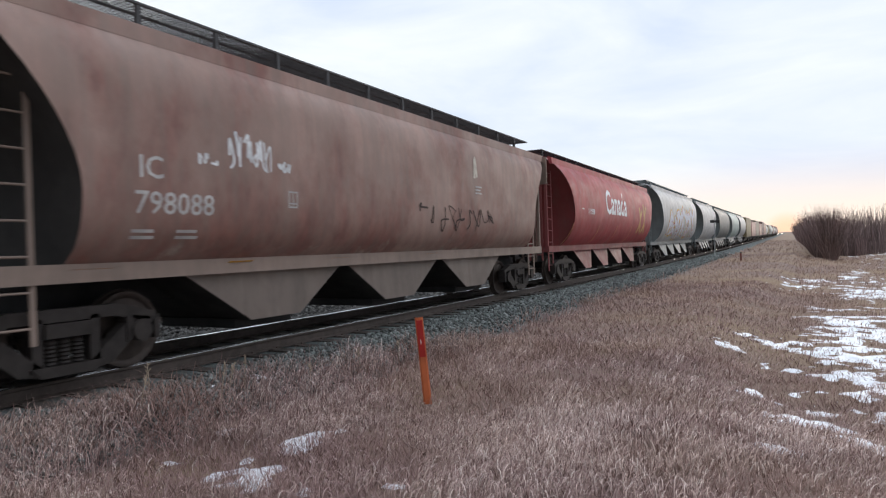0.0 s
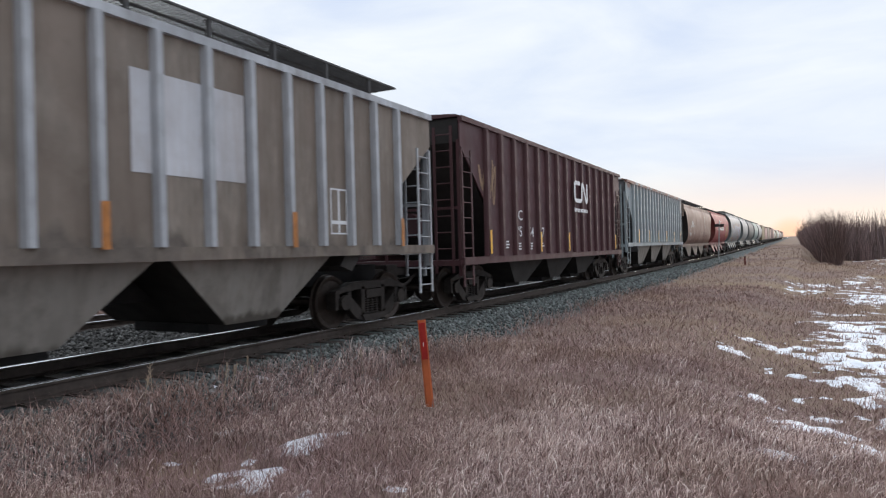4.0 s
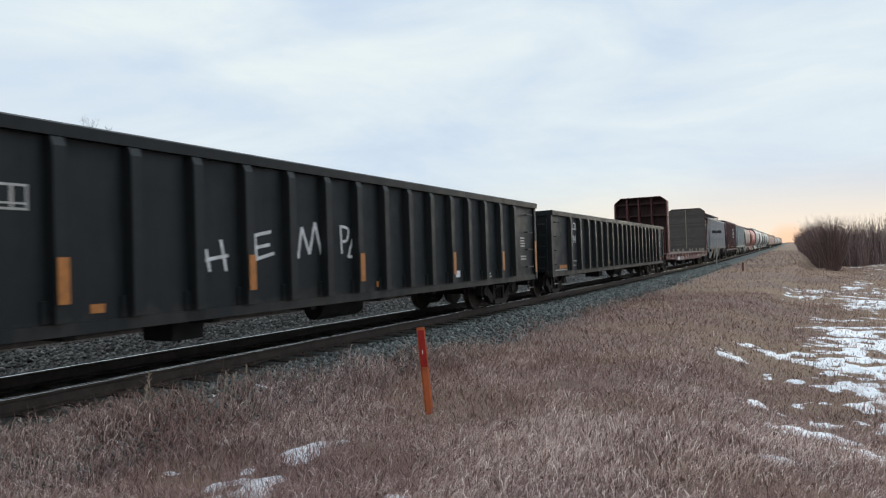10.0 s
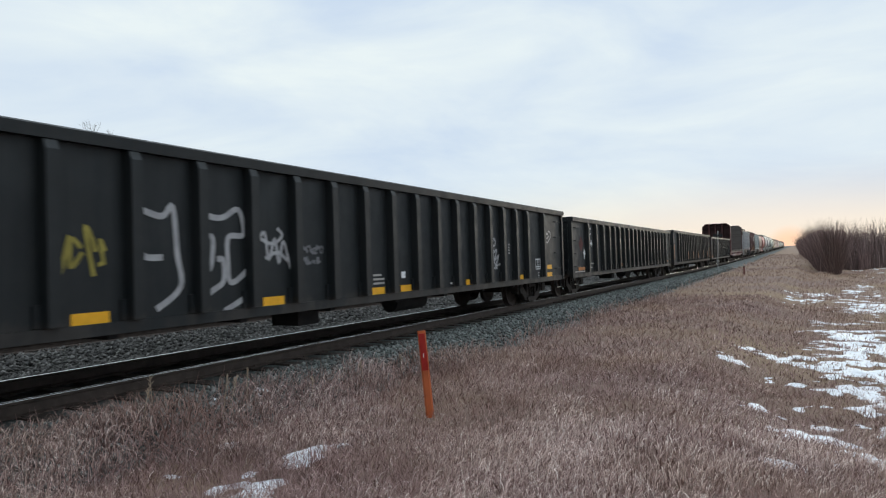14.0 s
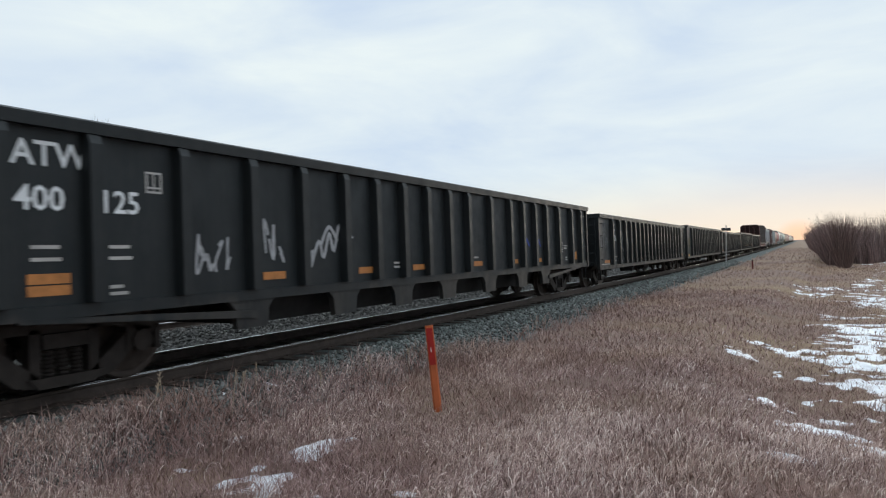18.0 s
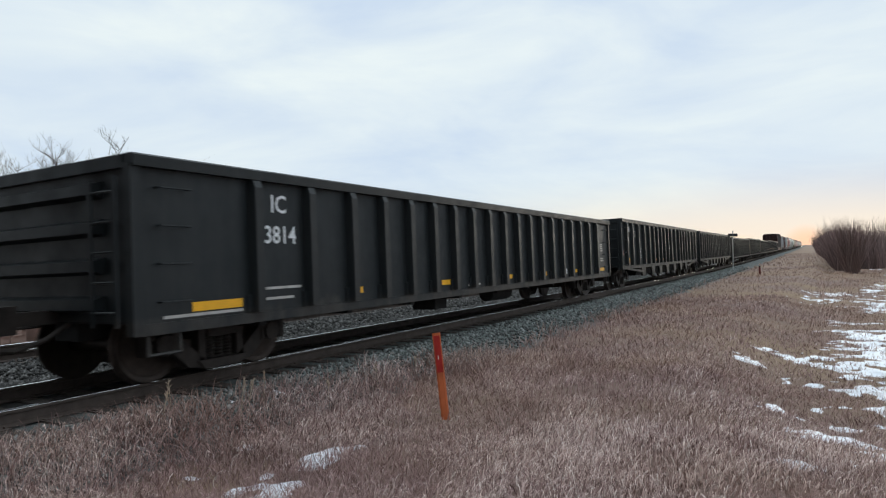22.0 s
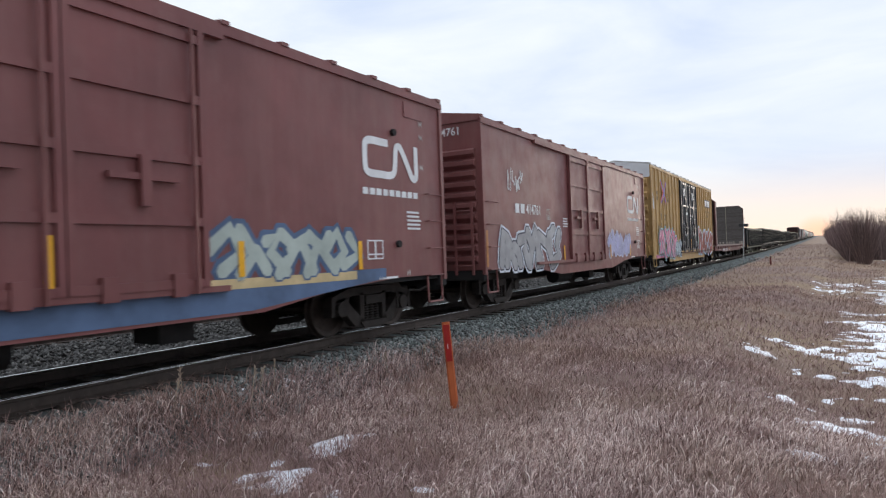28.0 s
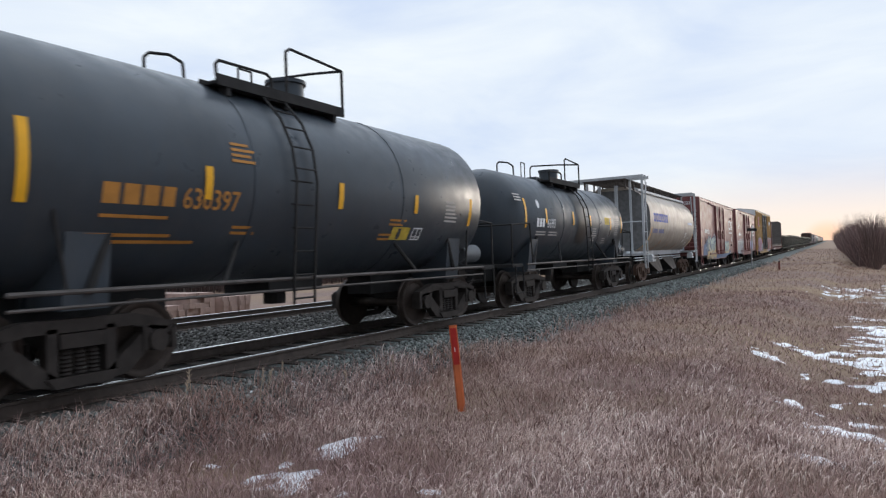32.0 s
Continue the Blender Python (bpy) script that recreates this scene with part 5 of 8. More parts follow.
def hopper_ends(car, L, endmat, frame, W, z_sill, z_top, inset, cage=False):
    for s in (-1, 1):
        e = part("end_slope", Geo().prism([(s * (L - 0.06), z_top - 0.55), (s * (L - 0.06), z_top - 0.02), (s * (L - 0.5), z_top - 0.02), (s * (L - 2.9), 1.1), (s * (L - 2.6), 1.0)], "x", -W + 0.06, W - 0.06), endmat, car)
        part("end_platform", Geo().box(-W, W, s * (L - inset) - (0.0 if s > 0 else inset + 0.05), s * (L - inset) + (inset + 0.05 if s > 0 else 0.0), z_sill - 0.12, z_sill), frame, car)
        f = Geo()
        for q in (-1, 1):
            f.box(q * (W - 0.05) - 0.04, q * (W - 0.05) + 0.04, s * (L - 0.05) - 0.04, s * (L - 0.05) + 0.04, z_sill - 0.35, z_top - 0.5)
            f.box(q * 0.45 - 0.03, q * 0.45 + 0.03, s * (L - 0.05) - 0.03, s * (L - 0.05) + 0.03, z_sill - 0.1, z_top - 0.55)
        f.box(-W, W, s * (L - 0.02) - 0.02, s * (L - 0.02) + 0.02, 2.2, 2.26)
        f.cyl((0.1, s * (L - 0.4), 1.9), (0.1, s * (L - 0.15), 1.9), 0.28, 14)
        part("end_frame", f, frame, car)
        for q in (-1, 1):
            lg = Geo()
            ladder(lg, q * (W + 0.02), s * (L - 0.28), 0.5, z_top - 0.7, 0.46, "y", 9)
            part("side_ladder", lg, frame, car)
        lg = Geo()
        ladder(lg, W - 0.4, s * (L + 0.04), 0.8, z_top - 0.2, 0.42, "x", 9)
        part("end_ladder", lg, frame, car)
        add_coupler(car, s * (L - 0.02), s, 0.66)
    part("center_sill", Geo().box(-0.24, 0.24, -L + 0.1, L - 0.1, 0.72, 1.06), UNDER, car)


def running_board(car, L, z, mat, x=0.36, rails=True, high=0.36):
    g = Geo()
    for s in (-1, 1):
        for k in range(3):
            xx = s * (0.14 + k * x)
            g.box(xx - 0.02, xx + 0.02, -L, L, z + high - 0.03, z + high)
    n = int(2 * L / 0.07)
    for i in range(n + 1):
        y = -L + i * 2 * L / n
        g.box(-0.14 - 2 * x, 0.14 + 2 * x, y - 0.015, y + 0.015, z + high - 0.022, z + high - 0.006)
    r = tagged(part("running_board", g, mat, car, "metal grating walkway"), kind="stuff")
    bk = Geo().prism([(0.03, high - 0.02), (-0.03, high - 0.02), (-0.03, -0.12), (0.03, -0.12)], "y", -0.03, 0.03).mesh("walkway_bracket", mat)
    for i in range(int(2 * L / 1.25) + 1):
        y = -L + 0.15 + i * 1.25
        for s in (-1, 1):
            part("walkway_bracket", bk, None, r, m=pose(s * (0.12 + 2 * x), y, z))


def build_ribbed_hopper(rest, body, rib, endmat, length, posts, bays, z_top=4.55, walk_mat=None, chute=None, name="covered_hopper_car", label="", zs=1.36, rib_w=0.07):
    car = new_car(name, label, "hopper car", rest, length, "covered hoppers in the train")
    L, W = length / 2, 1.53
    cutz, inset = 2.45, 1.2
    for s in (-1, 1):
        part("side_wall", Geo().prism([(-L, z_top), (L, z_top), (L, z_top - 0.62), (L - inset, cutz), (L - inset, zs), (-L + inset, zs), (-L + inset, cutz), (-L, z_top - 0.62)], "x", s * W - 0.012, s * W + 0.012), body, car)
    part("roof", Geo().prism([(-W - 0.06, z_top), (W + 0.06, z_top), (W - 0.1, z_top + 0.05), (0.4, z_top + 0.14), (-0.4, z_top + 0.14), (-W + 0.1, z_top + 0.05)], "y", -L, L), body, car)
    for s in (-1, 1):
        part("top_chord", Geo().box(s * W - 0.03, s * W + 0.075, -L, L, z_top - 0.1, z_top + 0.01), rib if walk_mat else body, car)
        part("side_sill", Geo().box(s * W - 0.05, s * W + 0.07, -L, L, zs - 0.10, zs + 0.06), body, car)
    pm = Geo().prism([(-rib_w, 0.0), (-rib_w * 0.85, 0.06), (-rib_w * 0.6, 0.10), (rib_w * 0.6, 0.10), (rib_w * 0.85, 0.06), (rib_w, 0.0)], "z", zs + 0.06, z_top - 0.1).mesh("side_post", rib)
    first, step = -L + inset + 0.08, (2 * L - 2 * inset - 0.16) / (posts - 1)
    for i in range(posts):
        for s in (1, -1):
            part("side_post", pm, rib, car, m=Matrix.Translation((s * (W + 0.012), first + i * step, 0)) @ Matrix.Rotation(-s * math.pi / 2, 4, "Z"))
    hopper_under(car, L, body, chute or endmat, bays, zs)
    hopper_ends(car, L, endmat, rib if walk_mat else body, W, zs, z_top, inset)
    for i in range(8):
        y = -L + 1.2 + i * (2 * L - 2.4) / 7
        part("roof_hatch", Geo().prism([(-0.32, z_top + 0.12), (0.32, z_top + 0.12), (0.24, z_top + 0.22), (-0.24, z_top + 0.22)], "y", y - 0.55, y + 0.55), body, car)
    if walk_mat:
        running_board(car, L - 0.4, z_top + 0.05, walk_mat, 0.44, high=0.5)
    for s in (-1, 1):
        add_truck(car, s * (L - 1.42))
    return car, flat_side(W + 0.014), first, step


def round_side(W, zc, rz, bulge=2.6):
    """Half width at height z of a bulged cross section."""
    def side(z):
        u = max(-1.0, min(1.0, (z - zc) / rz))
        return W * (1 - abs(u) ** bulge) ** (1 / 2.2) if abs(u) < 1 else 0.0
    return side


def build_round_hopper(rest, body, endmat, length, z_top=4.45, zs=1.22, W=1.58, bays=4, name="cylindrical_hopper_car", label="", frame=None, inset=1.25, walk_mat=None, walk_high=0.22, plate=(), chute=None, cage=False, tank=False, truckmat=None, tag="dark", bulge=2.6):
    """Covered hopper with a curved shell; the shell's end curves in over the end platform."""
    car = new_car(name, label, "hopper car", rest, length, "covered hoppers in the train")
    frame = frame or body
    L = length / 2
    zc = zs + (z_top - zs) * 0.50
    rz = (z_top - zs) * 0.5 + 0.12
    side = round_side(W, zc, rz * (1.08 if not tank else 1.0), bulge)
    zz = [zs + (z_top - zs) * i / 14 for i in range(15)]
    roof_l = L - 0.08 if not cage else L - inset - 0.04

    def ring(y, k=1.0):
        pts = [(side(z) * k, y, z) for z in zz]
        return pts + [(-side(z) * k, y, z) for z in reversed(zz)]
    # side sheets end in a curve: the middle is set back from the ends
    g = Geo()
    stations = [-1.0, -0.6, -0.2, 0.2, 0.6, 1.0]
    rows = []
    for u in stations:
        r = []
        for p in ring(0.0):
            t = (p[2] - zs) / (z_top - zs)
            back = inset * (1.0 - max(0.0, (t - 0.30) / 0.70) ** 1.7) if t > 0.30 and not cage else inset
            r.append((p[0], u * (L - 0.06 - back), p[2]))
        rows.append(r)
    g.loft(rows, caps=False, closed=False)
    part("shell", g, body, car, smooth=30)
    part("roof", Geo().prism([(-side(z_top) - 0.02, z_top - 0.03), (side(z_top) + 0.02, z_top - 0.03), (side(z_top) * 0.8, z_top + 0.10), (-side(z_top) * 0.8, z_top + 0.10)], "y", -roof_l, roof_l), body, car)
    for s in (-1, 1):
        xe = side(z_top - 0.16)
        part("eave_strip", Geo().prism([(s * (xe - 0.05), z_top - (0.1 if cage else 0.2)), (s * (xe + 0.035), z_top - (0.1 if cage else 0.2)), (s * (xe + 0.02), z_top + 0.0), (s * (xe - 0.12), z_top + 0.05)], "y", -roof_l, roof_l), body if not cage else frame, car)
    if cage:
        for s in (-1, 1):
            for k, z in enumerate((zs - 0.26, zs - 0.36)):
                part("air_pipe", Geo().cyl((s * (side(zs) + 0.06), -L + 1.2, z), (s * (side(zs) + 0.06), L - 1.2, z), 0.03, 8), frame, car)
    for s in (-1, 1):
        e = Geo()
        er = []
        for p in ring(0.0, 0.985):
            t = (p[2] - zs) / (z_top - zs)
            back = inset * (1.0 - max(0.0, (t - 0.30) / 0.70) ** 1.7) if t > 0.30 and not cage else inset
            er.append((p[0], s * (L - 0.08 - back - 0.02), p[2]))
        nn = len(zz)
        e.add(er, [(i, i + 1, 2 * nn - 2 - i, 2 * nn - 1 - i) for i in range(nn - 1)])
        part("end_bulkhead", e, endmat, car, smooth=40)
    for s in (-1, 1):
        part("side_sill", Geo().box(s * (side(zs) - 0.02) - 0.06, s * (side(zs) - 0.02) + 0.09, -L + 0.02, L - 0.02, zs - 0.16, zs + 0.04), frame, car)
    hopper_under(car, L, body, chute or endmat if not tank else plain("dirty_brown_outlet", (0.085, 0.07, 0.06), 0.8, 0, 0.4, 3), bays, zs - 0.08, side(zs) - 0.06)
    Wf = side(zs) if not cage else W - 0.06
    reach = 0.4 if cage else 0.28 if not plate else 0.86
    for s in (-1, 1):
        f = Geo()
        for q in (-1, 1):
            out = L - 0.05 if not cage else L - 0.19
            f.box(q * Wf - 0.04, q * Wf + 0.04, s * out - 0.04, s * out + 0.04, zs - 0.1, z_top + (0.42 if cage else -0.35))
            if cage:
                f.pipe([(q * (Wf - 0.05), s * (L - 1.05), z_top + 0.2), (q * (Wf - 0.05), s * (L - 0.22), zs - 0.05)], 0.035, 6)
                f.box(q * 0.35 - 0.06, q * 0.35 + 0.06, s * (L - 0.55) - 0.05, s * (L - 0.55) + 0.05, zs - 0.1, z_top + 0.12)
                f.box(q * 0.9 - 0.04, q * 0.9 + 0.04, s * (L - 0.65) - 0.04, s * (L - 0.65) + 0.04, zs - 0.1, z_top + 0.3)
                f.pipe([(q * Wf, s * (L - 0.05), zs - 0.1), (q * Wf, s * (L - 0.42), 0.62)], 0.04, 6)
        if cage:
            for e in (0.19, 0.62, 1.1):
                f.box(-Wf - 0.05, Wf + 0.05, s * (L - e) - 0.03, s * (L - e) + 0.03, z_top + 0.34, z_top + 0.46)
            for k in range(9):
                xx = -Wf + 0.1 + k * (2 * Wf - 0.2) / 8
                f.box(xx - 0.02, xx + 0.02, s * (L - 0.65) - 0.48, s * (L - 0.65) + 0.48, z_top + 0.38, z_top + 0.42)
            f.cyl((-Wf, s * (L - 0.19), 2.5), (Wf, s * (L - 0.19), 2.5), 0.022, 6)
            f.box(-Wf, Wf, s * (L - 0.6) - 0.5, s * (L - 0.6) + 0.5, zs - 0.12, zs - 0.04)
            part("brake_cylinder", Geo().cyl((Wf - 0.1, s * (L - 1.75), 1.04), (Wf - 0.1, s * (L - 1.4), 1.04), 0.13, 14).box(Wf - 0.2, Wf + 0.05, s * (L - 1.62) - 0.3, s * (L - 1.62) + 0.3, 0.86, 0.95), frame, car)
        f.box(-Wf, Wf, s * (L - 0.5) - 0.5, s * (L - 0.5) + 0.5, zs - 0.14, zs - 0.06)
        if not cage:
            f.cyl((0.1, s * (L - 0.4), 2.1), (0.1, s * (L - 0.15), 2.1), 0.28, 14)
        part("end_frame", f, frame, car)
        lg = Geo()
        ladder(lg, Wf + 0.03, s * (L - reach), 0.45 if not cage else 0.62, z_top + (0.45 if cage else -0.3), 0.44, "y", 9)
        part("side_ladder", lg, frame, car)
        lg = Geo()
        ladder(lg, Wf - 0.35 if not cage else -Wf + 0.3, s * (L + (0.03 if not cage else -0.33)), 0.8, z_top, 0.42, "x", 9)
        part("end_ladder", lg, frame, car)
        add_coupler(car, s * (L - 0.02), s, 0.66)
        add_truck(car, s * (L - 1.5), truckmat, tag)
    if plate:
        for s in (-1, 1):
            part("end_plate", Geo().box(-side(z_top - 0.4), side(z_top - 0.4), s * (L - 0.09) - 0.02, s * (L - 0.09) + 0.02, z_top - 0.85, z_top - 0.04), frame, car)
        for body_text, z in zip(plate, (z_top - 0.36, z_top - 0.70)):
            g = text_flat(body_text, 0.25, z, 0.2, 1.0, 0.012)
            h = Geo()
            h.f, h.v = g.f, [(px, -L + 0.062, pz) for px, pz in g.v]
            part("lettering", h, WHITE, car)
    part("center_sill", Geo().box(-0.24, 0.24, -L + 0.1, L - 0.1, 0.72, 1.04), UNDER, car)
    running_board(car, L - 0.02, z_top + 0.06, walk_mat or frame, 0.36, high=walk_high)
    return car, side


# ---- bulkhead flat car ----
def build_flat(rest, red, length=20.4, label=""):
    car = new_car("bulkhead_flat_car", label, "flat car", rest, length, "bulkhead flat cars in the train")
    L, W, zd = length / 2, 1.50, 1.15
    deckwood = plain("worn_deck_planks", (0.34, 0.27, 0.25), 0.85, 0, 0.25, 2.0)
    wall = Nodes("grey_weathered_boards", 0.85)
    wall.color(wall.mix(wall.ramp(wall.rnd(), [(0.0, (0, 0, 0)), (0.7, (0.35, 0.35, 0.35)), (1.0, (0.8, 0.8, 0.8))]), wall.ramp(wall.noise(2.2, 8, (1, 1, 14), 0.75), [(0.25, (0.04, 0.035, 0.032)), (0.52, (0.115, 0.105, 0.098)), (0.68, (0.17, 0.158, 0.15)), (0.85, (0.30, 0.28, 0.27))]), (0.075, 0.066, 0.06)))
    wall.bump(wall.noise(4.0, 6, (1, 1, 30)), 0.5, 0.01)
    for s in (-1, 1):
        sill = Geo().prism([(-L, zd - 0.06), (L, zd - 0.06), (L, zd - 0.34), (L - 3.2, zd - 0.40), (L - 5.0, zd - 0.50), (-L + 5.0, zd - 0.50), (-L + 3.2, zd - 0.40), (-L, zd - 0.34)], "x", s * W - 0.03, s * W + 0.01)
        sill.box(s * W - 0.10, s * W + 0.05, -L, L, zd - 0.10, zd - 0.04)
        part("side_sill", sill, red, car)
    n = 64
    deck = part("deck_frame", Geo().box(-W, W, -L + 0.4, L - 0.4, zd - 0.12, zd - 0.062), UNDER, car)
    plank = Geo().box(-W - 0.05, W + 0.05, 0.0, (2 * L - 1.3) / n - 0.012, -0.06, 0.0).mesh("deck_plank", deckwood)
    rt = random.Random(int(rest))
    for i in range(n):
        part("deck_plank", plank, None, deck, m=pose(0, -L + 0.65 + i * (2 * L - 1.3) / n, zd + rt.uniform(-0.006, 0.006)))
    sp = Geo().box(-0.02, 0.07, -0.09, 0.09, zd - 0.23, zd - 0.05).mesh("stake_pocket", red)
    for i in range(14):
        for s in (-1, 1):
            part("stake_pocket", sp, red, car, m=pose(s * W, -L + 1.6 + i * (2 * L - 3.2) / 13, 0, 0, 0, 0 if s > 0 else 180))
    stake = Geo().prism([(-0.045, 0.0), (0.045, 0.0), (0.035, 0.27), (-0.045, 0.25)], "x", -0.045, 0.045).mesh("wooden_stake", plain("pale_stake_wood", (0.30, 0.26, 0.22), 0.8))
    for y in (-7.3, -5.6, -3.4, -1.9, -0.1, 1.0, 3.2, 5.6, 6.9, 7.9):
        if rt.random() < 0.85:
            part("wooden_stake", stake, None, car, m=pose(W - 0.0, y + rt.uniform(-0.3, 0.3), zd - 0.04, rt.uniform(-6, 6), 0, 0))
        if rt.random() < 0.5:
            part("wooden_stake", stake, None, car, m=pose(-W, y + rt.uniform(-0.6, 0.6), zd - 0.04, 0, rt.uniform(-5, 5), 0))
    for s in (-1, 1):
        E, deep = (L, 0.0) if s > 0 else (9.5, 0.02)
        zt = 4.74 if s > 0 else 4.50
        # Panel and shelves darker than the red: shade inside the frame is painted in.
        b = part("bulkhead", Geo().prism([(-W, zd - 0.3), (W, zd - 0.3), (W, zt - 0.28), (W - 0.36, zt), (-W + 0.36, zt), (-W, zt - 0.28)], "y", s * (E - 0.62) - 0.02, s * (E - 0.62) + 0.02), paint("shaded_maroon_panel", (0.05, 0.02, 0.021), 0.1), car)
        nb = 36
        for k in range(nb):
            z0 = zd + 0.01 + k * (zt - zd - 0.02) / nb
            z1 = z0 + (zt - zd - 0.02) / nb - rt.uniform(0.002, 0.006)
            w0 = W - 0.03 - max(0.0, (z1 - (zt - 0.28)) / 0.28) * 0.36
            part("bulkhead_board", Geo().box(-w0, w0, s * (E - 0.64) - 0.035 - (0.035 if s > 0 else -0.035), s * (E - 0.64) + 0.035 - (0.035 if s > 0 else -0.035), z0, z1), wall.m, b)
        part("board_strip", Geo().box(-0.018, 0.018, s * (E - 0.745) - 0.008, s * (E - 0.745) + 0.008, zd + 0.25, zt - 0.02), plain("bare_yellowed_strip", (0.36, 0.33, 0.25), 0.8), b)
        fr = Geo()
        for q in (-1, 1):
            y0, y1, yb = s * (E - 0.60), s * (E - 0.10 + deep), s * (E - 0.02 + deep)
            if s > 0:
                y1 = E - 0.50
            fr.prism([(y0, zd - 0.36), (yb, zd - 0.36), (y1, zt - 0.3), (y0, zt - 0.28)], "x", q * W - 0.045, q * W + 0.03)
        y0, y1, yb = s * (E - 0.60), s * (E - (0.12 if s < 0 else 0.46)), s * (E - 0.08)
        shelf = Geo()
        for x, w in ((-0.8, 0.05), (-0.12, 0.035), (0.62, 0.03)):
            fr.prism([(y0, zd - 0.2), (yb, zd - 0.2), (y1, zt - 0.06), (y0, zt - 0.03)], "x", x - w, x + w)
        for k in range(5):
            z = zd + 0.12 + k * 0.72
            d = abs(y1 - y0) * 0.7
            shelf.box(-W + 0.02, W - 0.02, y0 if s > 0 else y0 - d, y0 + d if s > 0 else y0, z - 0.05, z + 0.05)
        part("bulkhead_shelf", shelf, MATS["shaded_maroon_panel"], b)
        if s < 0:
            fr.box(-W, W, yb - 0.02, yb + 0.03, zd + 1.32, zd + 1.36)
            fr.box(-W, W, yb, yb + 0.35, zd - 0.36, zd - 0.06)
            fr.box(-0.9, 0.2, yb, y0, zd - 0.02, zd + 0.04)
        # sloping cap over the stiffeners
        fr.loft([[(-W, y, zt - 0.29), (-W + 0.36, y, zt - 0.01), (W - 0.36, y, zt - 0.01), (W, y, zt - 0.29), (W, y, zt - 0.24), (W - 0.36, y, zt + 0.03), (-W + 0.36, y, zt + 0.03), (-W, y, zt - 0.24)] for y in (min(y0, y1) - 0.02, max(y0, y1))])
        part("bulkhead_frame", fr, red, b)
        lg = Geo()
        ladder(lg, W - 0.35, s * (E + deep), 0.8, zt - 1.9, 0.42, "x", 6)
        rungs(lg, W + 0.03, s * (E - 0.34), zd + 0.1, zt - 1.2, 0.3, 5)
        part("grab_iron", lg, red, b)
        add_coupler(car, s * (L - 0.02), s, 0.62)
        add_truck(car, s * (L - 2.0))
    u = Geo().box(-0.25, 0.25, -L + 0.3, L - 0.3, 0.45, zd - 0.08)
    for k in range(-5, 6):
        u.box(-W + 0.03, W - 0.03, k * 1.75 - 0.05, k * 1.75 + 0.05, zd - 0.32, zd - 0.10)
    part("underframe", u, UNDER, car)
    part("brake_reservoir", Geo().cyl((0.8, -0.4, 0.5), (0.8, 0.8, 0.5), 0.2, 14), UNDER, car, smooth=40)
    part("brake_valve", Geo().box(0.55, 1.05, 2.4, 2.9, 0.34, 0.66), UNDER, car)
    return car, flat_side(W + 0.011)


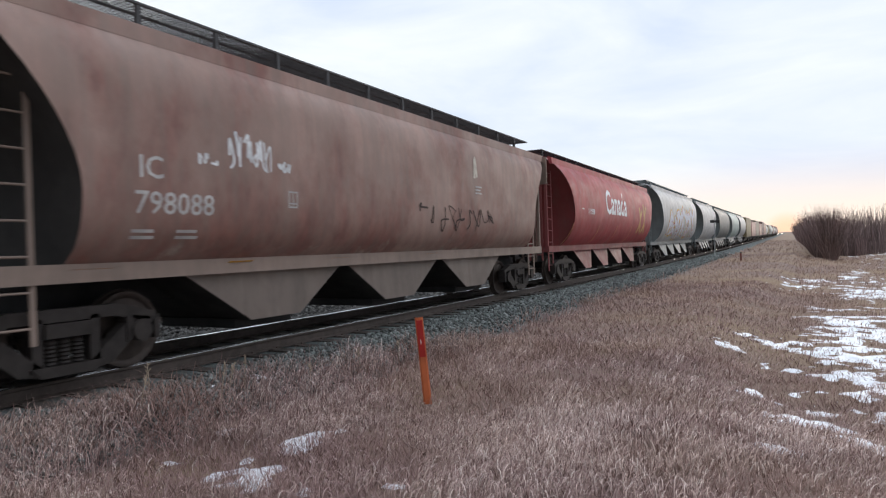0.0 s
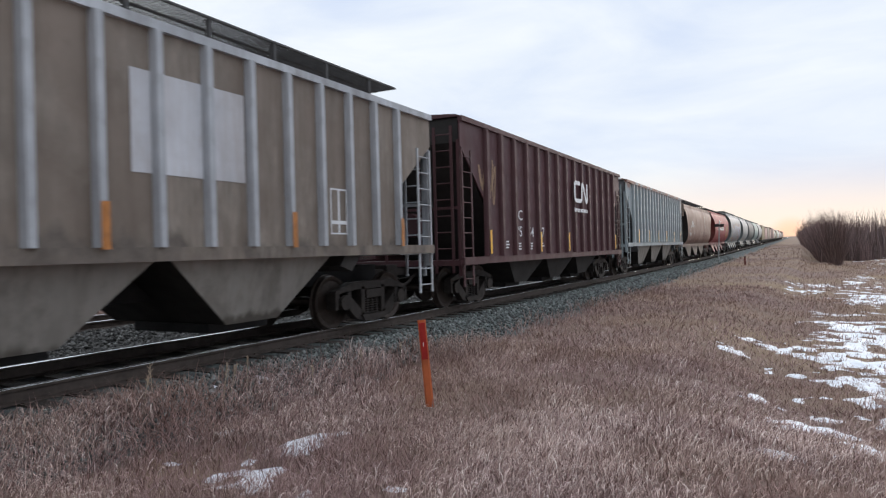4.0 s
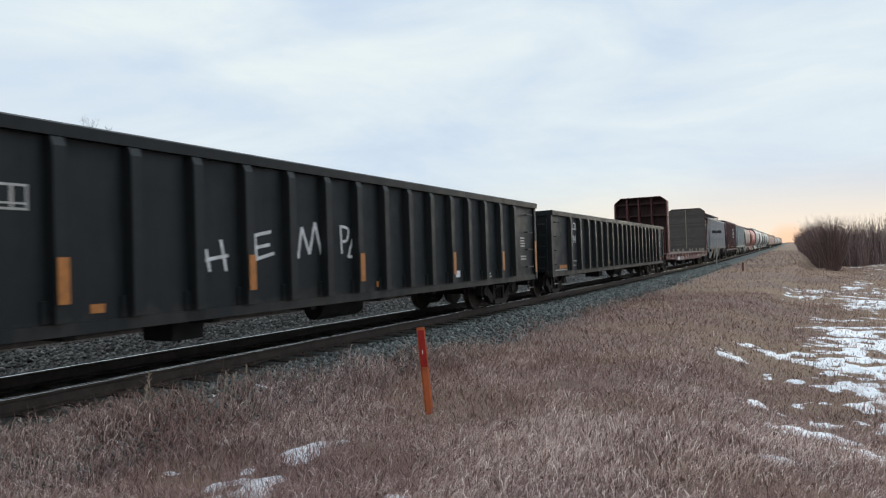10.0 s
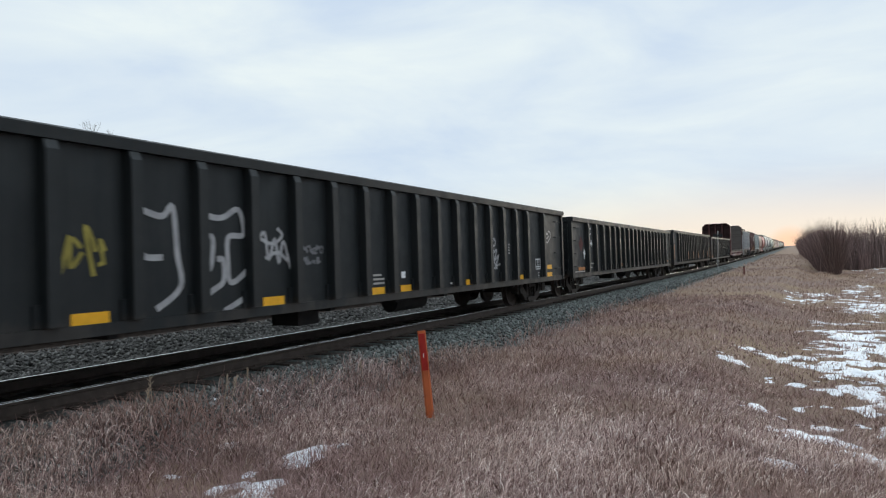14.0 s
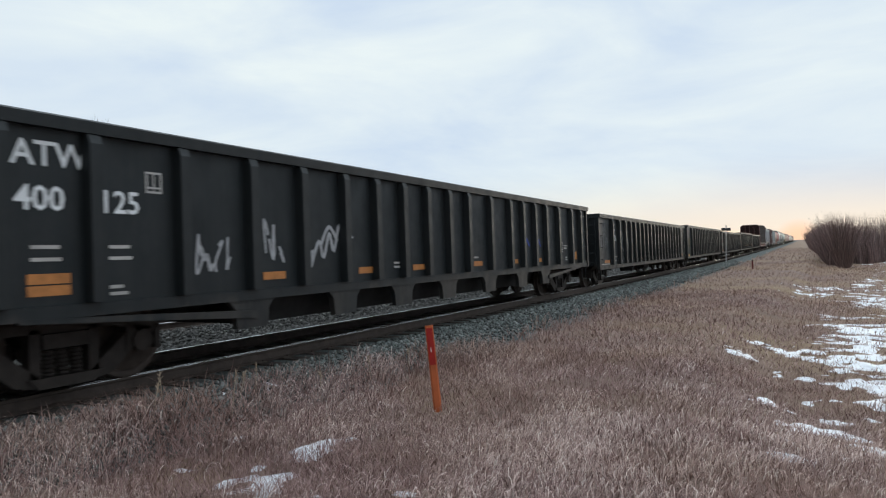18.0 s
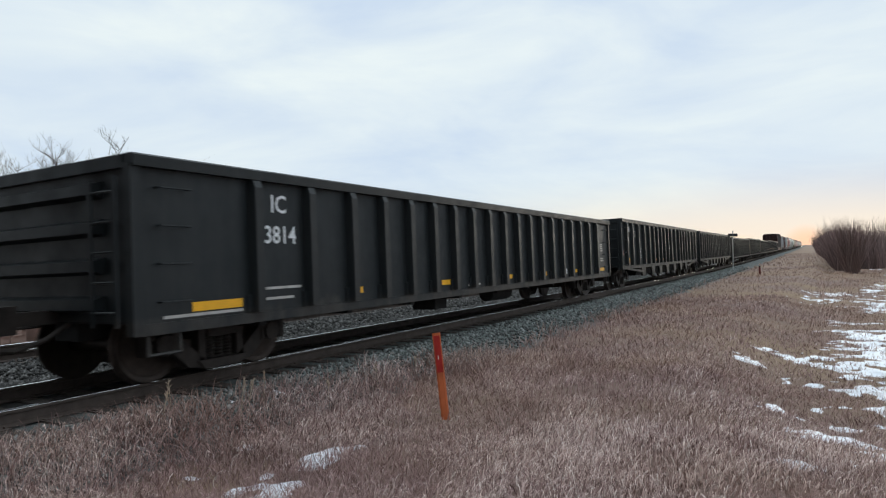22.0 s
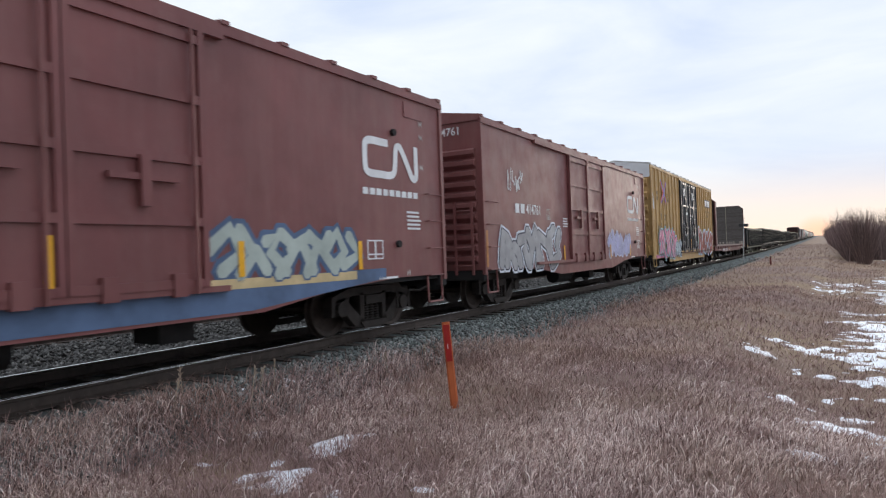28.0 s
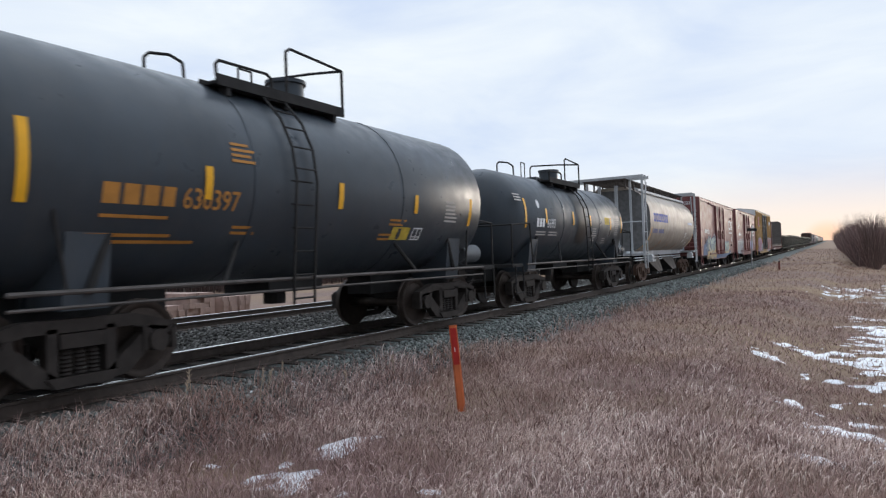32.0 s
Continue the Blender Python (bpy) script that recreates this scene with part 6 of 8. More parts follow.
# ---- box car ----
def build_boxcar(rest, body, length, z_top, door_y, door_w, doormat, ribs=0, label="", roofmat=None, drop=True, trim=None, end_top=None, end_text=""):
    car = new_car("box_car", label, "box car", rest, length, "box cars in the train")
    L, W, zs = length / 2, 1.53, 0.92
    roofmat = roofmat or body
    if drop:
        prof = [(-L, z_top), (L, z_top), (L, zs), (L - 1.6, zs), (L - 3.3, zs - 0.10), (2.6, zs - 0.30), (-2.6, zs - 0.30), (-L + 3.3, zs - 0.10), (-L + 1.6, zs), (-L, zs)]
    else:
        prof = [(-L, z_top), (L, z_top), (L, zs - 0.18), (L - 3.6, zs - 0.18), (L - 3.7, zs - 0.40), (-L + 3.7, zs - 0.40), (-L + 3.6, zs - 0.18), (-L, zs - 0.18)]
    for s in (-1, 1):
        part("side_wall", Geo().prism(prof, "x", s * W - 0.02, s * W + 0.01), body, car)
    rf = Geo().prism([(-W - 0.03, z_top - 0.02), (W + 0.03, z_top - 0.02), (W + 0.03, z_top + 0.03), (0.0, z_top + 0.26), (-W - 0.03, z_top + 0.03)], "y", -L, L)
    part("roof", rf, roofmat, car)
    nr = int(length / 1.05)
    ribg = Geo().prism([(-W - 0.05, z_top + 0.02), (W + 0.05, z_top + 0.02), (W + 0.05, z_top + 0.07), (0.0, z_top + 0.31), (-W - 0.05, z_top + 0.07)], "y", -0.06, 0.06).mesh("roof_rib", roofmat)
    for i in range(nr + 1):
        part("roof_rib", ribg, None, car, m=pose(0, -L + 0.08 + i * (length - 0.16) / nr, 0))
    if ribs:
        pm = Geo().prism([(-0.055, 0.0), (-0.04, 0.05), (0.04, 0.05), (0.055, 0.0)], "z", zs + 0.02, z_top - 0.12).mesh("side_post", body)
        for i in range(ribs + 1):
            y = -L + 0.12 + i * (length - 0.24) / ribs
            if abs(y - door_y) > door_w / 2 + 0.05:
                for s in (-1, 1):
                    part("side_post", pm, None, car, m=Matrix.Translation((s * (W + 0.010), y, 0)) @ Matrix.Rotation(-s * math.pi / 2, 4, "Z"))
    for s in (-1, 1):
        part("top_chord", Geo().box(s * W - 0.01, s * W + 0.05, -L, L, z_top - 0.12, z_top - 0.02), body, car)
        for q in (-1, 1):
            part("corner_post", Geo().box(s * W - 0.03, s * W + 0.045, q * (L - 0.05) - 0.05, q * (L - 0.05) + 0.05, zs - 0.1, z_top - 0.13), body, car)
    # corrugated ends
    for s in (-1, 1):
        e = part("end_wall", Geo().box(-W, W, s * (L - 0.04) - 0.03, s * (L - 0.04) + 0.03, zs, z_top), body, car)
        part("gable", Geo().prism([(-W, z_top - 0.55 if end_top else z_top - 0.06), (W, z_top - 0.55 if end_top else z_top - 0.06), (W, z_top), (0, z_top + 0.24), (-W, z_top)], "y", s * (L - 0.0) - 0.025, s * (L - 0.0) + 0.022), end_top or body, e)
        nc = 6 if end_top else 11
        ch = 0.21 if end_top else 0.11
        for k in range(nc):
            z = zs + 0.25 + k * (z_top - zs - 1.0) / (nc - 1)
            part("end_corrugation", Geo().prism([(s * (L - 0.01), z - ch), (s * (L + 0.085), z - ch * 0.35), (s * (L + 0.085), z + ch * 0.4), (s * (L - 0.01), z + ch * 0.85)], "x", -W + 0.12, W - 0.12), body, e)
        lg = Geo()
        rungs(lg, W + 0.01, s * (L - 0.42), zs - 0.0, zs + 1.5, 0.5, 4, 0.09)
        ladder(lg, W - 0.4, s * (L + 0.12), zs - 0.1, zs + 1.5, 0.42, "x", 4)
        lg.pipe([(W, s * (L - 0.15), zs), (W + 0.02, s * (L - 0.15), 0.42), (W + 0.02, s * (L - 0.65), 0.42), (W, s * (L - 0.65), zs)], 0.02, 6)
        part("grab_iron", lg, body, car)
        part("end_sill", Geo().box(-W, W, s * (L - 0.1) - 0.1, s * (L - 0.1) + 0.14, zs - 0.22, zs - 0.02), UNDER, car)
        add_coupler(car, s * (L + 0.0), s, 0.7)
        add_truck(car, s * (L - (1.75 if drop else 2.25)))
    if end_text:
        g = text_flat(end_text, 0.35, z_top - 0.33, 0.17, 1.0, 0.012)
        h = Geo()
        h.f, h.v = g.f, [(px, -L - 0.03, pz) for px, pz in g.v]
        part("lettering", h, WHITE, car)
    part("underframe", Geo().box(-W + 0.05, W - 0.05, -L + 0.1, L - 0.1, zs - 0.08, zs + 0.02).box(-0.25, 0.25, -L + 0.1, L - 0.1, 0.5, zs - 0.08), UNDER, car)
    part("brake_reservoir", Geo().cyl((0.8, -1.4, 0.5), (0.8, -0.2, 0.5), 0.2, 14), UNDER, car, smooth=40)
    part("brake_valve", Geo().box(0.55, 1.05, 1.4, 1.9, 0.34, 0.62), UNDER, car)
    # doors: two leaves with frames and lock bars
    for s in (-1, 1):
        dx = s * (W + 0.05)
        for k in (0, 1):
            a = door_y - door_w / 2 + k * door_w / 2
            b = a + door_w / 2 - 0.02
            d = part("door", Geo().box(dx - 0.03, dx + 0.015, a, b, zs + 0.1, z_top - 0.2), doormat, car)
            for zz in [zs + 0.14 + i * (z_top - zs - 0.46) / (3 if trim else 4) for i in range(4 if trim else 5)]:
                part("door_rib", Geo().box(dx + s * 0.012 - 0.012, dx + s * 0.04 + 0.012, a, b, zz - 0.05, zz + 0.05), trim or doormat, d)
            for yy in (a + 0.05, (a + b) / 2, b - 0.05) if trim else (a + 0.04, b - 0.04):
                part("door_stile", Geo().box(dx + s * 0.012 - 0.012, dx + s * 0.046 + 0.012, yy - 0.04, yy + 0.04, zs + 0.1, z_top - 0.2), trim or doormat, d)
            for yy in (a + 0.32, b - 0.32) if trim else (b - 0.2,):
                part("lock_rod", Geo().cyl((dx + s * 0.085, yy, zs + 0.02), (dx + s * 0.085, yy, z_top - 0.22), 0.02, 8), trim or doormat, d)
            mid = (a + b) / 2
            if trim:
                # label boards, hasps and small bars between the ribs
                part("label_board", Geo().box(dx + s * 0.018 - 0.008, dx + s * 0.018 + 0.008, mid - 0.3, mid + 0.02, zs + 0.95, zs + 1.62), MATS["dull_black_board"] if "dull_black_board" in MATS else plain("dull_black_board", (0.012, 0.012, 0.013), 0.6), d)
                part("hasp", Geo().box(dx + s * 0.03 - 0.02, dx + s * 0.03 + 0.02, mid + 0.28, mid + 0.75, zs + 0.62, zs + 0.68).box(dx + s * 0.03 - 0.02, dx + s * 0.03 + 0.03, a + 0.25, a + 0.95, zs + 0.5, zs + 0.56), trim, d)
                part("rusty_plate", Geo().box(dx + s * 0.018 - 0.006, dx + s * 0.018 + 0.006, a + 0.3, a + 0.95, zs + 0.62, zs + 0.98), plain("rust_stained_black", (0.05, 0.034, 0.03), 0.75, 0, 0.4, 5), d)
            part("lock_handle", Geo().box(dx + s * 0.06 - 0.02, dx + s * 0.06 + 0.03, mid - 0.42, mid + 0.42, zs + 1.28, zs + 1.35).box(dx + s * 0.06 - 0.02, dx + s * 0.06 + 0.05, mid - 0.06, mid + 0.06, zs + 1.0, zs + 1.55), trim or doormat, d)
            for q in (0.25, 0.75):
                part("roller_bracket", Geo().box(dx + s * 0.03 - 0.04, dx + s * 0.03 + 0.05, a + (b - a) * q - 0.09, a + (b - a) * q + 0.09, zs + 0.0, zs + 0.26), trim or doormat, d)
        part("door_rail", Geo().box(s * W, s * (W + 0.1), door_y - door_w / 2 - (2.6 if not ribs else 0.3), door_y + door_w / 2 + 0.3, z_top - 0.2, z_top - 0.1), body, car)
        rail = Geo().box(s * W, s * (W + 0.09), door_y - door_w / 2 - (2.6 if not ribs else 0.3), door_y + door_w / 2 + 0.3, zs + 0.02, zs + 0.09)
        part("door_rail", rail, body, car)
        if ribs:
            part("door_track", Geo().box(s * W, s * (W + 0.12), door_y - door_w / 2 - 0.4, L - 0.7, zs - 0.03, zs + 0.015), plain("rusty_door_track", (0.10, 0.055, 0.04), 0.8, 0.1, 0.4, 4), car)
    return car, flat_side(W + 0.012)


# ---- tank car ----
def build_tank(rest, mat, length, r, zc, tank_len, label="", ladder_y=0.0, spilt=True):
    car = new_car("tank_car", label, "tank car", rest, length, "tank cars in the train")
    L, n = length / 2, 36
    T = tank_len / 2
    rings = []
    prof = [(-T - 0.02, 0.02), (-T, 0.22), (-T + 0.06, 0.5), (-T + 0.18, 0.76), (-T + 0.36, 0.92), (-T + 0.58, 1.0)]
    prof = prof + [(-T * 0.33, 1.0), (-T * 0.33 + 0.001, 1.006), (-T * 0.33 + 0.09, 1.006), (-T * 0.33 + 0.091, 1.0), (T * 0.33, 1.0), (T * 0.33 + 0.001, 1.006), (T * 0.33 + 0.09, 1.006), (T * 0.33 + 0.091, 1.0)] + [(-y, k) for y, k in reversed(prof)]
    for y, k in prof:
        rings.append([(r * k * math.cos(2 * math.pi * i / n), y, zc + r * k * math.sin(2 * math.pi * i / n)) for i in range(n)])
    part("tank_shell", Geo().loft(rings), mat, car, smooth=30)
    base = zc - r
    for s in (-1, 1):
        y = s * (L - 1.6)
        part("saddle", Geo().prism([(-1.15, base - 0.12), (1.15, base - 0.12), (1.25, zc - 0.45 * r), (1.1, zc - 0.6 * r), (-1.1, zc - 0.6 * r), (-1.25, zc - 0.45 * r)], "y", y - 0.25, y + 0.25), mat, car)
        part("stub_sill", Geo().box(-0.28, 0.28, y - s * 1.6, s * (L - 0.02), 0.66, base + 0.12) if s > 0 else Geo().box(-0.28, 0.28, -(L - 0.02), y + 1.6, 0.66, base + 0.12), UNDER, car)
        part("end_platform", Geo().box(-1.35, 1.35, s * (L - 0.3) - 0.3, s * (L - 0.3) + 0.3, 1.02, 1.10), UNDER, car)
        for q in (-1, 1):
            part("handrail", Geo().pipe([(q * 1.33, s * (L - 0.04), 1.05), (q * 1.33, s * (L - 0.04), 2.05), (q * 1.33, s * (L - 1.15), 2.12), (q * 1.33, s * (L - 1.3), 1.1)], 0.022, 6), UNDER, car)
            part("step", Geo().pipe([(q * 1.38, s * (L - 0.1), 1.05), (q * 1.38, s * (L - 0.1), 0.4), (q * 1.38, s * (L - 0.55), 0.4), (q * 1.38, s * (L - 0.55), 1.05)], 0.02, 6), UNDER, car)
            part("tank_brace", Geo().cyl((q * 1.2, s * (L - 1.6), 1.05), (q * 1.2, s * (L - 1.9), zc - 0.4 * r), 0.05, 6), UNDER, car)
        part("handrail", Geo().cyl((-1.33, s * (L - 0.04), 2.05), (1.33, s * (L - 0.04), 2.05), 0.022, 6), UNDER, car)
        add_coupler(car, s * (L - 0.02), s, 0.66)
        add_truck(car, s * (L - 1.6))
    part("running_pipe", Geo().pipe([(1.42, -L + 0.7, 1.08), (1.42, L - 0.7, 1.08)], 0.028, 8).pipe([(-1.42, -L + 0.7, 1.08), (-1.42, L - 0.7, 1.08)], 0.028, 8).pipe([(1.42, -L + 0.7, 0.93), (1.42, L - 0.7, 0.93)], 0.018, 8), plain("dull_dark_pipe", (0.09, 0.08, 0.075), 0.6, 0.3, 0.3, 4), car)
    part("brake_reservoir", Geo().cyl((0.95, L - 0.95, 1.38), (0.95, L - 0.25, 1.38), 0.2, 16), plain("grey_reservoir", (0.12, 0.13, 0.14), 0.5, 0.2, 0.2, 4), car, smooth=40)
    # top fittings
    zt = zc + r
    part("manway", Geo().cyl((0.1, 0.3, zt - 0.1), (0.1, 0.3, zt + 0.36), 0.3, 20).cyl((0.1, 0.3, zt + 0.36), (0.1, 0.3, zt + 0.42), 0.34, 20), mat, car, smooth=40)
    part("valve_housing", Geo().cyl((0, 1.15, zt - 0.1), (0, 1.15, zt + 0.2), 0.1, 12).box(-0.2, 0.2, -1.0, -0.7, zt - 0.1, zt + 0.1), mat, car)
    zp = zc + r * 0.88
    part("top_platform", Geo().box(0.62, 1.0, -1.9, 0.72, zp - 0.02, zp + 0.02).box(0.97, 1.0, -1.9, 0.72, zp - 0.05, zp + 0.1).box(0.62, 0.65, -1.9, 0.72, zp - 0.05, zp + 0.08), UNDER, car)
    for y in (-1.7, -0.6, 0.5):
        part("platform_bracket", Geo().box(0.5, 0.98, y - 0.03, y + 0.03, zp - 0.16, zp - 0.02), UNDER, car)
    part("safety_rail", Geo().pipe([(0.98, -1.9, zp), (0.98, -1.92, zp + 0.22), (0.98, -1.86, zp + 0.28), (0.98, -1.0, zp + 0.29), (0.98, -0.92, zp + 0.24), (0.98, -0.9, zp)], 0.022, 8), UNDER, car)
    part("safety_rail", Geo().pipe([(0.98, 0.7, zp), (0.98, 0.7, zp + 0.72), (0.3, 0.66, zp + 0.78), (-0.6, 0.6, zp + 0.82), (-0.66, 0.6, zp + 0.74), (-0.66, 0.6, zt - 0.1)], 0.024, 8), UNDER, car)
    part("safety_rail", Geo().pipe([(0.98, 0.7, zp + 0.72), (0.98, -0.5, zp + 0.78), (0.98, -0.6, zp + 0.72), (0.98, -0.6, zp)], 0.022, 8), UNDER, car)
    part("safety_rail", Geo().pipe([(-0.75, -1.75, zt - 0.2), (-0.75, -1.75, zt + 0.5), (-0.7, -1.7, zt + 0.57), (-0.5, -1.5, zt + 0.55), (-0.4, -1.35, zt + 0.45), (-0.4, -1.3, zt - 0.1)], 0.024, 8), UNDER, car)
    part("safety_rail", Geo().pipe([(-0.75, 0.05, zt - 0.2), (-0.75, 0.05, zt + 0.75), (-0.75, 0.35, zt + 0.75), (-0.75, 0.35, zt - 0.2)], 0.018, 8), UNDER, car)
    for q in (-1, 1):
        pts = [(1.44, ladder_y + q * 0.21, 0.72), (1.46, ladder_y + q * 0.21, 1.1), (r + 0.10, ladder_y + q * 0.21, zc)]
        pts += [((r + 0.10) * math.cos(a), ladder_y + q * 0.21, zc + (r + 0.10) * math.sin(a)) for a in (0.3, 0.6, 0.9, 1.1)]
        part("ladder_stile", Geo().pipe(pts, 0.02, 6), UNDER, car)
    for z in [0.8 + 0.33 * i for i in range(int((zc - 0.8) / 0.33) + 1)]:
        part("ladder_rung", Geo().cyl((1.46, ladder_y - 0.21, z), (1.46, ladder_y + 0.21, z), 0.014, 6), UNDER, car)
    for a in (0.1, 0.3, 0.5, 0.7, 0.9):
        part("ladder_rung", Geo().cyl(((r + 0.1) * math.cos(a), ladder_y - 0.21, zc + (r + 0.1) * math.sin(a)), ((r + 0.1) * math.cos(a), ladder_y + 0.21, zc + (r + 0.1) * math.sin(a)), 0.014, 6), UNDER, car)
    stain = Geo()
    rows = [[((r + 0.012) * math.cos(a), y0 + sh * (1.3 - a) + 0.03 * math.sin(9 * a + y0 * 7), zc + (r + 0.012) * math.sin(a)) for a in [(-0.55 + 1.95 * k / 40) for k in range(41)]] for y0, sh in ((-0.62, 0.10), (0.0, 0.0), (0.5, -0.08))]
    stain.loft(rows, caps=False, closed=False)
    if spilt:
        part("spill_stain", stain, plain("black_spill", (0.010, 0.011, 0.012), 0.3, 0, 0.3, 3), car, "black spill streak below the manway", 60)
    for q in (-1, 1):
        part("side_brace", Geo().cyl((1.36, q * 2.2, 1.08), (1.12, q * 1.7, zc - 0.5 * r), 0.03, 6), UNDER, car)
    part("bottom_outlet", Geo().cyl((0, 0, base + 0.1), (0, 0, base - 0.35), 0.18, 14).box(-0.5, 0.5, -0.6, 0.6, base - 0.15, base + 0.02), UNDER, car)

    def side(z):
        u = (z - zc) / r
        return r * math.sqrt(max(0.0, 1 - u * u))
    return car, side


# ---- distant cars ahead ----
def build_far_car(rest, length, mat, z_top, label, kind="box car", round_top=False):
    car = new_car("distant_box_car" if kind == "box car" else "distant_hopper_car", label, kind, rest, length, "distant cars at the head of the train")
    L, W, zs = length / 2, 1.5, 1.05
    if round_top:
        sec = [(1.2, zs), (1.5, 1.9), (1.55, 2.7), (1.4, 3.5), (0.9, z_top), (-0.9, z_top), (-1.4, 3.5), (-1.55, 2.7), (-1.5, 1.9), (-1.2, zs)]
    else:
        sec = [(W, zs), (W, z_top), (0.4, z_top + 0.2), (-0.4, z_top + 0.2), (-W, z_top), (-W, zs)]
    part("body", Geo().loft([[(x, -L + 0.1, z) for x, z in sec], [(x, L - 0.1, z) for x, z in sec]]), mat, car)
    part("underframe", Geo().box(-1.2, 1.2, -L, L, 0.8, zs).box(-0.9, 0.9, -L * 0.5, L * 0.5, 0.4, 0.9), UNDER, car)
    for s in (-1, 1):
        part("truck", shared("far truck", lambda: Geo().cyl((-0.8, -0.889, 0.457), (0.8, -0.889, 0.457), 0.457, 14).cyl((-0.8, 0.889, 0.457), (0.8, 0.889, 0.457), 0.457, 14).box(-1.05, 1.05, -1.1, 1.1, 0.3, 0.72).mesh("truck", STEEL)), None, car, m=pose(0, s * (L - 1.9), 0))
        part("ladder", Geo().box(-1.2, 1.2, s * (L - 0.05) - 0.04, s * (L - 0.05) + 0.04, 1.0, z_top - 0.4), mat, car)
        add_coupler(car, s * (L - 0.02), s, 0.6)
    return car


# ---- the train, from its head to its tail ----
def build_train():
    tan_hop = paint("tan_hopper_paint", (0.205, 0.165, 0.135), 0.05, 0.75, 0.45, dirtc=(0.115, 0.088, 0.068), foot=(2.0, 1.4, (0.12, 0.10, 0.085), 0.16), blotch=(0.26, 0.225, 0.19))
    brown = paint("brown_hopper_paint", (0.315, 0.205, 0.168), 0.36, 0.6, 0.4, rustc=(0.17, 0.065, 0.047), dirtc=(0.19, 0.15, 0.125), foot=(2.3, 1.1, (0.29, 0.235, 0.195), 0.10), blotch=(0.185, 0.078, 0.062))
    grey = paint("grey_hopper_paint", (0.335, 0.385, 0.40), 0.24, 0.3, 0.2, rustc=(0.24, 0.10, 0.05), edge=(2.4, 4.2, (0.20, 0.08, 0.052), 0.17))
    maroon = paint("maroon_hopper_paint", (0.085, 0.035, 0.04), 0.02, 0.25, 0.2)
    boxred = paint("box_car_red", (0.195, 0.07, 0.068), 0.04, 0.35, 0.25, 0.42, dirtc=(0.24, 0.13, 0.115))
    flatred = paint("flat_car_red", (0.125, 0.042, 0.043), 0.08, 0.3, 0.3)
    canred = paint("bright_red_paint", (0.36, 0.06, 0.065), 0.03, 0.35, 0.2)
    gon = paint("black_gondola_paint", (0.0095, 0.0125, 0.014), 0.03, 0.32, 0.28, 0.46, dirtc=(0.034, 0.035, 0.035), foot=(1.15, 0.78, (0.03, 0.028, 0.026), 0.14))
    yel = paint("yellow_box_car_paint", (0.47, 0.295, 0.115), 0.02, 0.2, 0.15)
    greyend = plain("dark_grey_slope_sheet", (0.13, 0.13, 0.135), 0.7, 0, 0.3, 2)
    # Shade of the hopper ends is put into this black, not the car's paint.
    endshade = plain("black_shaded_end", (0.035, 0.032, 0.03), 0.8, 0, 0.3, 2)
    whiterib = paint("pale_rib_paint", (0.46, 0.48, 0.51), 0.16, 0.45, 0.4)
    silver = paint("beige_tank_hopper_paint", (0.36, 0.31, 0.26), 0.02, 0.35, 0.3, 0.42)
    tankblk = paint("black_tank_paint", (0.042, 0.052, 0.064), 0.0, 0.25, 0.3, 0.35, dirtc=(0.07, 0.068, 0.065))
    chute = paint("pale_hopper_bay_paint", (0.27, 0.25, 0.225), 0.08, 0.55, 0.6, foot=(0.75, 0.4, (0.07, 0.06, 0.05), 0.2))

    # cars far ahead
    pale = paint("pale_hopper_paint", (0.46, 0.47, 0.47), 0.03, 0.4, 0.3)
    teal = paint("pale_green_hopper_paint", (0.34, 0.43, 0.41), 0.03, 0.3, 0.3)
    dgrey = paint("mid_grey_hopper_paint", (0.16, 0.18, 0.18), 0.05, 0.3, 0.3)
    olive = paint("olive_tan_paint", (0.20, 0.16, 0.09), 0.05, 0.3, 0.3)
    car, side = build_round_hopper(46.3, pale, dgrey, 17.2, 4.45, frame=dgrey, label="pale grey covered hopper with graffiti along its side")
    throwup(car, side, random.Random(3), -5.5, 1.4, 11.0, 1.9, 6, plain("blue_white_spray", (0.55, 0.57, 0.62), 0.6), plain("yellow_spray", (0.6, 0.45, 0.08), 0.6), plain("red_spray", (0.4, 0.06, 0.06), 0.6))
    build_round_hopper(63.6, pale, dgrey, 13.0, 4.4, frame=dgrey, label="white cylindrical covered hopper with dark ends")
    build_round_hopper(79.0, dgrey, dgrey, 14.6, 4.35, label="grey cylindrical covered hopper, weathered")
    build_round_hopper(95.4, teal, dgrey, 14.6, 4.35, frame=dgrey, label="pale green covered hopper with dark ends")
    build_round_hopper(111.6, pale, dgrey, 14.6, 4.35, frame=dgrey, label="off-white covered hopper with dark ends")
    build_far_car(128.5, 15.5, olive, 4.3, "olive-tan box car far along the train")
    rt = random.Random(6)
    cols = [(boxred, "dark red"), (tan_hop, "tan"), (boxred, "dark red"), (maroon, "maroon"), (boxred, "dark red"), (pale, "pale grey"), (olive, "olive"), (dgrey, "grey"), (pale, "pale grey"), (teal, "pale green"), (boxred, "dark red"), (dgrey, "grey"), (pale, "pale grey"), (maroon, "maroon"), (pale, "pale grey"), (olive, "olive"), (boxred, "dark red"), (dgrey, "grey")]
    y = 137.5
    for m, c in cols:
        ln = rt.choice((15.2, 16.4, 17.5))
        hop = m in (pale, teal, dgrey)
        build_far_car(y + ln / 2, ln, m, rt.choice((3.9, 4.3, 4.5)), c + (" covered hopper" if hop else " box car") + " near the head of the train", "hopper car" if hop else "box car", hop)
        y += ln + 1.2

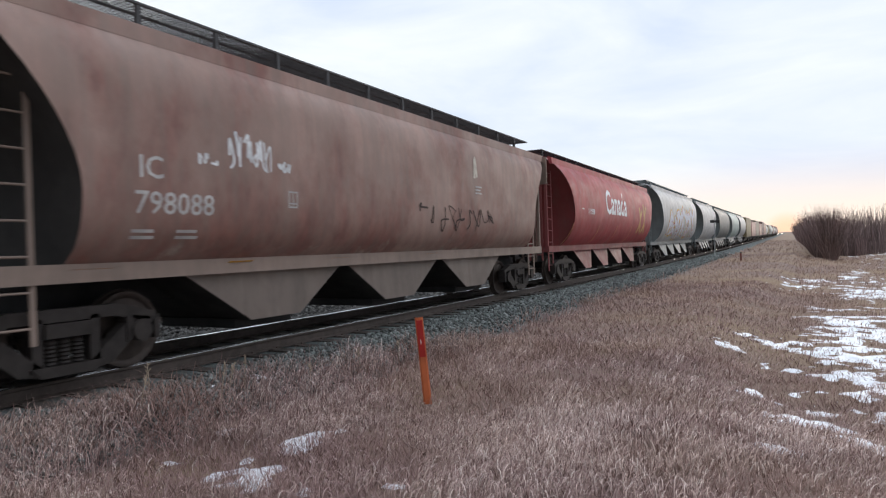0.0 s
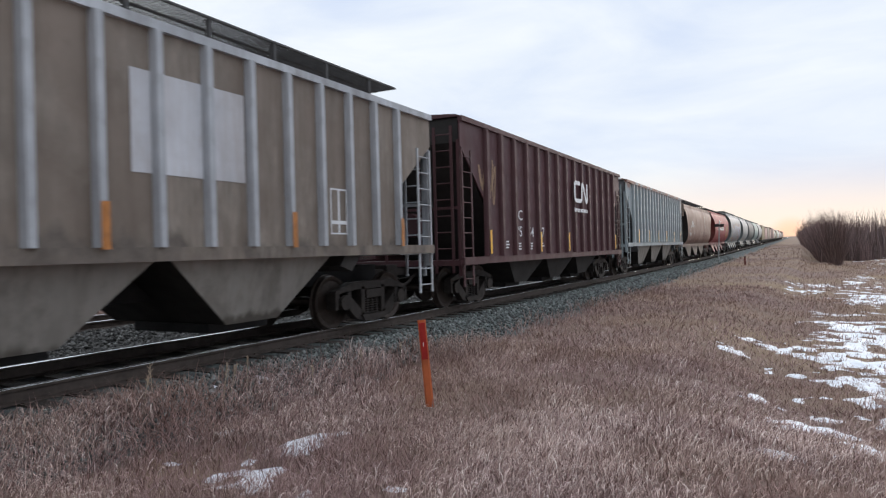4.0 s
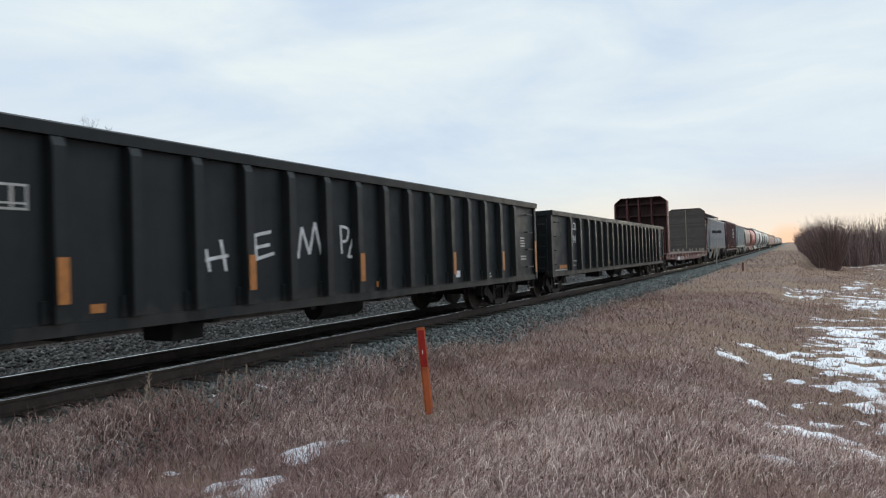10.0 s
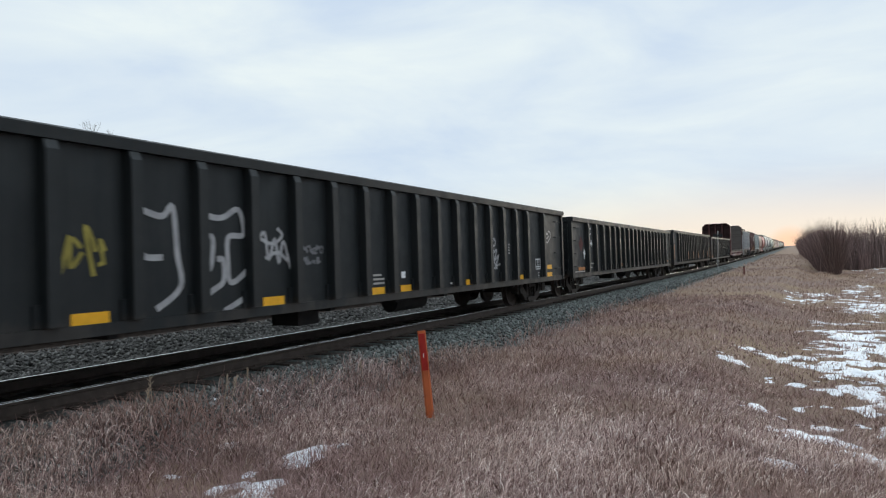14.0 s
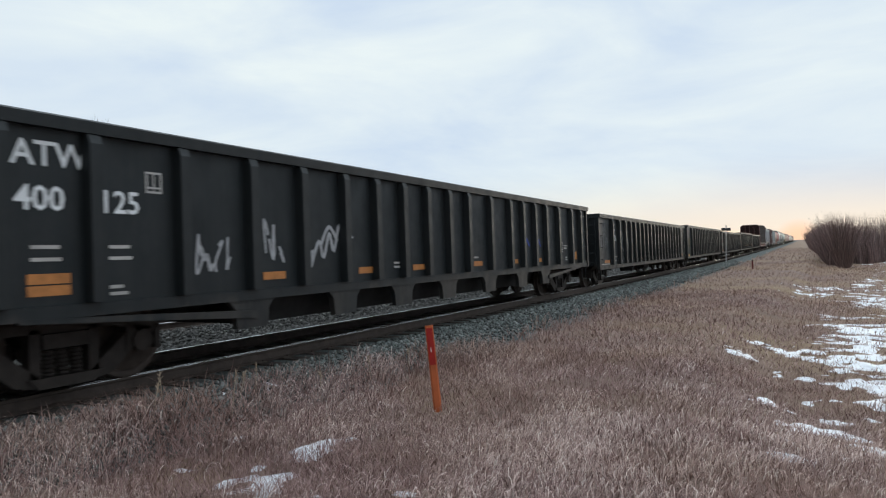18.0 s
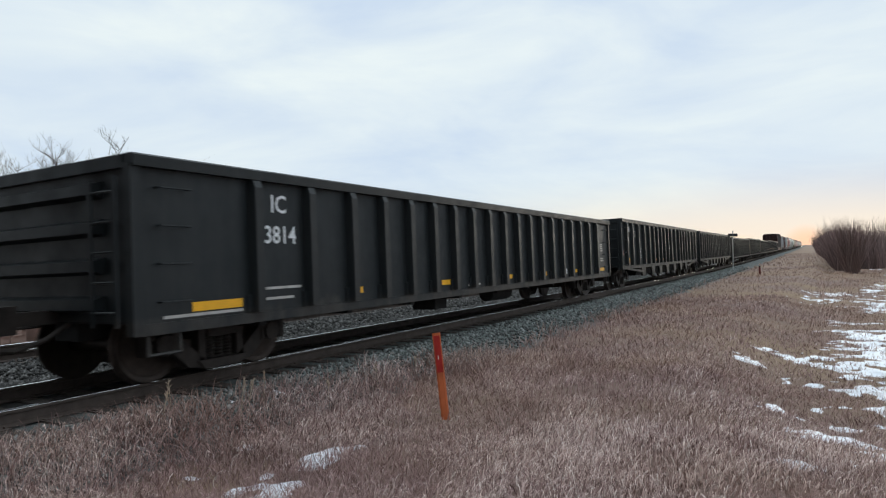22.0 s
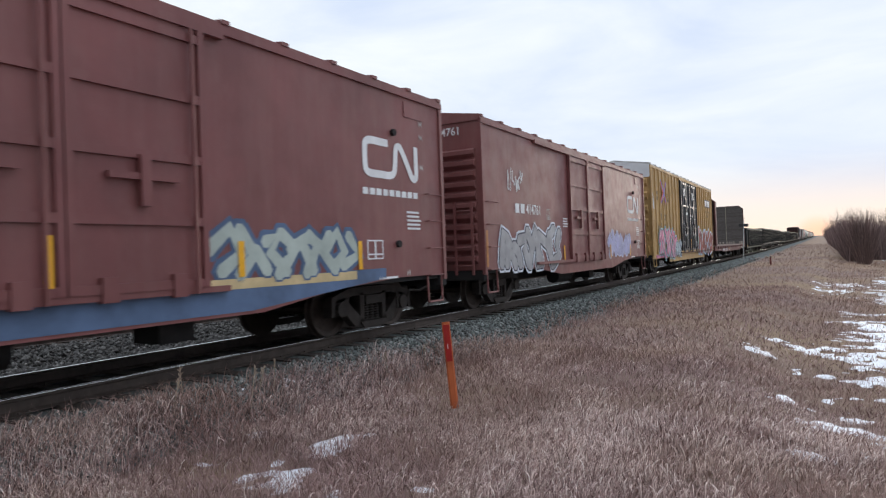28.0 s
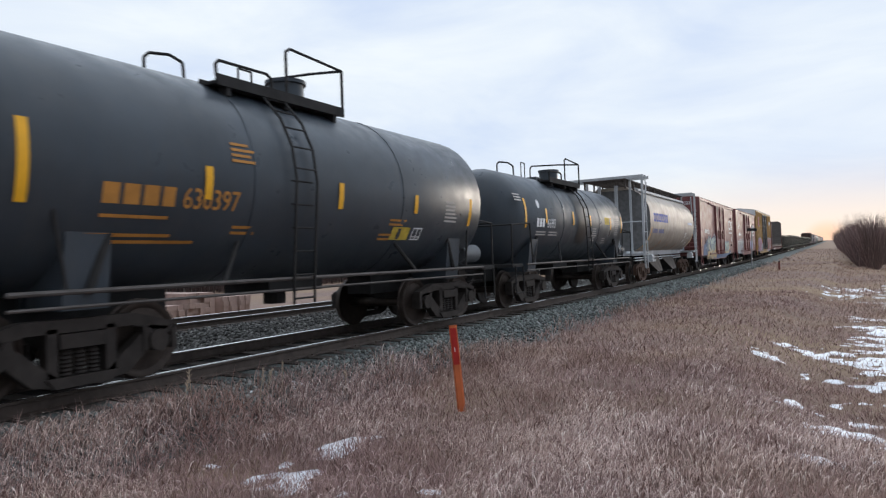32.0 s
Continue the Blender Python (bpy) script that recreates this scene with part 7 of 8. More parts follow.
    # red cylindrical hopper
    car, side = build_round_hopper(28.3, canred, paint("dark_red_end", (0.16, 0.03, 0.03), 0.05), 16.1, 4.12, frame=paint("red_frame", (0.20, 0.05, 0.05), 0.1), walk_mat=plain("black_walkway", (0.03, 0.03, 0.032), 0.7), label="bright red cylindrical covered hopper with a white word mark")
    word_mark(car, side)
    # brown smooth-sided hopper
    car, side = build_round_hopper(10.9, brown, endshade, 16.2, 3.98, W=1.56, bays=3, frame=paint("brown_frame", (0.25, 0.185, 0.15), 0.2), walk_mat=plain("grey_grating", (0.07, 0.07, 0.072), 0.7), inset=1.35, walk_high=0.42, bulge=4.6, plate=("IC", "798088"), chute=paint("dusty_brown_bay", (0.16, 0.125, 0.105), 0.1, 0.5, 0.5), label="rust-brown covered hopper with faded lettering and roof grating")
    write(car, side, "IC", -6.05, 2.2, 0.25, DULLWHITE)
    write(car, side, "798088", -6.1, 1.8, 0.25, DULLWHITE, 1.05)
    bars(car, side, DULLWHITE, (-6.1, 1.62, 0.35, 2), (-5.5, 1.62, 0.4, 2), (2.75, 2.7, 0.4, 3))
    label_box(car, side, -3.6, 1.95, 0.2, 0.24, DULLWHITE)
    spray = plain("white_spray", (0.62, 0.62, 0.62), 0.7)
    decal("graffiti_tag", scrawl(random.Random(2), -4.7, 2.4, 0.75, 0.5, 9, 0.035), spray, car, side)
    decal("graffiti_tag", scrawl(random.Random(5), 2.7, 2.85, 0.15, 0.55, 2, 0.07), plain("pale_spray", (0.55, 0.5, 0.42), 0.7), car, side)
    decal("graffiti_tag", scrawl(random.Random(8), -5.2, 2.42, 0.3, 0.16, 3, 0.04), spray, car, side)
    decal("graffiti_tag", scrawl(random.Random(9), -3.8, 2.45, 0.28, 0.16, 3, 0.04), spray, car, side)
    decal("graffiti_tag", scrawl(random.Random(15), 0.2, 1.6, 3.6, 0.6, 9, 0.03), plain("dark_scrawl", (0.06, 0.04, 0.035), 0.8), car, side)
    reflectors(car, side, YELLOW, (-4.25,), 1.12, 0.44, 0.1, 0.11)
    reflectors(car, side, ORANGE, (-6.4, -2.0, 1.2, 4.0), 1.14, 0.5, 0.06, 0.11)
    # grey ribbed hopper
    car, side, f0, st = build_ribbed_hopper(-6.4, grey, grey, greyend, 15.75, 19, 3, 4.15, chute=chute, rib_w=0.13, label="grey ribbed covered hopper with rust-stained top edge")
    write(car, side, "CNA", f0 + st + 0.09, 2.05, 0.25, plain("dark_grey_lettering", (0.13, 0.14, 0.15), 0.6), 0.78)
    write(car, side, "385", f0 + 2 * st + 0.1, 2.05, 0.26, MATS["dark_grey_lettering"], 1.0)
    write(car, side, "064", f0 + 3 * st + 0.1, 2.05, 0.26, MATS["dark_grey_lettering"], 1.0)
    bars(car, side, MATS["dark_grey_lettering"], (f0 + st + 0.1, 1.85, 0.5, 3), (f0 + 2 * st + 0.1, 1.85, 0.5, 3), (f0 + 3 * st + 0.1, 1.85, 0.5, 3), (5.0, 1.9, 0.5, 3))
    label_box(car, side, 4.35, 1.65, 0.36, 0.36, BLACKINK)
    reflectors(car, flat_side(1.66), YELLOW, (-5.9, -3.5, -1.0, 1.43, 3.94, 6.43), 1.42, 0.12, 0.6)
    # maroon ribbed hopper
    car, side, f0, st = build_ribbed_hopper(-22.85, maroon, maroon, endshade, 14.6, 15, 3, 4.22, zs=1.08, chute=endshade, rib_w=0.1, label="maroon ribbed covered hopper with white lettering")
    for a, b in (("IC", None), ("75", f0 + 2 * st + 0.15), ("54", f0 + 3 * st + 0.15), ("37", f0 + 4 * st + 0.15)):
        if b is None:
            write(car, side, "IC", f0 + 2 * st + 0.15, 2.05, 0.26, WHITE, 1.3)
        else:
            write(car, side, a, b, 1.62, 0.26, WHITE, 1.1)
    bars(car, side, WHITE, (f0 + 2 * st + 0.15, 1.45, 0.4, 3), (f0 + 3 * st + 0.15, 1.45, 0.4, 3), (f0 + 1 * st + 0.15, 1.5, 0.45, 3), (f0 + 4 * st + 0.15, 1.45, 0.4, 2))
    rail_logo(car, flat_side(1.65), f0 + 8 * st - 0.2, 2.75, 1.55, 0.72, WHITE)
    reflectors(car, flat_side(1.66), YELLOW, (f0 + 0.0 * st, f0 + 4 * st, f0 + 7 * st, f0 + 14 * st), 1.2, 0.11, 0.55)
    decal("graffiti_tag", scrawl(random.Random(9), f0 - 0.4, 2.3, 1.1, 1.4, 3, 0.07), plain("tan_spray", (0.30, 0.20, 0.13), 0.7), car, side)
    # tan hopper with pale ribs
    car, side, f0, st = build_ribbed_hopper(-39.3, tan_hop, whiterib, endshade, 15.6, 19, 3, 3.98, walk_mat=plain("grey_grating", (0.07, 0.07, 0.072), 0.7), chute=chute, label="dirty tan covered hopper with pale ribs and white patches")
    patch = paint("white_paint_patch", (0.56, 0.57, 0.60), 0.12, 0.4, 0.35, dirtc=(0.30, 0.22, 0.17))
    decal("paint_patch", Flat().rect(-4.34, -2.9, 2.42, 3.2), patch, car, side)
    decal("paint_patch", Flat().rect(1.12, 2.8, 2.25, 3.4), patch, car, side)
    decal("paint_patch", Flat().rect(f0, -4.85, 1.5, 2.0), patch, car, side)
    ink = plain("faded_black_lettering", (0.20, 0.19, 0.19), 0.7)
    for s, y in (("ND", -4.25), ("YX", -3.5)):
        write(car, flat_side(1.548), s, y, 2.78, 0.31, ink, 0.92, 0.03)
    for s, y in (("82", -4.25), ("20", -3.53), ("52", -2.8)):
        write(car, flat_side(1.548), s, y, 2.1, 0.29, WHITE, 0.95, 0.02)
    reflectors(car, flat_side(1.66), ORANGE, (f0 + 4 * st, f0 + 7 * st, f0 + 10 * st, f0 + 14 * st, f0 + 18 * st), 1.4, 0.1, 0.5)
    label_box(car, side, 4.58, 1.6, 0.42, 0.72, WHITE)
    decal("graffiti_tag", scrawl(random.Random(12), -4.2, 0.55, 2.5, 0.5, 6, 0.05), BLACKINK, car, lambda z: 1.0 + (z - 0.4) * 0.48)

    # flat car and gondolas
    car, side = build_flat(-58.55, flatred, label="red bulkhead flat car, empty, with wooden stakes and board bulkheads")
    write(car, side, "546", -4.64, 0.68, 0.23, WHITE, 1.05)
    write(car, side, "744", -3.95, 0.68, 0.23, WHITE, 1.05)
    flat_marks(car, side)
    gl = "black steel gondola car, dusty, with side posts"
    specs = [(-79.55, 18, False, 2.64), (-100.1, 18, False, 2.75), (-120.6, 18, False, 2.64), (-140.75, 17, False, 2.75), (-161.2, 18, False, 2.66), (-181.83, 21, True, 2.81), (-202.4, 21, True, 2.82), (-223.4, 18, False, 2.64)]
    names = [("NKCR", "3794"), ("ATW", "87051"), ("IC", "3746"), ("COER", "800984"), ("IC", "3806"), ("ATW", "400125"), ("ATW", "400675"), ("IC", "3814")]
    for (rest, posts, tub, h), (mark, num) in zip(specs, names):
        car, side = build_gondola(rest, gon, posts, tub, h, 19.2, gl if not tub else "black tub-bottomed steel gondola car with side posts")
        gon_marks(car, side, mark, num, posts, tub, h)
    car, side = build_flat(-244.7, flatred, label="red bulkhead flat car, empty, faded, with wooden bulkheads")
    write(car, side, "546", -4.4, 0.70, 0.23, WHITE, 1.05)
    write(car, side, "079", -3.62, 0.70, 0.23, WHITE, 1.05)
    flat_marks(car, side)

    # box cars
    blackdoor = plain("black_door_paint", (0.028, 0.03, 0.033), 0.5, 0, 0.3, 3)
    # Door trim lighter than the black doors, with its reflections in the colour.
    car, side = build_boxcar(-265.3, yel, 18.1, 4.88, 0.07, 5.0, blackdoor, 23, "yellow double-door box car with black doors and large graffiti", paint("pale_roof", (0.45, 0.45, 0.44), 0.02), drop=False, trim=plain("black_trim_sheen", (0.045, 0.047, 0.05), 0.38, 0, 0.3, 3), end_top=plain("white_end_panel", (0.68, 0.70, 0.72), 0.5, 0, 0.08, 2))
    yellow_marks(car, side)
    car, side = build_boxcar(-283.25, boxred, 15.0, 4.25, -0.2, 3.4, boxred, 0, "maroon box car with a white rail logo and pale graffiti", end_text="414761")
    red_marks(car, side, "414761", 1, 4.25)
    car, side = build_boxcar(-299.85, boxred, 14.8, 4.22, 0.0, 3.4, boxred, 0, "maroon box car with blue and cream graffiti along the sill", end_text="415222")
    red_marks(car, side, "415222", 2, 4.22)
    # beige hopper with end cages
    # End sheets darker than the beige shell, with their shade in the grey.
    car, side = build_round_hopper(-314.3, silver, plain("grey_shaded_end", (0.15, 0.15, 0.15), 0.6), 12.1, 3.92, 1.28, 1.56, 2, frame=paint("white_frame", (0.47, 0.49, 0.51), 0.05, 0.3, 0.3), walk_mat=plain("rusty_walkway", (0.075, 0.062, 0.055), 0.8), inset=1.09, walk_high=0.28, cage=True, tank=True, truckmat=BROWNTRUCK, tag="brown", label="beige cylindrical covered hopper with white end cages and brown trucks")
    blue = plain("faded_blue_lettering", (0.09, 0.12, 0.40), 0.6, 0, 0.3, 5)
    g = Flat()
    for k in range(6):
        u = -4.28 + k * 0.47
        g.rect(u, u + 0.13, 2.54, 2.90).rect(u + 0.13, u + 0.38, 2.80, 2.90).rect(u + 0.13, u + 0.38, 2.54, 2.63).rect(u + 0.28, u + 0.38, 2.63, 2.80)
    decal("word_mark", g, blue, car, side, "blue hollow blocks")
    g = Flat()
    for u in (-4.28, -4.08, -3.88, -3.68, -3.26, -3.06, -2.86, -2.66, -2.46):
        g.rect(u, u + 0.15, 2.06, 2.24)
    tagged(decal("number_bar", g, plain("pale_blue_lettering", (0.14, 0.15, 0.30), 0.6), car, side), kind="stuff")
    label_box(car, side, 3.4, 1.58, 0.42, 0.34, WHITE)
    bars(car, side, WHITE, (2.6, 2.15, 0.45, 4), (2.5, 1.8, 0.4, 2))
    decal("paint_patch", Flat().rect(3.2, 4.4, 2.57, 2.69), plain("pale_blue_patch", (0.55, 0.6, 0.7), 0.6), car, side)
    for y, a in ((-4.7, 0.95), (-2.4, 0.4), (-0.4, 0.3), (1.5, 0.3), (4.62, 0.75)):
        decal("reflector", Flat().curve([(y - 0.12, 1.36), (y, 1.36 + a * 0.5), (y + 0.1, 1.36 + a)], 0.08), YELLOW if a > 0.5 else ORANGE, car, side)
    # tank cars
    car, side = build_tank(-327.0, tankblk, 10.9, 1.30, 2.30, 10.2, "black tank car with yellow reflector strips and white lettering", ladder_y=0.15)
    write(car, side, "6693", -2.96, 2.03, 0.25, WHITE, 0.85)
    decal("word_mark", Flat().rect(-3.7, -3.55, 2.04, 2.27).rect(-3.5, -3.35, 2.04, 2.27).rect(-3.3, -3.15, 2.04, 2.27), WHITE, car, side)
    bars(car, side, DULLWHITE, (-3.7, 1.93, 0.8, 2), (-2.8, 1.93, 0.8, 2), (1.0, 2.1, 0.5, 6), (2.2, 1.8, 0.5, 3), (3.5, 2.45, 0.5, 8), (-5.0, 2.85, 0.5, 3))
    tank_marks(car, side, ((-4.44, 2.0, 2.75), (-3.05, 2.15, 2.55), (-0.88, 2.15, 2.55), (0.73, 2.12, 2.5), (2.95, 2.1, 2.5), (4.3, 2.0, 2.6)))
    decal("round_mark", Flat().poly([(-3.55 + 0.1 * math.cos(k * 0.785), 2.65 + 0.12 * math.sin(k * 0.785)) for k in range(8)]), WHITE, car, side)
    decal("placard", Flat().rect(2.3, 2.8, 2.25, 2.5), plain("dull_yellow_label", (0.5, 0.36, 0.05), 0.6), car, side)
    car, side = build_tank(-338.9, tankblk, 10.9, 1.46, 2.46, 10.5, "black tank car with orange lettering and yellow reflector strips", ladder_y=-0.85, spilt=False)
    org = plain("orange_lettering", (0.42, 0.19, 0.04), 0.6, 0, 0.2, 4)
    write(car, side, "630397", -2.82, 1.98, 0.24, org, 0.82)
    decal("word_mark", Flat().rect(-3.8, -3.61, 1.99, 2.21).rect(-3.56, -3.37, 1.99, 2.21).rect(-3.32, -3.13, 1.99, 2.21).rect(-3.08, -2.92, 1.99, 2.21), org, car, side)
    bars(car, side, org, (-3.8, 1.88, 0.9, 1), (-3.9, 1.68, 1.4, 2), (-2.1, 2.85, 0.4, 4), (-2.0, 1.8, 0.4, 2), (1.4, 2.0, 0.6, 2), (1.2, 1.75, 0.4, 2))
    decal("placard", Flat().rect(1.55, 2.1, 1.65, 1.87), plain("dull_yellow_label", (0.5, 0.36, 0.05), 0.6), car, side)
    bars(car, side, DULLWHITE, (3.2, 2.4, 0.5, 6))
    label_box(car, side, 2.2, 1.65, 0.3, 0.22, WHITE)
    tank_marks(car, side, ((-4.6, 1.95, 2.75), (-2.47, 2.1, 2.5), (0.02, 2.1, 2.5), (2.14, 2.12, 2.45), (4.2, 1.95, 2.5)))


def tank_marks(car, side, strips):
    for y, a, b in strips:
        g = Flat()
        n = max(2, int((b - a) / 0.07))
        for k in range(n):
            g.rect(y - 0.055, y + 0.055, a + (b - a) * k / n, a + (b - a) * (k + 1) / n)
        decal("reflector", g, YELLOW, car, side, off=0.014)


def rail_logo(car, side, y, z, w, h, mat):
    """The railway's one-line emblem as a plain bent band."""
    t = h * 0.26
    pts = [(y + w * u, z + h * v) for u, v in ((0.44, 0.90), (0.3, 0.90), (0.14, 0.90), (0.07, 0.84), (0.05, 0.7), (0.05, 0.3), (0.07, 0.16), (0.14, 0.10), (0.3, 0.10), (0.46, 0.10), (0.54, 0.2), (0.56, 0.4), (0.58, 0.78), (0.63, 0.88), (0.69, 0.78), (0.8, 0.4), (0.87, 0.14), (0.93, 0.1), (0.96, 0.2), (0.96, 0.5), (0.96, 0.96))]
    decal("rail_emblem", Flat().curve(pts, t * 0.72, 6), mat, car, side, "white bent-band emblem")
    g = Flat()
    for k in range(9):
        g.rect(y + k * w / 9, y + (k + 0.75) * w / 9, z - h * 0.42, z - h * 0.26)
    tagged(decal("web_address_bar", g, mat, car, side), kind="stuff")


def word_mark(car, side):
    write(car, side, "Canada", -2.65, 2.45, 0.92, WHITE, 0.92, 0.03)
    gold = plain("faded_gold_paint", (0.45, 0.26, 0.10), 0.6, 0, 0.3, 3)
    h = Flat()
    for k, dz in enumerate((0.0, 0.2)):
        h.curve([(3.6 + k * 0.95, 1.7), (3.95 + k * 0.95, 2.3), (3.75 + k * 0.95, 2.9 + dz)], 0.22)
        h.curve([(4.3 + k * 0.95, 1.7), (3.95 + k * 0.95, 2.3), (4.4 + k * 0.95, 2.8 + dz)], 0.2)
    decal("wheat_emblem", h, gold, car, side, "faded gold wheat emblem")
    write(car, side, "111938", -5.2, 2.35, 0.2, WHITE)
    bars(car, side, WHITE, (-6.0, 2.53, 0.35, 1))
    for y in (-6.9, -3.5, -0.6, 2.2):
        decal("reflector", Flat().curve([(y - 0.12, 1.3), (y, 1.7), (y + 0.08, 2.0)], 0.06), ORANGE, car, side)


def flat_marks(car, side):
    g = Flat()
    for k in range(4):
        a = -6.0 + k * 0.27
        g.rect(a, a + 0.2, 0.69, 0.9)
    decal("owner_mark", g, WHITE, car, side)
    bars(car, side, DULLWHITE, (-1.4, 0.98, 0.45, 3), (3.9, 0.98, 0.6, 3), (5.6, 0.97, 0.5, 2), (7.0, 0.95, 0.55, 3), (-8.2, 0.85, 0.7, 1))
    label_box(car, side, -2.3, 0.74, 0.22, 0.26, WHITE)
    label_box(car, side, 7.9, 0.74, 0.34, 0.34, WHITE)
    reflectors(car, side, ORANGE, (-9.3, -2.2, 4.9, 9.4), 0.84, 0.55, 0.14)


def tag(car, side, mat, width, *lines):
    """Spray lines through (along, up) points."""
    g = Flat()
    for pts in lines:
        g.curve(pts, width, 5) if len(pts) > 2 else g.stroke(pts, width)
    decal("graffiti_tag", g, mat, car, side)


def gon_marks(car, side, mark, num, posts, tub, h):
    L = 9.6
    places = gon_posts(posts, tub)
    face = flat_side(1.66)
    rt = random.Random(len(num) * 7 + int(num) % 101)
    ws = plain("white_spray", (0.62, 0.62, 0.62), 0.7)
    worn = plain("worn_white_spray", (0.34, 0.34, 0.35), 0.7)
    dimw = plain("dim_white_spray", (0.16, 0.16, 0.17), 0.8)
    faint = plain("faint_spray", (0.085, 0.085, 0.088), 0.8)

    def strips(mat, z, hh, *spans):
        for a, b in spans:
            decal("reflector", Flat().rect(a, b, z, z + hh), mat, car, side, off=0.008)

    def scribble(mat, a, b, z0, z1, n, w):
        decal("graffiti_tag", scrawl(rt, a, z0, b - a, z1 - z0, n, w), mat, car, side)

    if tub:
        write(car, side, mark, -8.72, 2.31, 0.235, WHITE, 0.95, 0.02)
        write(car, side, num[:3], -8.7, 1.88, 0.235, WHITE, 0.95, 0.02)
        write(car, side, num[3:], -7.86, 1.88, 0.235, WHITE, 0.95, 0.02)
        label_box(car, side, -7.3, 2.12, 0.21, 0.24, DULLWHITE)
        bars(car, side, DULLWHITE, (-8.56, 1.54, 0.4, 1), (-8.56, 1.42, 0.36, 1), (-7.76, 1.54, 0.36, 1), (-7.76, 1.42, 0.36, 1), (-7.76, 1.12, 0.22, 2), (7.17, 1.53, 0.5, 2), (7.3, 1.18, 0.22, 2), (8.05, 2.07, 0.26, 2), (-2.3, 1.24, 0.2, 2), (0.95, 1.28, 0.22, 1))
        label_box(car, side, 6.73, 1.32, 0.36, 0.3, DULLWHITE)
        decal("round_mark", Flat().poly([(-9.2 + 0.1 * math.cos(k * 0.524), 1.46 + 0.11 * math.sin(k * 0.524)) for k in range(12)]), plain("faded_round_sticker", (0.30, 0.19, 0.17), 0.7), car, side)
        decal("round_mark", Flat().poly([(9.1 + 0.08 * math.cos(k * 0.524), 1.47 + 0.1 * math.sin(k * 0.524)) for k in range(12)]), MATS["faded_round_sticker"], car, side)
        strips(ORANGE, 1.07, 0.105, (-5.53, -5.1), (-3.36, -2.91), (-1.66, -1.24), (3.1, 3.5), (4.78, 5.22))
        strips(YELLOW if num == "400675" else ORANGE, 1.07, 0.105, (0.93, 1.37))
        strips(ORANGE, 1.05, 0.10, (-8.6, -8.18))
        strips(YELLOW if num == "400675" else ORANGE, 1.165, 0.10, (-8.6, -8.18))
        strips(ORANGE, 1.08, 0.24, (8.2, 8.46))
        if num == "400125":
            scribble(worn, -6.67, -6.02, 1.16, 1.7, 4, 0.04)
            scribble(worn, -5.54, -5.13, 1.3, 1.9, 3, 0.04)
            tag(car, side, worn, 0.06, ((-4.69, 1.25), (-4.5, 1.45), (-4.55, 1.22), (-4.35, 1.6), (-4.25, 1.35), (-4.1, 1.72), (-4.0, 1.45), (-3.85, 1.85), (-3.78, 1.5)), ((-4.3, 1.55), (-4.1, 1.82), (-3.9, 1.6)), ((-3.66, 1.6), (-3.5, 1.68)))
            blue = plain("blue_spray", (0.05, 0.08, 0.30), 0.7)
            tag(car, side, blue, 0.06, ((3.89, 1.9), (4.05, 1.7), (4.0, 1.85), (4.2, 1.6), (4.12, 1.72), (4.35, 1.5)), ((3.95, 1.72), (4.2, 1.62), (4.3, 1.52)))
            tag(car, side, blue, 0.055, ((4.78, 1.84), (4.95, 1.72), (4.88, 1.62), (5.05, 1.66), (5.17, 1.48)), ((4.82, 1.7), (5.0, 1.62)))
        else:
            tag(car, side, ws, 0.032, ((-6.75, 1.62), (-6.6, 1.68), (-6.7, 1.52), (-6.58, 1.45)), ((-6.5, 1.66), (-6.48, 1.46)), ((-6.35, 1.68), (-6.4, 1.5), (-6.28, 1.5)), ((-6.12, 1.68), (-6.22, 1.5), (-6.1, 1.48)), ((-6.7, 1.4), (-6.72, 1.22), (-6.58, 1.2)), ((-6.5, 1.4), (-6.48, 1.2)), ((-6.4, 1.4), (-6.3, 1.22), (-6.2, 1.4), (-6.15, 1.22)), ((-6.5, 1.12), (-6.3, 1.16), (-6.38, 1.02), (-6.5, 1.0)))
            scribble(faint, -5.6, -5.09, 1.38, 1.76, 5, 0.05)
            scribble(dimw, -3.5, -2.87, 1.35, 1.62, 6, 0.035)
            scribble(faint, -2.63, -2.0, 1.4, 1.6, 5, 0.035)
            tag(car, side, ws, 0.04, ((0.2, 1.86), (0.28, 1.94), (0.36, 1.86), (0.28, 1.8), (0.2, 1.86)), ((0.05, 1.8), (0.1, 1.6), (0.3, 1.76), (0.45, 1.58), (0.52, 1.82)), ((0.12, 1.62), (0.3, 1.58), (0.46, 1.62)))
            scribble(worn, 5.58, 6.12, 1.24, 1.76, 5, 0.03)
    elif mark == "COER":
        plate = plain("white_stencil_plate", (0.7, 0.71, 0.71), 0.6)
        decal("stencil_plate", Flat().rect(-7.62, -6.98, 2.06, 2.34), plate, car, side)
        decal("stencil_plate", Flat().rect(-7.62, -6.98, 1.64, 1.92), plate, car, side)
        write(car, flat_side(1.519), mark, -7.58, 2.11, 0.18, BLACKINK, 0.92, 0.01)
        write(car, flat_side(1.519), num, -7.58, 1.69, 0.17, BLACKINK, 0.78, 0.01)
        strips(YELLOW, 0.765, 0.125, (-8.95, -8.5), (-6.2, -5.78), (-3.51, -3.09), (-0.89, -0.51), (0.03, 0.43), (2.75, 3.1), (5.79, 6.23), (8.16, 8.58))
        strips(YELLOW, 0.985, 0.125, (8.17, 8.59))
        strips(WHITE, 1.02, 0.12, (0.06, 0.2))
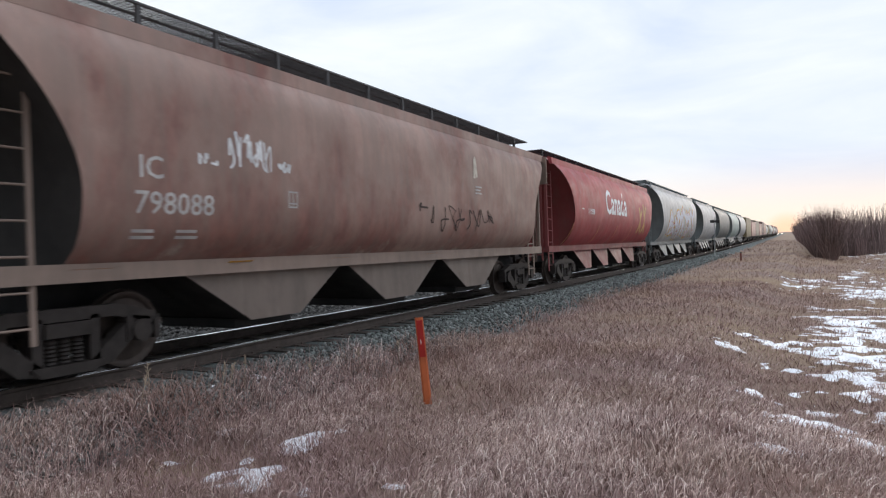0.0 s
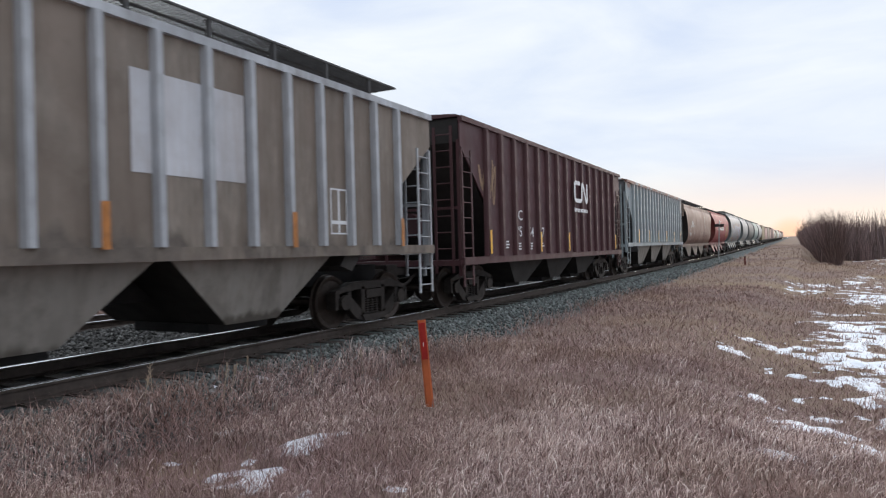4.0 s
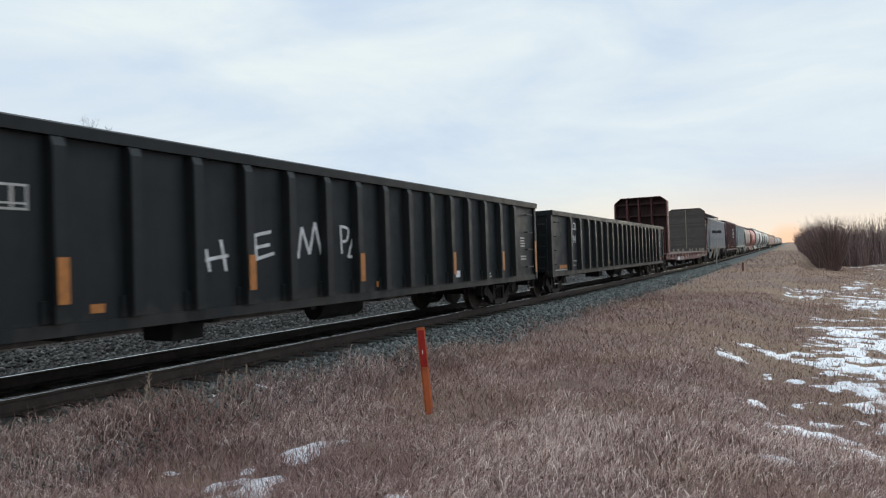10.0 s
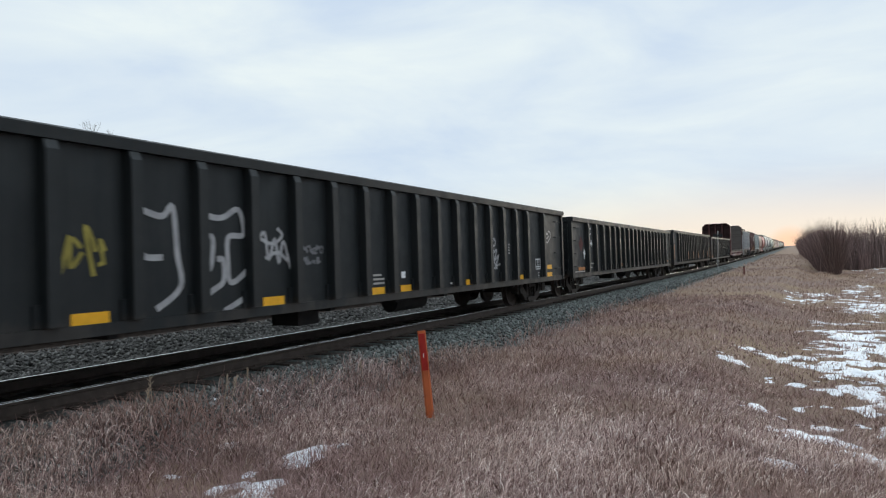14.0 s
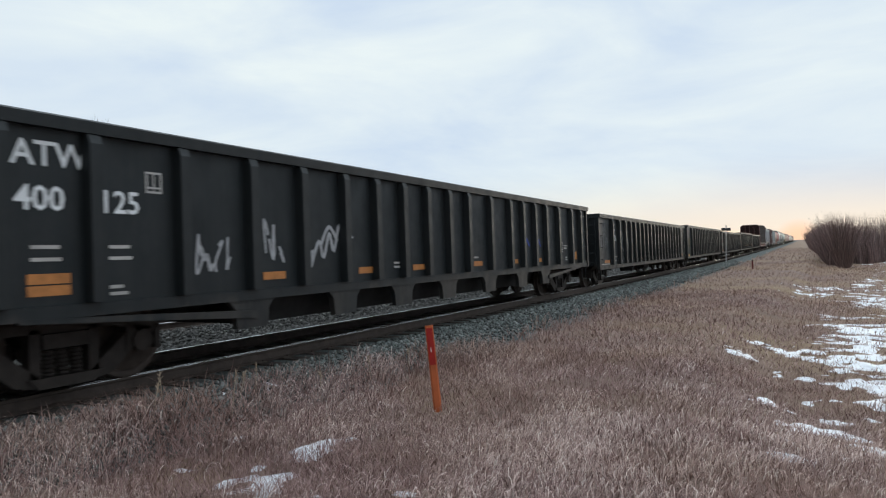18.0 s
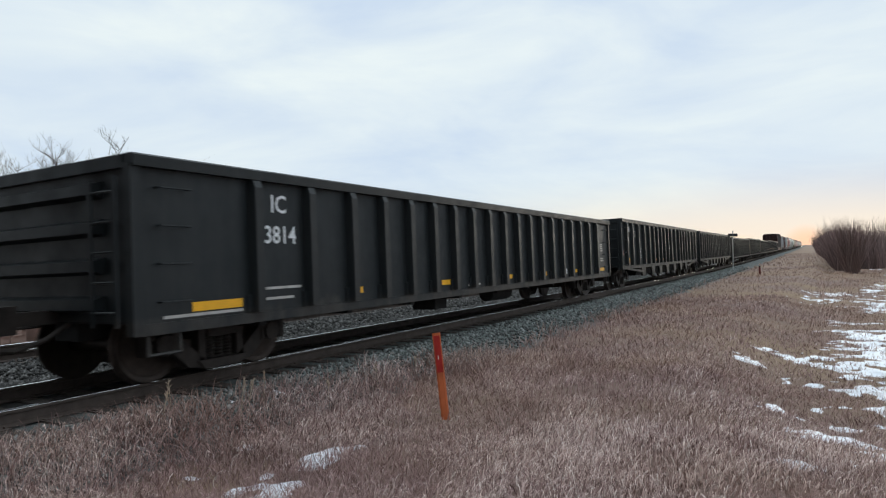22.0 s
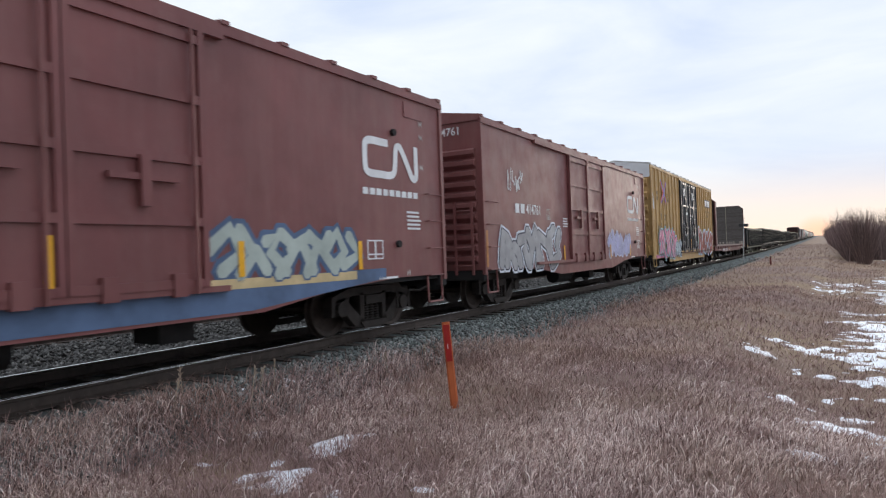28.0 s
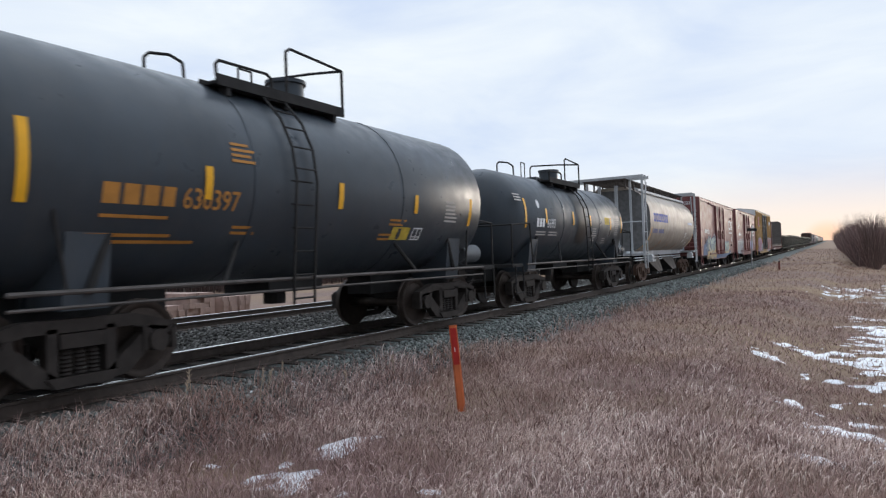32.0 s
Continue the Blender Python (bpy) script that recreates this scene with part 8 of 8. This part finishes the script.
        bars(car, side, DULLWHITE, (-0.85, 1.12, 0.35, 3), (5.02, 1.7, 0.13, 4), (5.24, 1.7, 0.13, 4), (7.4, 0.92, 0.08, 3), (2.0, 0.86, 0.16, 1))
        label_box(car, side, 7.2, 1.0, 0.38, 0.3, WHITE)
        tag(car, side, worn, 0.075, ((-5.42, 2.0), (-5.1, 1.92), (-4.95, 2.04), (-4.9, 1.5), (-4.86, 1.1), (-5.2, 0.86)), ((-5.4, 2.0), (-5.38, 1.5), (-5.1, 1.45)))
        tag(car, side, worn, 0.075, ((-4.59, 2.04), (-4.38, 1.95), (-4.18, 1.95), (-3.92, 2.06), (-3.84, 1.74), (-4.1, 1.70), (-4.12, 1.4), (-4.08, 1.12), (-3.85, 1.22), (-3.64, 1.38), (-3.58, 1.08)), ((-4.57, 2.02), (-4.56, 1.6), (-4.53, 1.3), (-4.44, 1.28), (-4.38, 1.4), (-4.36, 1.68), (-4.46, 1.7)), ((-4.3, 1.42), (-4.2, 1.4), (-4.2, 1.14), (-4.4, 1.02), (-4.57, 0.9)), ((-4.2, 0.76), (-3.95, 0.86), (-3.8, 0.93)))
        tag(car, side, worn, 0.05, ((-3.61, 1.6), (-3.45, 1.78), (-3.38, 1.4), (-3.25, 1.7), (-3.18, 1.35), (-3.08, 1.66), (-2.94, 1.27)), ((-3.6, 1.72), (-3.3, 1.62), (-3.1, 1.74), (-3.2, 1.84)), ((-3.45, 1.42), (-3.2, 1.5), (-3.0, 1.38)))
        scribble(dimw, -2.74, -2.18, 1.48, 1.61, 7, 0.03)
        scribble(dimw, -2.72, -2.22, 1.32, 1.44, 6, 0.03)
        tag(car, side, worn, 0.05, ((4.26, 1.7), (4.34, 1.82), (4.44, 1.72), (4.34, 1.64), (4.26, 1.7)), ((4.04, 1.58), (4.3, 1.62), (4.18, 1.42), (4.5, 1.55), (4.36, 1.3), (4.62, 1.42), (4.45, 1.18), (4.72, 1.2)), ((4.06, 1.44), (4.22, 1.3), (4.14, 1.15), (4.4, 1.1)), ((4.3, 1.62), (4.32, 1.3), (4.5, 1.08)))
        tag(car, side, worn, 0.04, ((8.25, 1.74), (8.0, 1.92), (7.98, 2.08), (8.12, 2.1), (8.25, 2.0), (8.4, 2.1), (8.54, 2.05), (8.5, 1.9), (8.25, 1.76)), ((8.05, 1.98), (8.2, 1.88), (8.42, 1.97)))
        green = plain("yellow_green_spray", (0.26, 0.22, 0.05), 0.7)
        scribble(green, -6.35, -5.75, 1.25, 1.78, 4, 0.05)
        scribble(green, -8.75, -8.25, 1.2, 2.1, 3, 0.05)
    else:
        write(car, side, mark, -7.47 if len(mark) < 4 else -7.66, 2.1, 0.24, WHITE, 0.95 if len(mark) < 4 else 0.78, 0.015)
        write(car, side, num, -7.6 if len(num) < 5 else -7.66, 1.68, 0.235, WHITE, 0.92 if len(num) < 5 else 0.8, 0.015)
        bars(car, side, DULLWHITE, (-7.64, 1.09, 0.75, 1), (-7.64, 0.95, 0.7, 1), (8.5, 1.79, 0.34, 4), (8.5, 1.3, 0.4, 2), (6.4, 0.92, 0.16, 2))
        label_box(car, side, -4.52 if num == "87051" else -4.62 if num == "3806" else -4.9, 1.87, 0.3, 0.25, DULLWHITE)
        label_box(car, side, 6.95, 0.88, 0.36, 0.31, WHITE)
        strips(WHITE, 0.88, 0.14, (4.66, 4.86))
        if num == "87051":
            for y in (places[4], places[7], places[10], places[14], places[17]):
                decal("reflector", Flat().rect(y - 0.06, y + 0.06, 0.96, 1.42), ORANGE, car, face)
            strips(ORANGE, 0.84, 0.095, (-3.62, -3.46), (1.62, 1.74))
            decal("reflector", Flat().rect(-9.5, -9.36, 1.0, 1.85), ORANGE, car, flat_side(1.58))
            decal("reflector", Flat().rect(9.42, 9.54, 0.84, 1.7), ORANGE, car, flat_side(1.58))
            tag(car, side, ws, 0.045, ((-2.1, 1.5), (-2.05, 1.22)), ((-1.86, 1.62), (-1.78, 1.22)), ((-2.14, 1.36), (-1.74, 1.42)))
            tag(car, side, ws, 0.045, ((-1.26, 1.7), (-1.24, 1.34)), ((-1.28, 1.68), (-0.95, 1.74)), ((-1.24, 1.52), (-0.98, 1.56)), ((-1.26, 1.36), (-0.9, 1.44)))
            tag(car, side, ws, 0.05, ((-0.4, 1.36), (-0.3, 1.82)), ((-0.3, 1.82), (-0.14, 1.42)), ((-0.14, 1.42), (0.0, 1.9)), ((0.0, 1.9), (0.15, 1.38)))
            tag(car, side, ws, 0.045, ((0.64, 1.88), (0.66, 1.42)), ((0.62, 1.86), (0.84, 1.82), (0.8, 1.64), (0.68, 1.62)), ((0.82, 1.36), (1.02, 1.72), (1.14, 1.38)), ((0.82, 1.37), (1.14, 1.37)))
            scribble(faint, -8.7, -8.0, 1.5, 1.8, 3, 0.04)
        else:
            strips(ORANGE if num != "3814" else YELLOW, 0.86, 0.11, (-8.8, -8.02), (8.14, 8.93))
            strips(ORANGE if num != "3814" else YELLOW, 0.89, 0.10, (-5.86, -5.42), (-2.8, -2.4), (0.3, 0.73), (2.75, 3.15), (5.43, 5.87))
            bars(car, side, DULLWHITE, (-9.2, 0.84, 1.3, 1), (-1.65, 0.86, 0.6, 1))
        if num == "3746":
            decal("diamond_mark", Flat().poly([(-8.72, 1.78), (-8.44, 2.02), (-8.16, 1.74), (-8.44, 1.48)]), plain("faded_red_mark", (0.10, 0.035, 0.032), 0.7), car, side)
            decal("diamond_mark", Flat().poly([(-8.22, 1.46), (-8.12, 1.52), (-8.06, 1.66), (-8.0, 1.52), (-7.9, 1.44), (-8.0, 1.36), (-8.06, 1.22), (-8.12, 1.36)]), WHITE, car, side)
        elif num == "3806":
            tag(car, side, dimw, 0.045, ((-9.45, 1.35), (-9.5, 1.6), (-9.2, 1.75), (-9.15, 1.4), (-9.1, 1.8), (-8.9, 1.85), (-8.88, 1.5), (-8.8, 1.9), (-8.6, 1.9), (-8.6, 1.5), (-8.4, 1.8), (-8.3, 1.6)), ((-8.95, 2.0), (-8.9, 2.25), (-8.8, 2.05), (-8.68, 2.28), (-8.6, 2.02)))
            for a, b in ((-6.7, -5.7), (-5.45, -4.6), (-4.45, -3.6), (-3.55, -2.75)):
                w = b - a
                tag(car, side, dimw, 0.06, ((a, 1.5), (a + 0.1 * w, 2.0), (a + 0.45 * w, 2.12), (a + 0.8 * w, 1.9), (a + 0.6 * w, 1.5), (a + 0.95 * w, 1.2), (a + 0.7 * w, 0.9), (a + 0.2 * w, 0.95), (a + 0.05 * w, 1.3)), ((a + 0.35 * w, 1.7), (a + 0.5 * w, 1.8), (a + 0.45 * w, 1.3)))


def yellow_marks(car, side):
    rt = random.Random(17)
    blue, red = plain("blue_emblem_paint", (0.05, 0.10, 0.42), 0.6), plain("red_emblem_paint", (0.55, 0.07, 0.05), 0.6)
    out = flat_side(1.594)
    decal("emblem", Flat().stroke([(-7.2, 3.3), (-6.05, 4.24)], 0.2).stroke([(-7.2, 4.24), (-6.05, 3.3)], 0.2), red, car, out, "red cross emblem")
    decal("emblem", Flat().stroke([(-7.15, 3.28), (-6.55, 3.72), (-6.0, 4.3)], 0.1).stroke([(-7.22, 4.35), (-6.6, 3.85), (-6.1, 3.3)], 0.1), blue, car, out, "blue cross emblem", 0.010)
    for s, y, z in (("next", -8.14, 3.64), ("load", -8.14, 3.40), ("any", -5.72, 3.64), ("road", -5.72, 3.40)):
        write(car, flat_side(1.545), s, y, z, 0.2, BLACKINK)
    for s, y in (("TB", -7.3), ("OX", -6.45)):
        write(car, flat_side(1.545), s, y, 2.5, 0.27, BLACKINK, 0.9)
    for s, y in (("6", -7.72), ("65", -7.28), ("48", -6.48), ("6", -5.74)):
        write(car, flat_side(1.545), s, y, 2.07, 0.27, BLACKINK, 0.95)
    decal("emblem_plate", Flat().rect(5.8, 7.9, 3.62, 4.1), BLACKINK, car, out, "black plate with white blocks")
    g = Flat()
    for a in (5.9, 6.62, 7.25):
        g.poly([(a + 0.08, 3.68), (a + 0.42, 3.68), (a + 0.5, 4.03), (a, 4.03)])
    decal("emblem", g, WHITE, car, out, "white blocks", 0.010)
    for s, y, z in (("Rail", 5.85, 3.28), ("car", 6.5, 3.28), ("Pooling", 7.05, 3.28), ("Experts", 6.4, 3.0)):
        write(car, out, s, y, z, 0.15, BLACKINK)
    pw = plain("pale_blue_spray_edge", (0.50, 0.60, 0.68), 0.6)
    dark = plain("dark_spray_line", (0.05, 0.05, 0.07), 0.6)
    pink = plain("pink_spray", (0.52, 0.17, 0.27), 0.6, 0, 0.55, 1.2)
    throwup(car, out, rt, -7.9, 0.76, 3.7, 1.36, 5, pink, plain("cyan_spray_edge", (0.28, 0.50, 0.56), 0.6), dark, plain("pale_pink_spray", (0.62, 0.48, 0.54), 0.6, 0, 0.2, 2), 0.21)
    throwup(car, out, rt, -4.1, 0.72, 1.3, 0.9, 2, plain("grey_blue_spray", (0.36, 0.42, 0.45), 0.6, 0, 0.4, 2), pw, dark)
    decal("graffiti_cloud", Flat().rect(-8.4, -3.3, 0.76, 0.9), pink, car, side)
    decal("graffiti_cloud", scrawl(rt, 2.75, 1.5, 3.4, 0.6, 5, 0.26), plain("green_spray", (0.20, 0.34, 0.17), 0.6), car, out, off=0.002)
    throwup(car, out, rt, 2.8, 0.70, 5.5, 1.5, 5, plain("brick_red_spray", (0.26, 0.05, 0.035), 0.6, 0, 0.3, 1.0), plain("sky_blue_spray_edge", (0.36, 0.56, 0.76), 0.6), plain("white_spray_edge", (0.62, 0.66, 0.72), 0.6), plain("dark_red_spray", (0.11, 0.02, 0.018), 0.6), 0.27)
    decal("graffiti_tag", scrawl(rt, -8.9, 2.9, 0.5, 0.8, 6, 0.045), plain("white_spray", (0.62, 0.62, 0.62), 0.7), car, side)
    bars(car, flat_side(1.635), WHITE, (-1.9, 4.3, 0.8, 6), (0.8, 4.2, 0.8, 6), (-0.2, 2.6, 0.4, 3), (0.3, 2.95, 0.4, 2), (-1.2, 2.1, 0.25, 5), (1.6, 2.1, 0.25, 5), (-2.2, 1.5, 0.6, 3), (-2.2, 2.6, 0.5, 4), (0.55, 2.55, 0.3, 2), (1.55, 2.75, 0.35, 1), (-1.0, 2.75, 0.3, 1), (0.4, 1.55, 0.3, 3), (1.9, 1.5, 0.35, 4))
    label_box(car, out, 6.5, 1.35, 0.36, 0.32, WHITE)
    leaf = flat_side(1.612)
    for a in (-1.43, 1.05):
        # ring mark over a square mark on the black boards
        ring = [(a + 0.13 + 0.1 * math.cos(k * 0.628), 2.24 + 0.13 * math.sin(k * 0.628)) for k in range(11)]
        decal("ring_mark", Flat().stroke(ring, 0.05), WHITE, car, leaf)
        decal("square_mark", Flat().rect(a + 0.02, a + 0.25, 1.8, 2.04), WHITE, car, leaf)
        decal("label_plate", Flat().rect(a + 0.42, a + 0.92, 1.9, 2.0), DULLWHITE, car, leaf)
    decal("label_plate", Flat().rect(-0.95, -0.45, 2.92, 3.06), WHITE, car, leaf)
    decal("label_plate", Flat().rect(0.3, 0.64, 2.85, 2.99), WHITE, car, leaf)
    decal("label_plate", Flat().rect(0.3, 0.52, 2.68, 2.8), WHITE, car, leaf)
    decal("label_plate", Flat().rect(0.78, 1.04, 2.84, 2.96), WHITE, car, leaf)
    decal("reflector", Flat().rect(0.3, 0.42, 1.3, 1.62).rect(0.3, 0.42, 1.08, 1.2), YELLOW, car, leaf)


def red_marks(car, side, num, kind, z_top):
    rt = random.Random(30 + kind)
    write(car, side, num, -5.05, 2.22, 0.25, WHITE, 0.9)
    decal("owner_mark", Flat().rect(-5.72, -5.48, 2.23, 2.46).rect(-5.4, -5.16, 2.23, 2.46), WHITE, car, side)
    rail_logo(car, side, 4.83, 2.6, 1.69, 0.68, WHITE)
    part("vent_plate", Geo().box(1.53, 1.555, 6.1, 6.72, z_top - 0.46, z_top - 0.18), MATS["box_car_red"], car)
    for z in (3.7, 3.45, 2.9, 0.99):
        y = 6.64 if z > 1 else 6.1
        decal("bow_mark", Flat().poly([(y - 0.05, z - 0.06), (y, z), (y - 0.05, z + 0.06)]).poly([(y + 0.05, z - 0.06), (y + 0.05, z + 0.06), (y, z)]), DULLWHITE, car, side)
    for y, z in ((5.72, 3.42), (5.78, 1.5)):
        part("lifting_ring", Geo().cyl((1.54, y, z), (1.6, y, z), 0.06, 10), UNDER, car)
    bars(car, side, WHITE, (6.1, 2.08, 0.5, 5), (-2.4, 2.2, 0.42, 4), (-5.6, 1.4, 0.5, 2), (5.2, 0.95, 0.7, 1))
    label_box(car, side, 6.17 if kind == 1 else 4.9, 1.25, 0.44, 0.32, WHITE)
    label_box(car, side, -3.65, 2.12, 0.24, 0.28, DULLWHITE)
    sp = flat_side(1.562)
    if kind == 2:
        sea, cream = plain("slate_blue_spray", (0.09, 0.14, 0.24), 0.6, 0, 0.3, 1.5), plain("cream_spray", (0.56, 0.44, 0.24), 0.6, 0, 0.25, 2)
        mint = plain("pale_green_spray", (0.40, 0.46, 0.42), 0.6, 0, 0.2, 2)
        decal("graffiti_cloud", Flat().poly([(-6.6, 0.93), (-5.2, 0.93), (-4.2, 0.82), (-2.3, 0.66), (2.4, 0.66), (4.2, 0.82), (5.4, 0.93), (5.4, 1.1), (-1.0, 1.05), (-1.6, 1.8), (-5.0, 1.85), (-6.3, 1.5)]), sea, car, side)
        throwup(car, side, rt, -4.9, 1.1, 3.5, 0.95, 6, mint, sea, plain("dark_spray_line", (0.05, 0.05, 0.07), 0.6))
        throwup(car, side, rt, -5.3, 0.68, 3.9, 0.62, 5, cream, mint, plain("orange_spray", (0.5, 0.25, 0.06), 0.6))
        throwup(car, side, rt, 1.8, 1.0, 2.7, 0.75, 5, mint, sea, sea)
        decal("graffiti_cloud", Flat().rect(1.0, 4.6, 0.95, 1.08), cream, car, side, off=0.009)
        decal("graffiti_tag", scrawl(rt, -5.9, 1.5, 0.6, 0.5, 4, 0.09), plain("black_scrawl", (0.03, 0.02, 0.025), 0.7), car, side, off=0.01)
        reflectors(car, sp, YELLOW, (-4.26, -2.06, 2.23, 4.68), 1.1, 0.1, 0.45)
        reflectors(car, flat_side(1.66), YELLOW, (-0.2,), 1.1, 0.08, 0.5)
        reflectors(car, flat_side(1.58), YELLOW, (-7.3,), 0.98, 0.1, 0.88)
    else:
        throwup(car, side, rt, -6.7, 0.78, 3.9, 1.2, 5, plain("grey_spray", (0.34, 0.34, 0.35), 0.6, 0, 0.3, 2), plain("white_spray_edge", (0.6, 0.66, 0.72), 0.6), plain("dark_spray_line", (0.05, 0.05, 0.07), 0.6))
        throwup(car, side, rt, 2.1, 1.0, 2.85, 0.85, 5, plain("lilac_spray", (0.40, 0.40, 0.60), 0.6, 0, 0.2, 2), plain("pale_lilac_spray", (0.55, 0.56, 0.68), 0.6), plain("lilac_line", (0.3, 0.3, 0.48), 0.6))
        decal("graffiti_tag", scrawl(rt, 5.05, 1.2, 0.35, 0.5, 6, 0.02), plain("dim_lilac", (0.28, 0.18, 0.24), 0.7), car, side)
        decal("graffiti_tag", scrawl(rt, -6.2, 2.7, 1.0, 0.6, 6, 0.04), plain("white_spray", (0.62, 0.62, 0.62), 0.7), car, side)
        reflectors(car, sp, YELLOW, (4.98, 2.3, -2.4), 0.98, 0.09, 0.44)
        reflectors(car, flat_side(1.58), ORANGE, (7.4, -7.4), 0.98, 0.1, 0.8)


build_train()

# distance run by the train, in metres, every four seconds
RUN = [(0, 0.0), (4, 42.91), (8, 86.33), (12, 129.55), (16, 172.40), (20, 215.61), (24, 259.46), (28, 303.47), (32, 346.71)]


def run(t):
    """Distance run at a time, smooth through the table."""
    ts, ss = [a for a, _ in RUN], [b for _, b in RUN]
    slope = np.gradient(ss, ts)
    i = min(len(ts) - 2, max(0, int(t // 4)))
    u, h = (t - ts[i]) / 4.0, 4.0
    return ((2 * u ** 3 - 3 * u ** 2 + 1) * ss[i] + (u ** 3 - 2 * u ** 2 + u) * h * slope[i] + (-2 * u ** 3 + 3 * u ** 2) * ss[i + 1] + (u ** 3 - u ** 2) * h * slope[i + 1])


def motions():
    for car, rest in CARS:
        rows = []
        for t in range(33):
            y = rest + run(t)
            rows.append((t, pose(TX, y, float(rise(y)), math.degrees(math.atan((float(rise(y + 6)) - float(rise(y - 6))) / 12)))))
        walk(car, rows)
    # every wheelset rolls with the distance run
    times = [32.0 * i / 580 for i in range(581)]
    turn = [-math.degrees(run(t) / R_WHEEL) for t in times]
    for w in WHEELSETS:
        if w.parent.parent.location.y < 30:
            y = w.location.y
            walk(w, [(t, pose(0, y, R_WHEEL, a)) for t, a in zip(times, turn)])


motions()
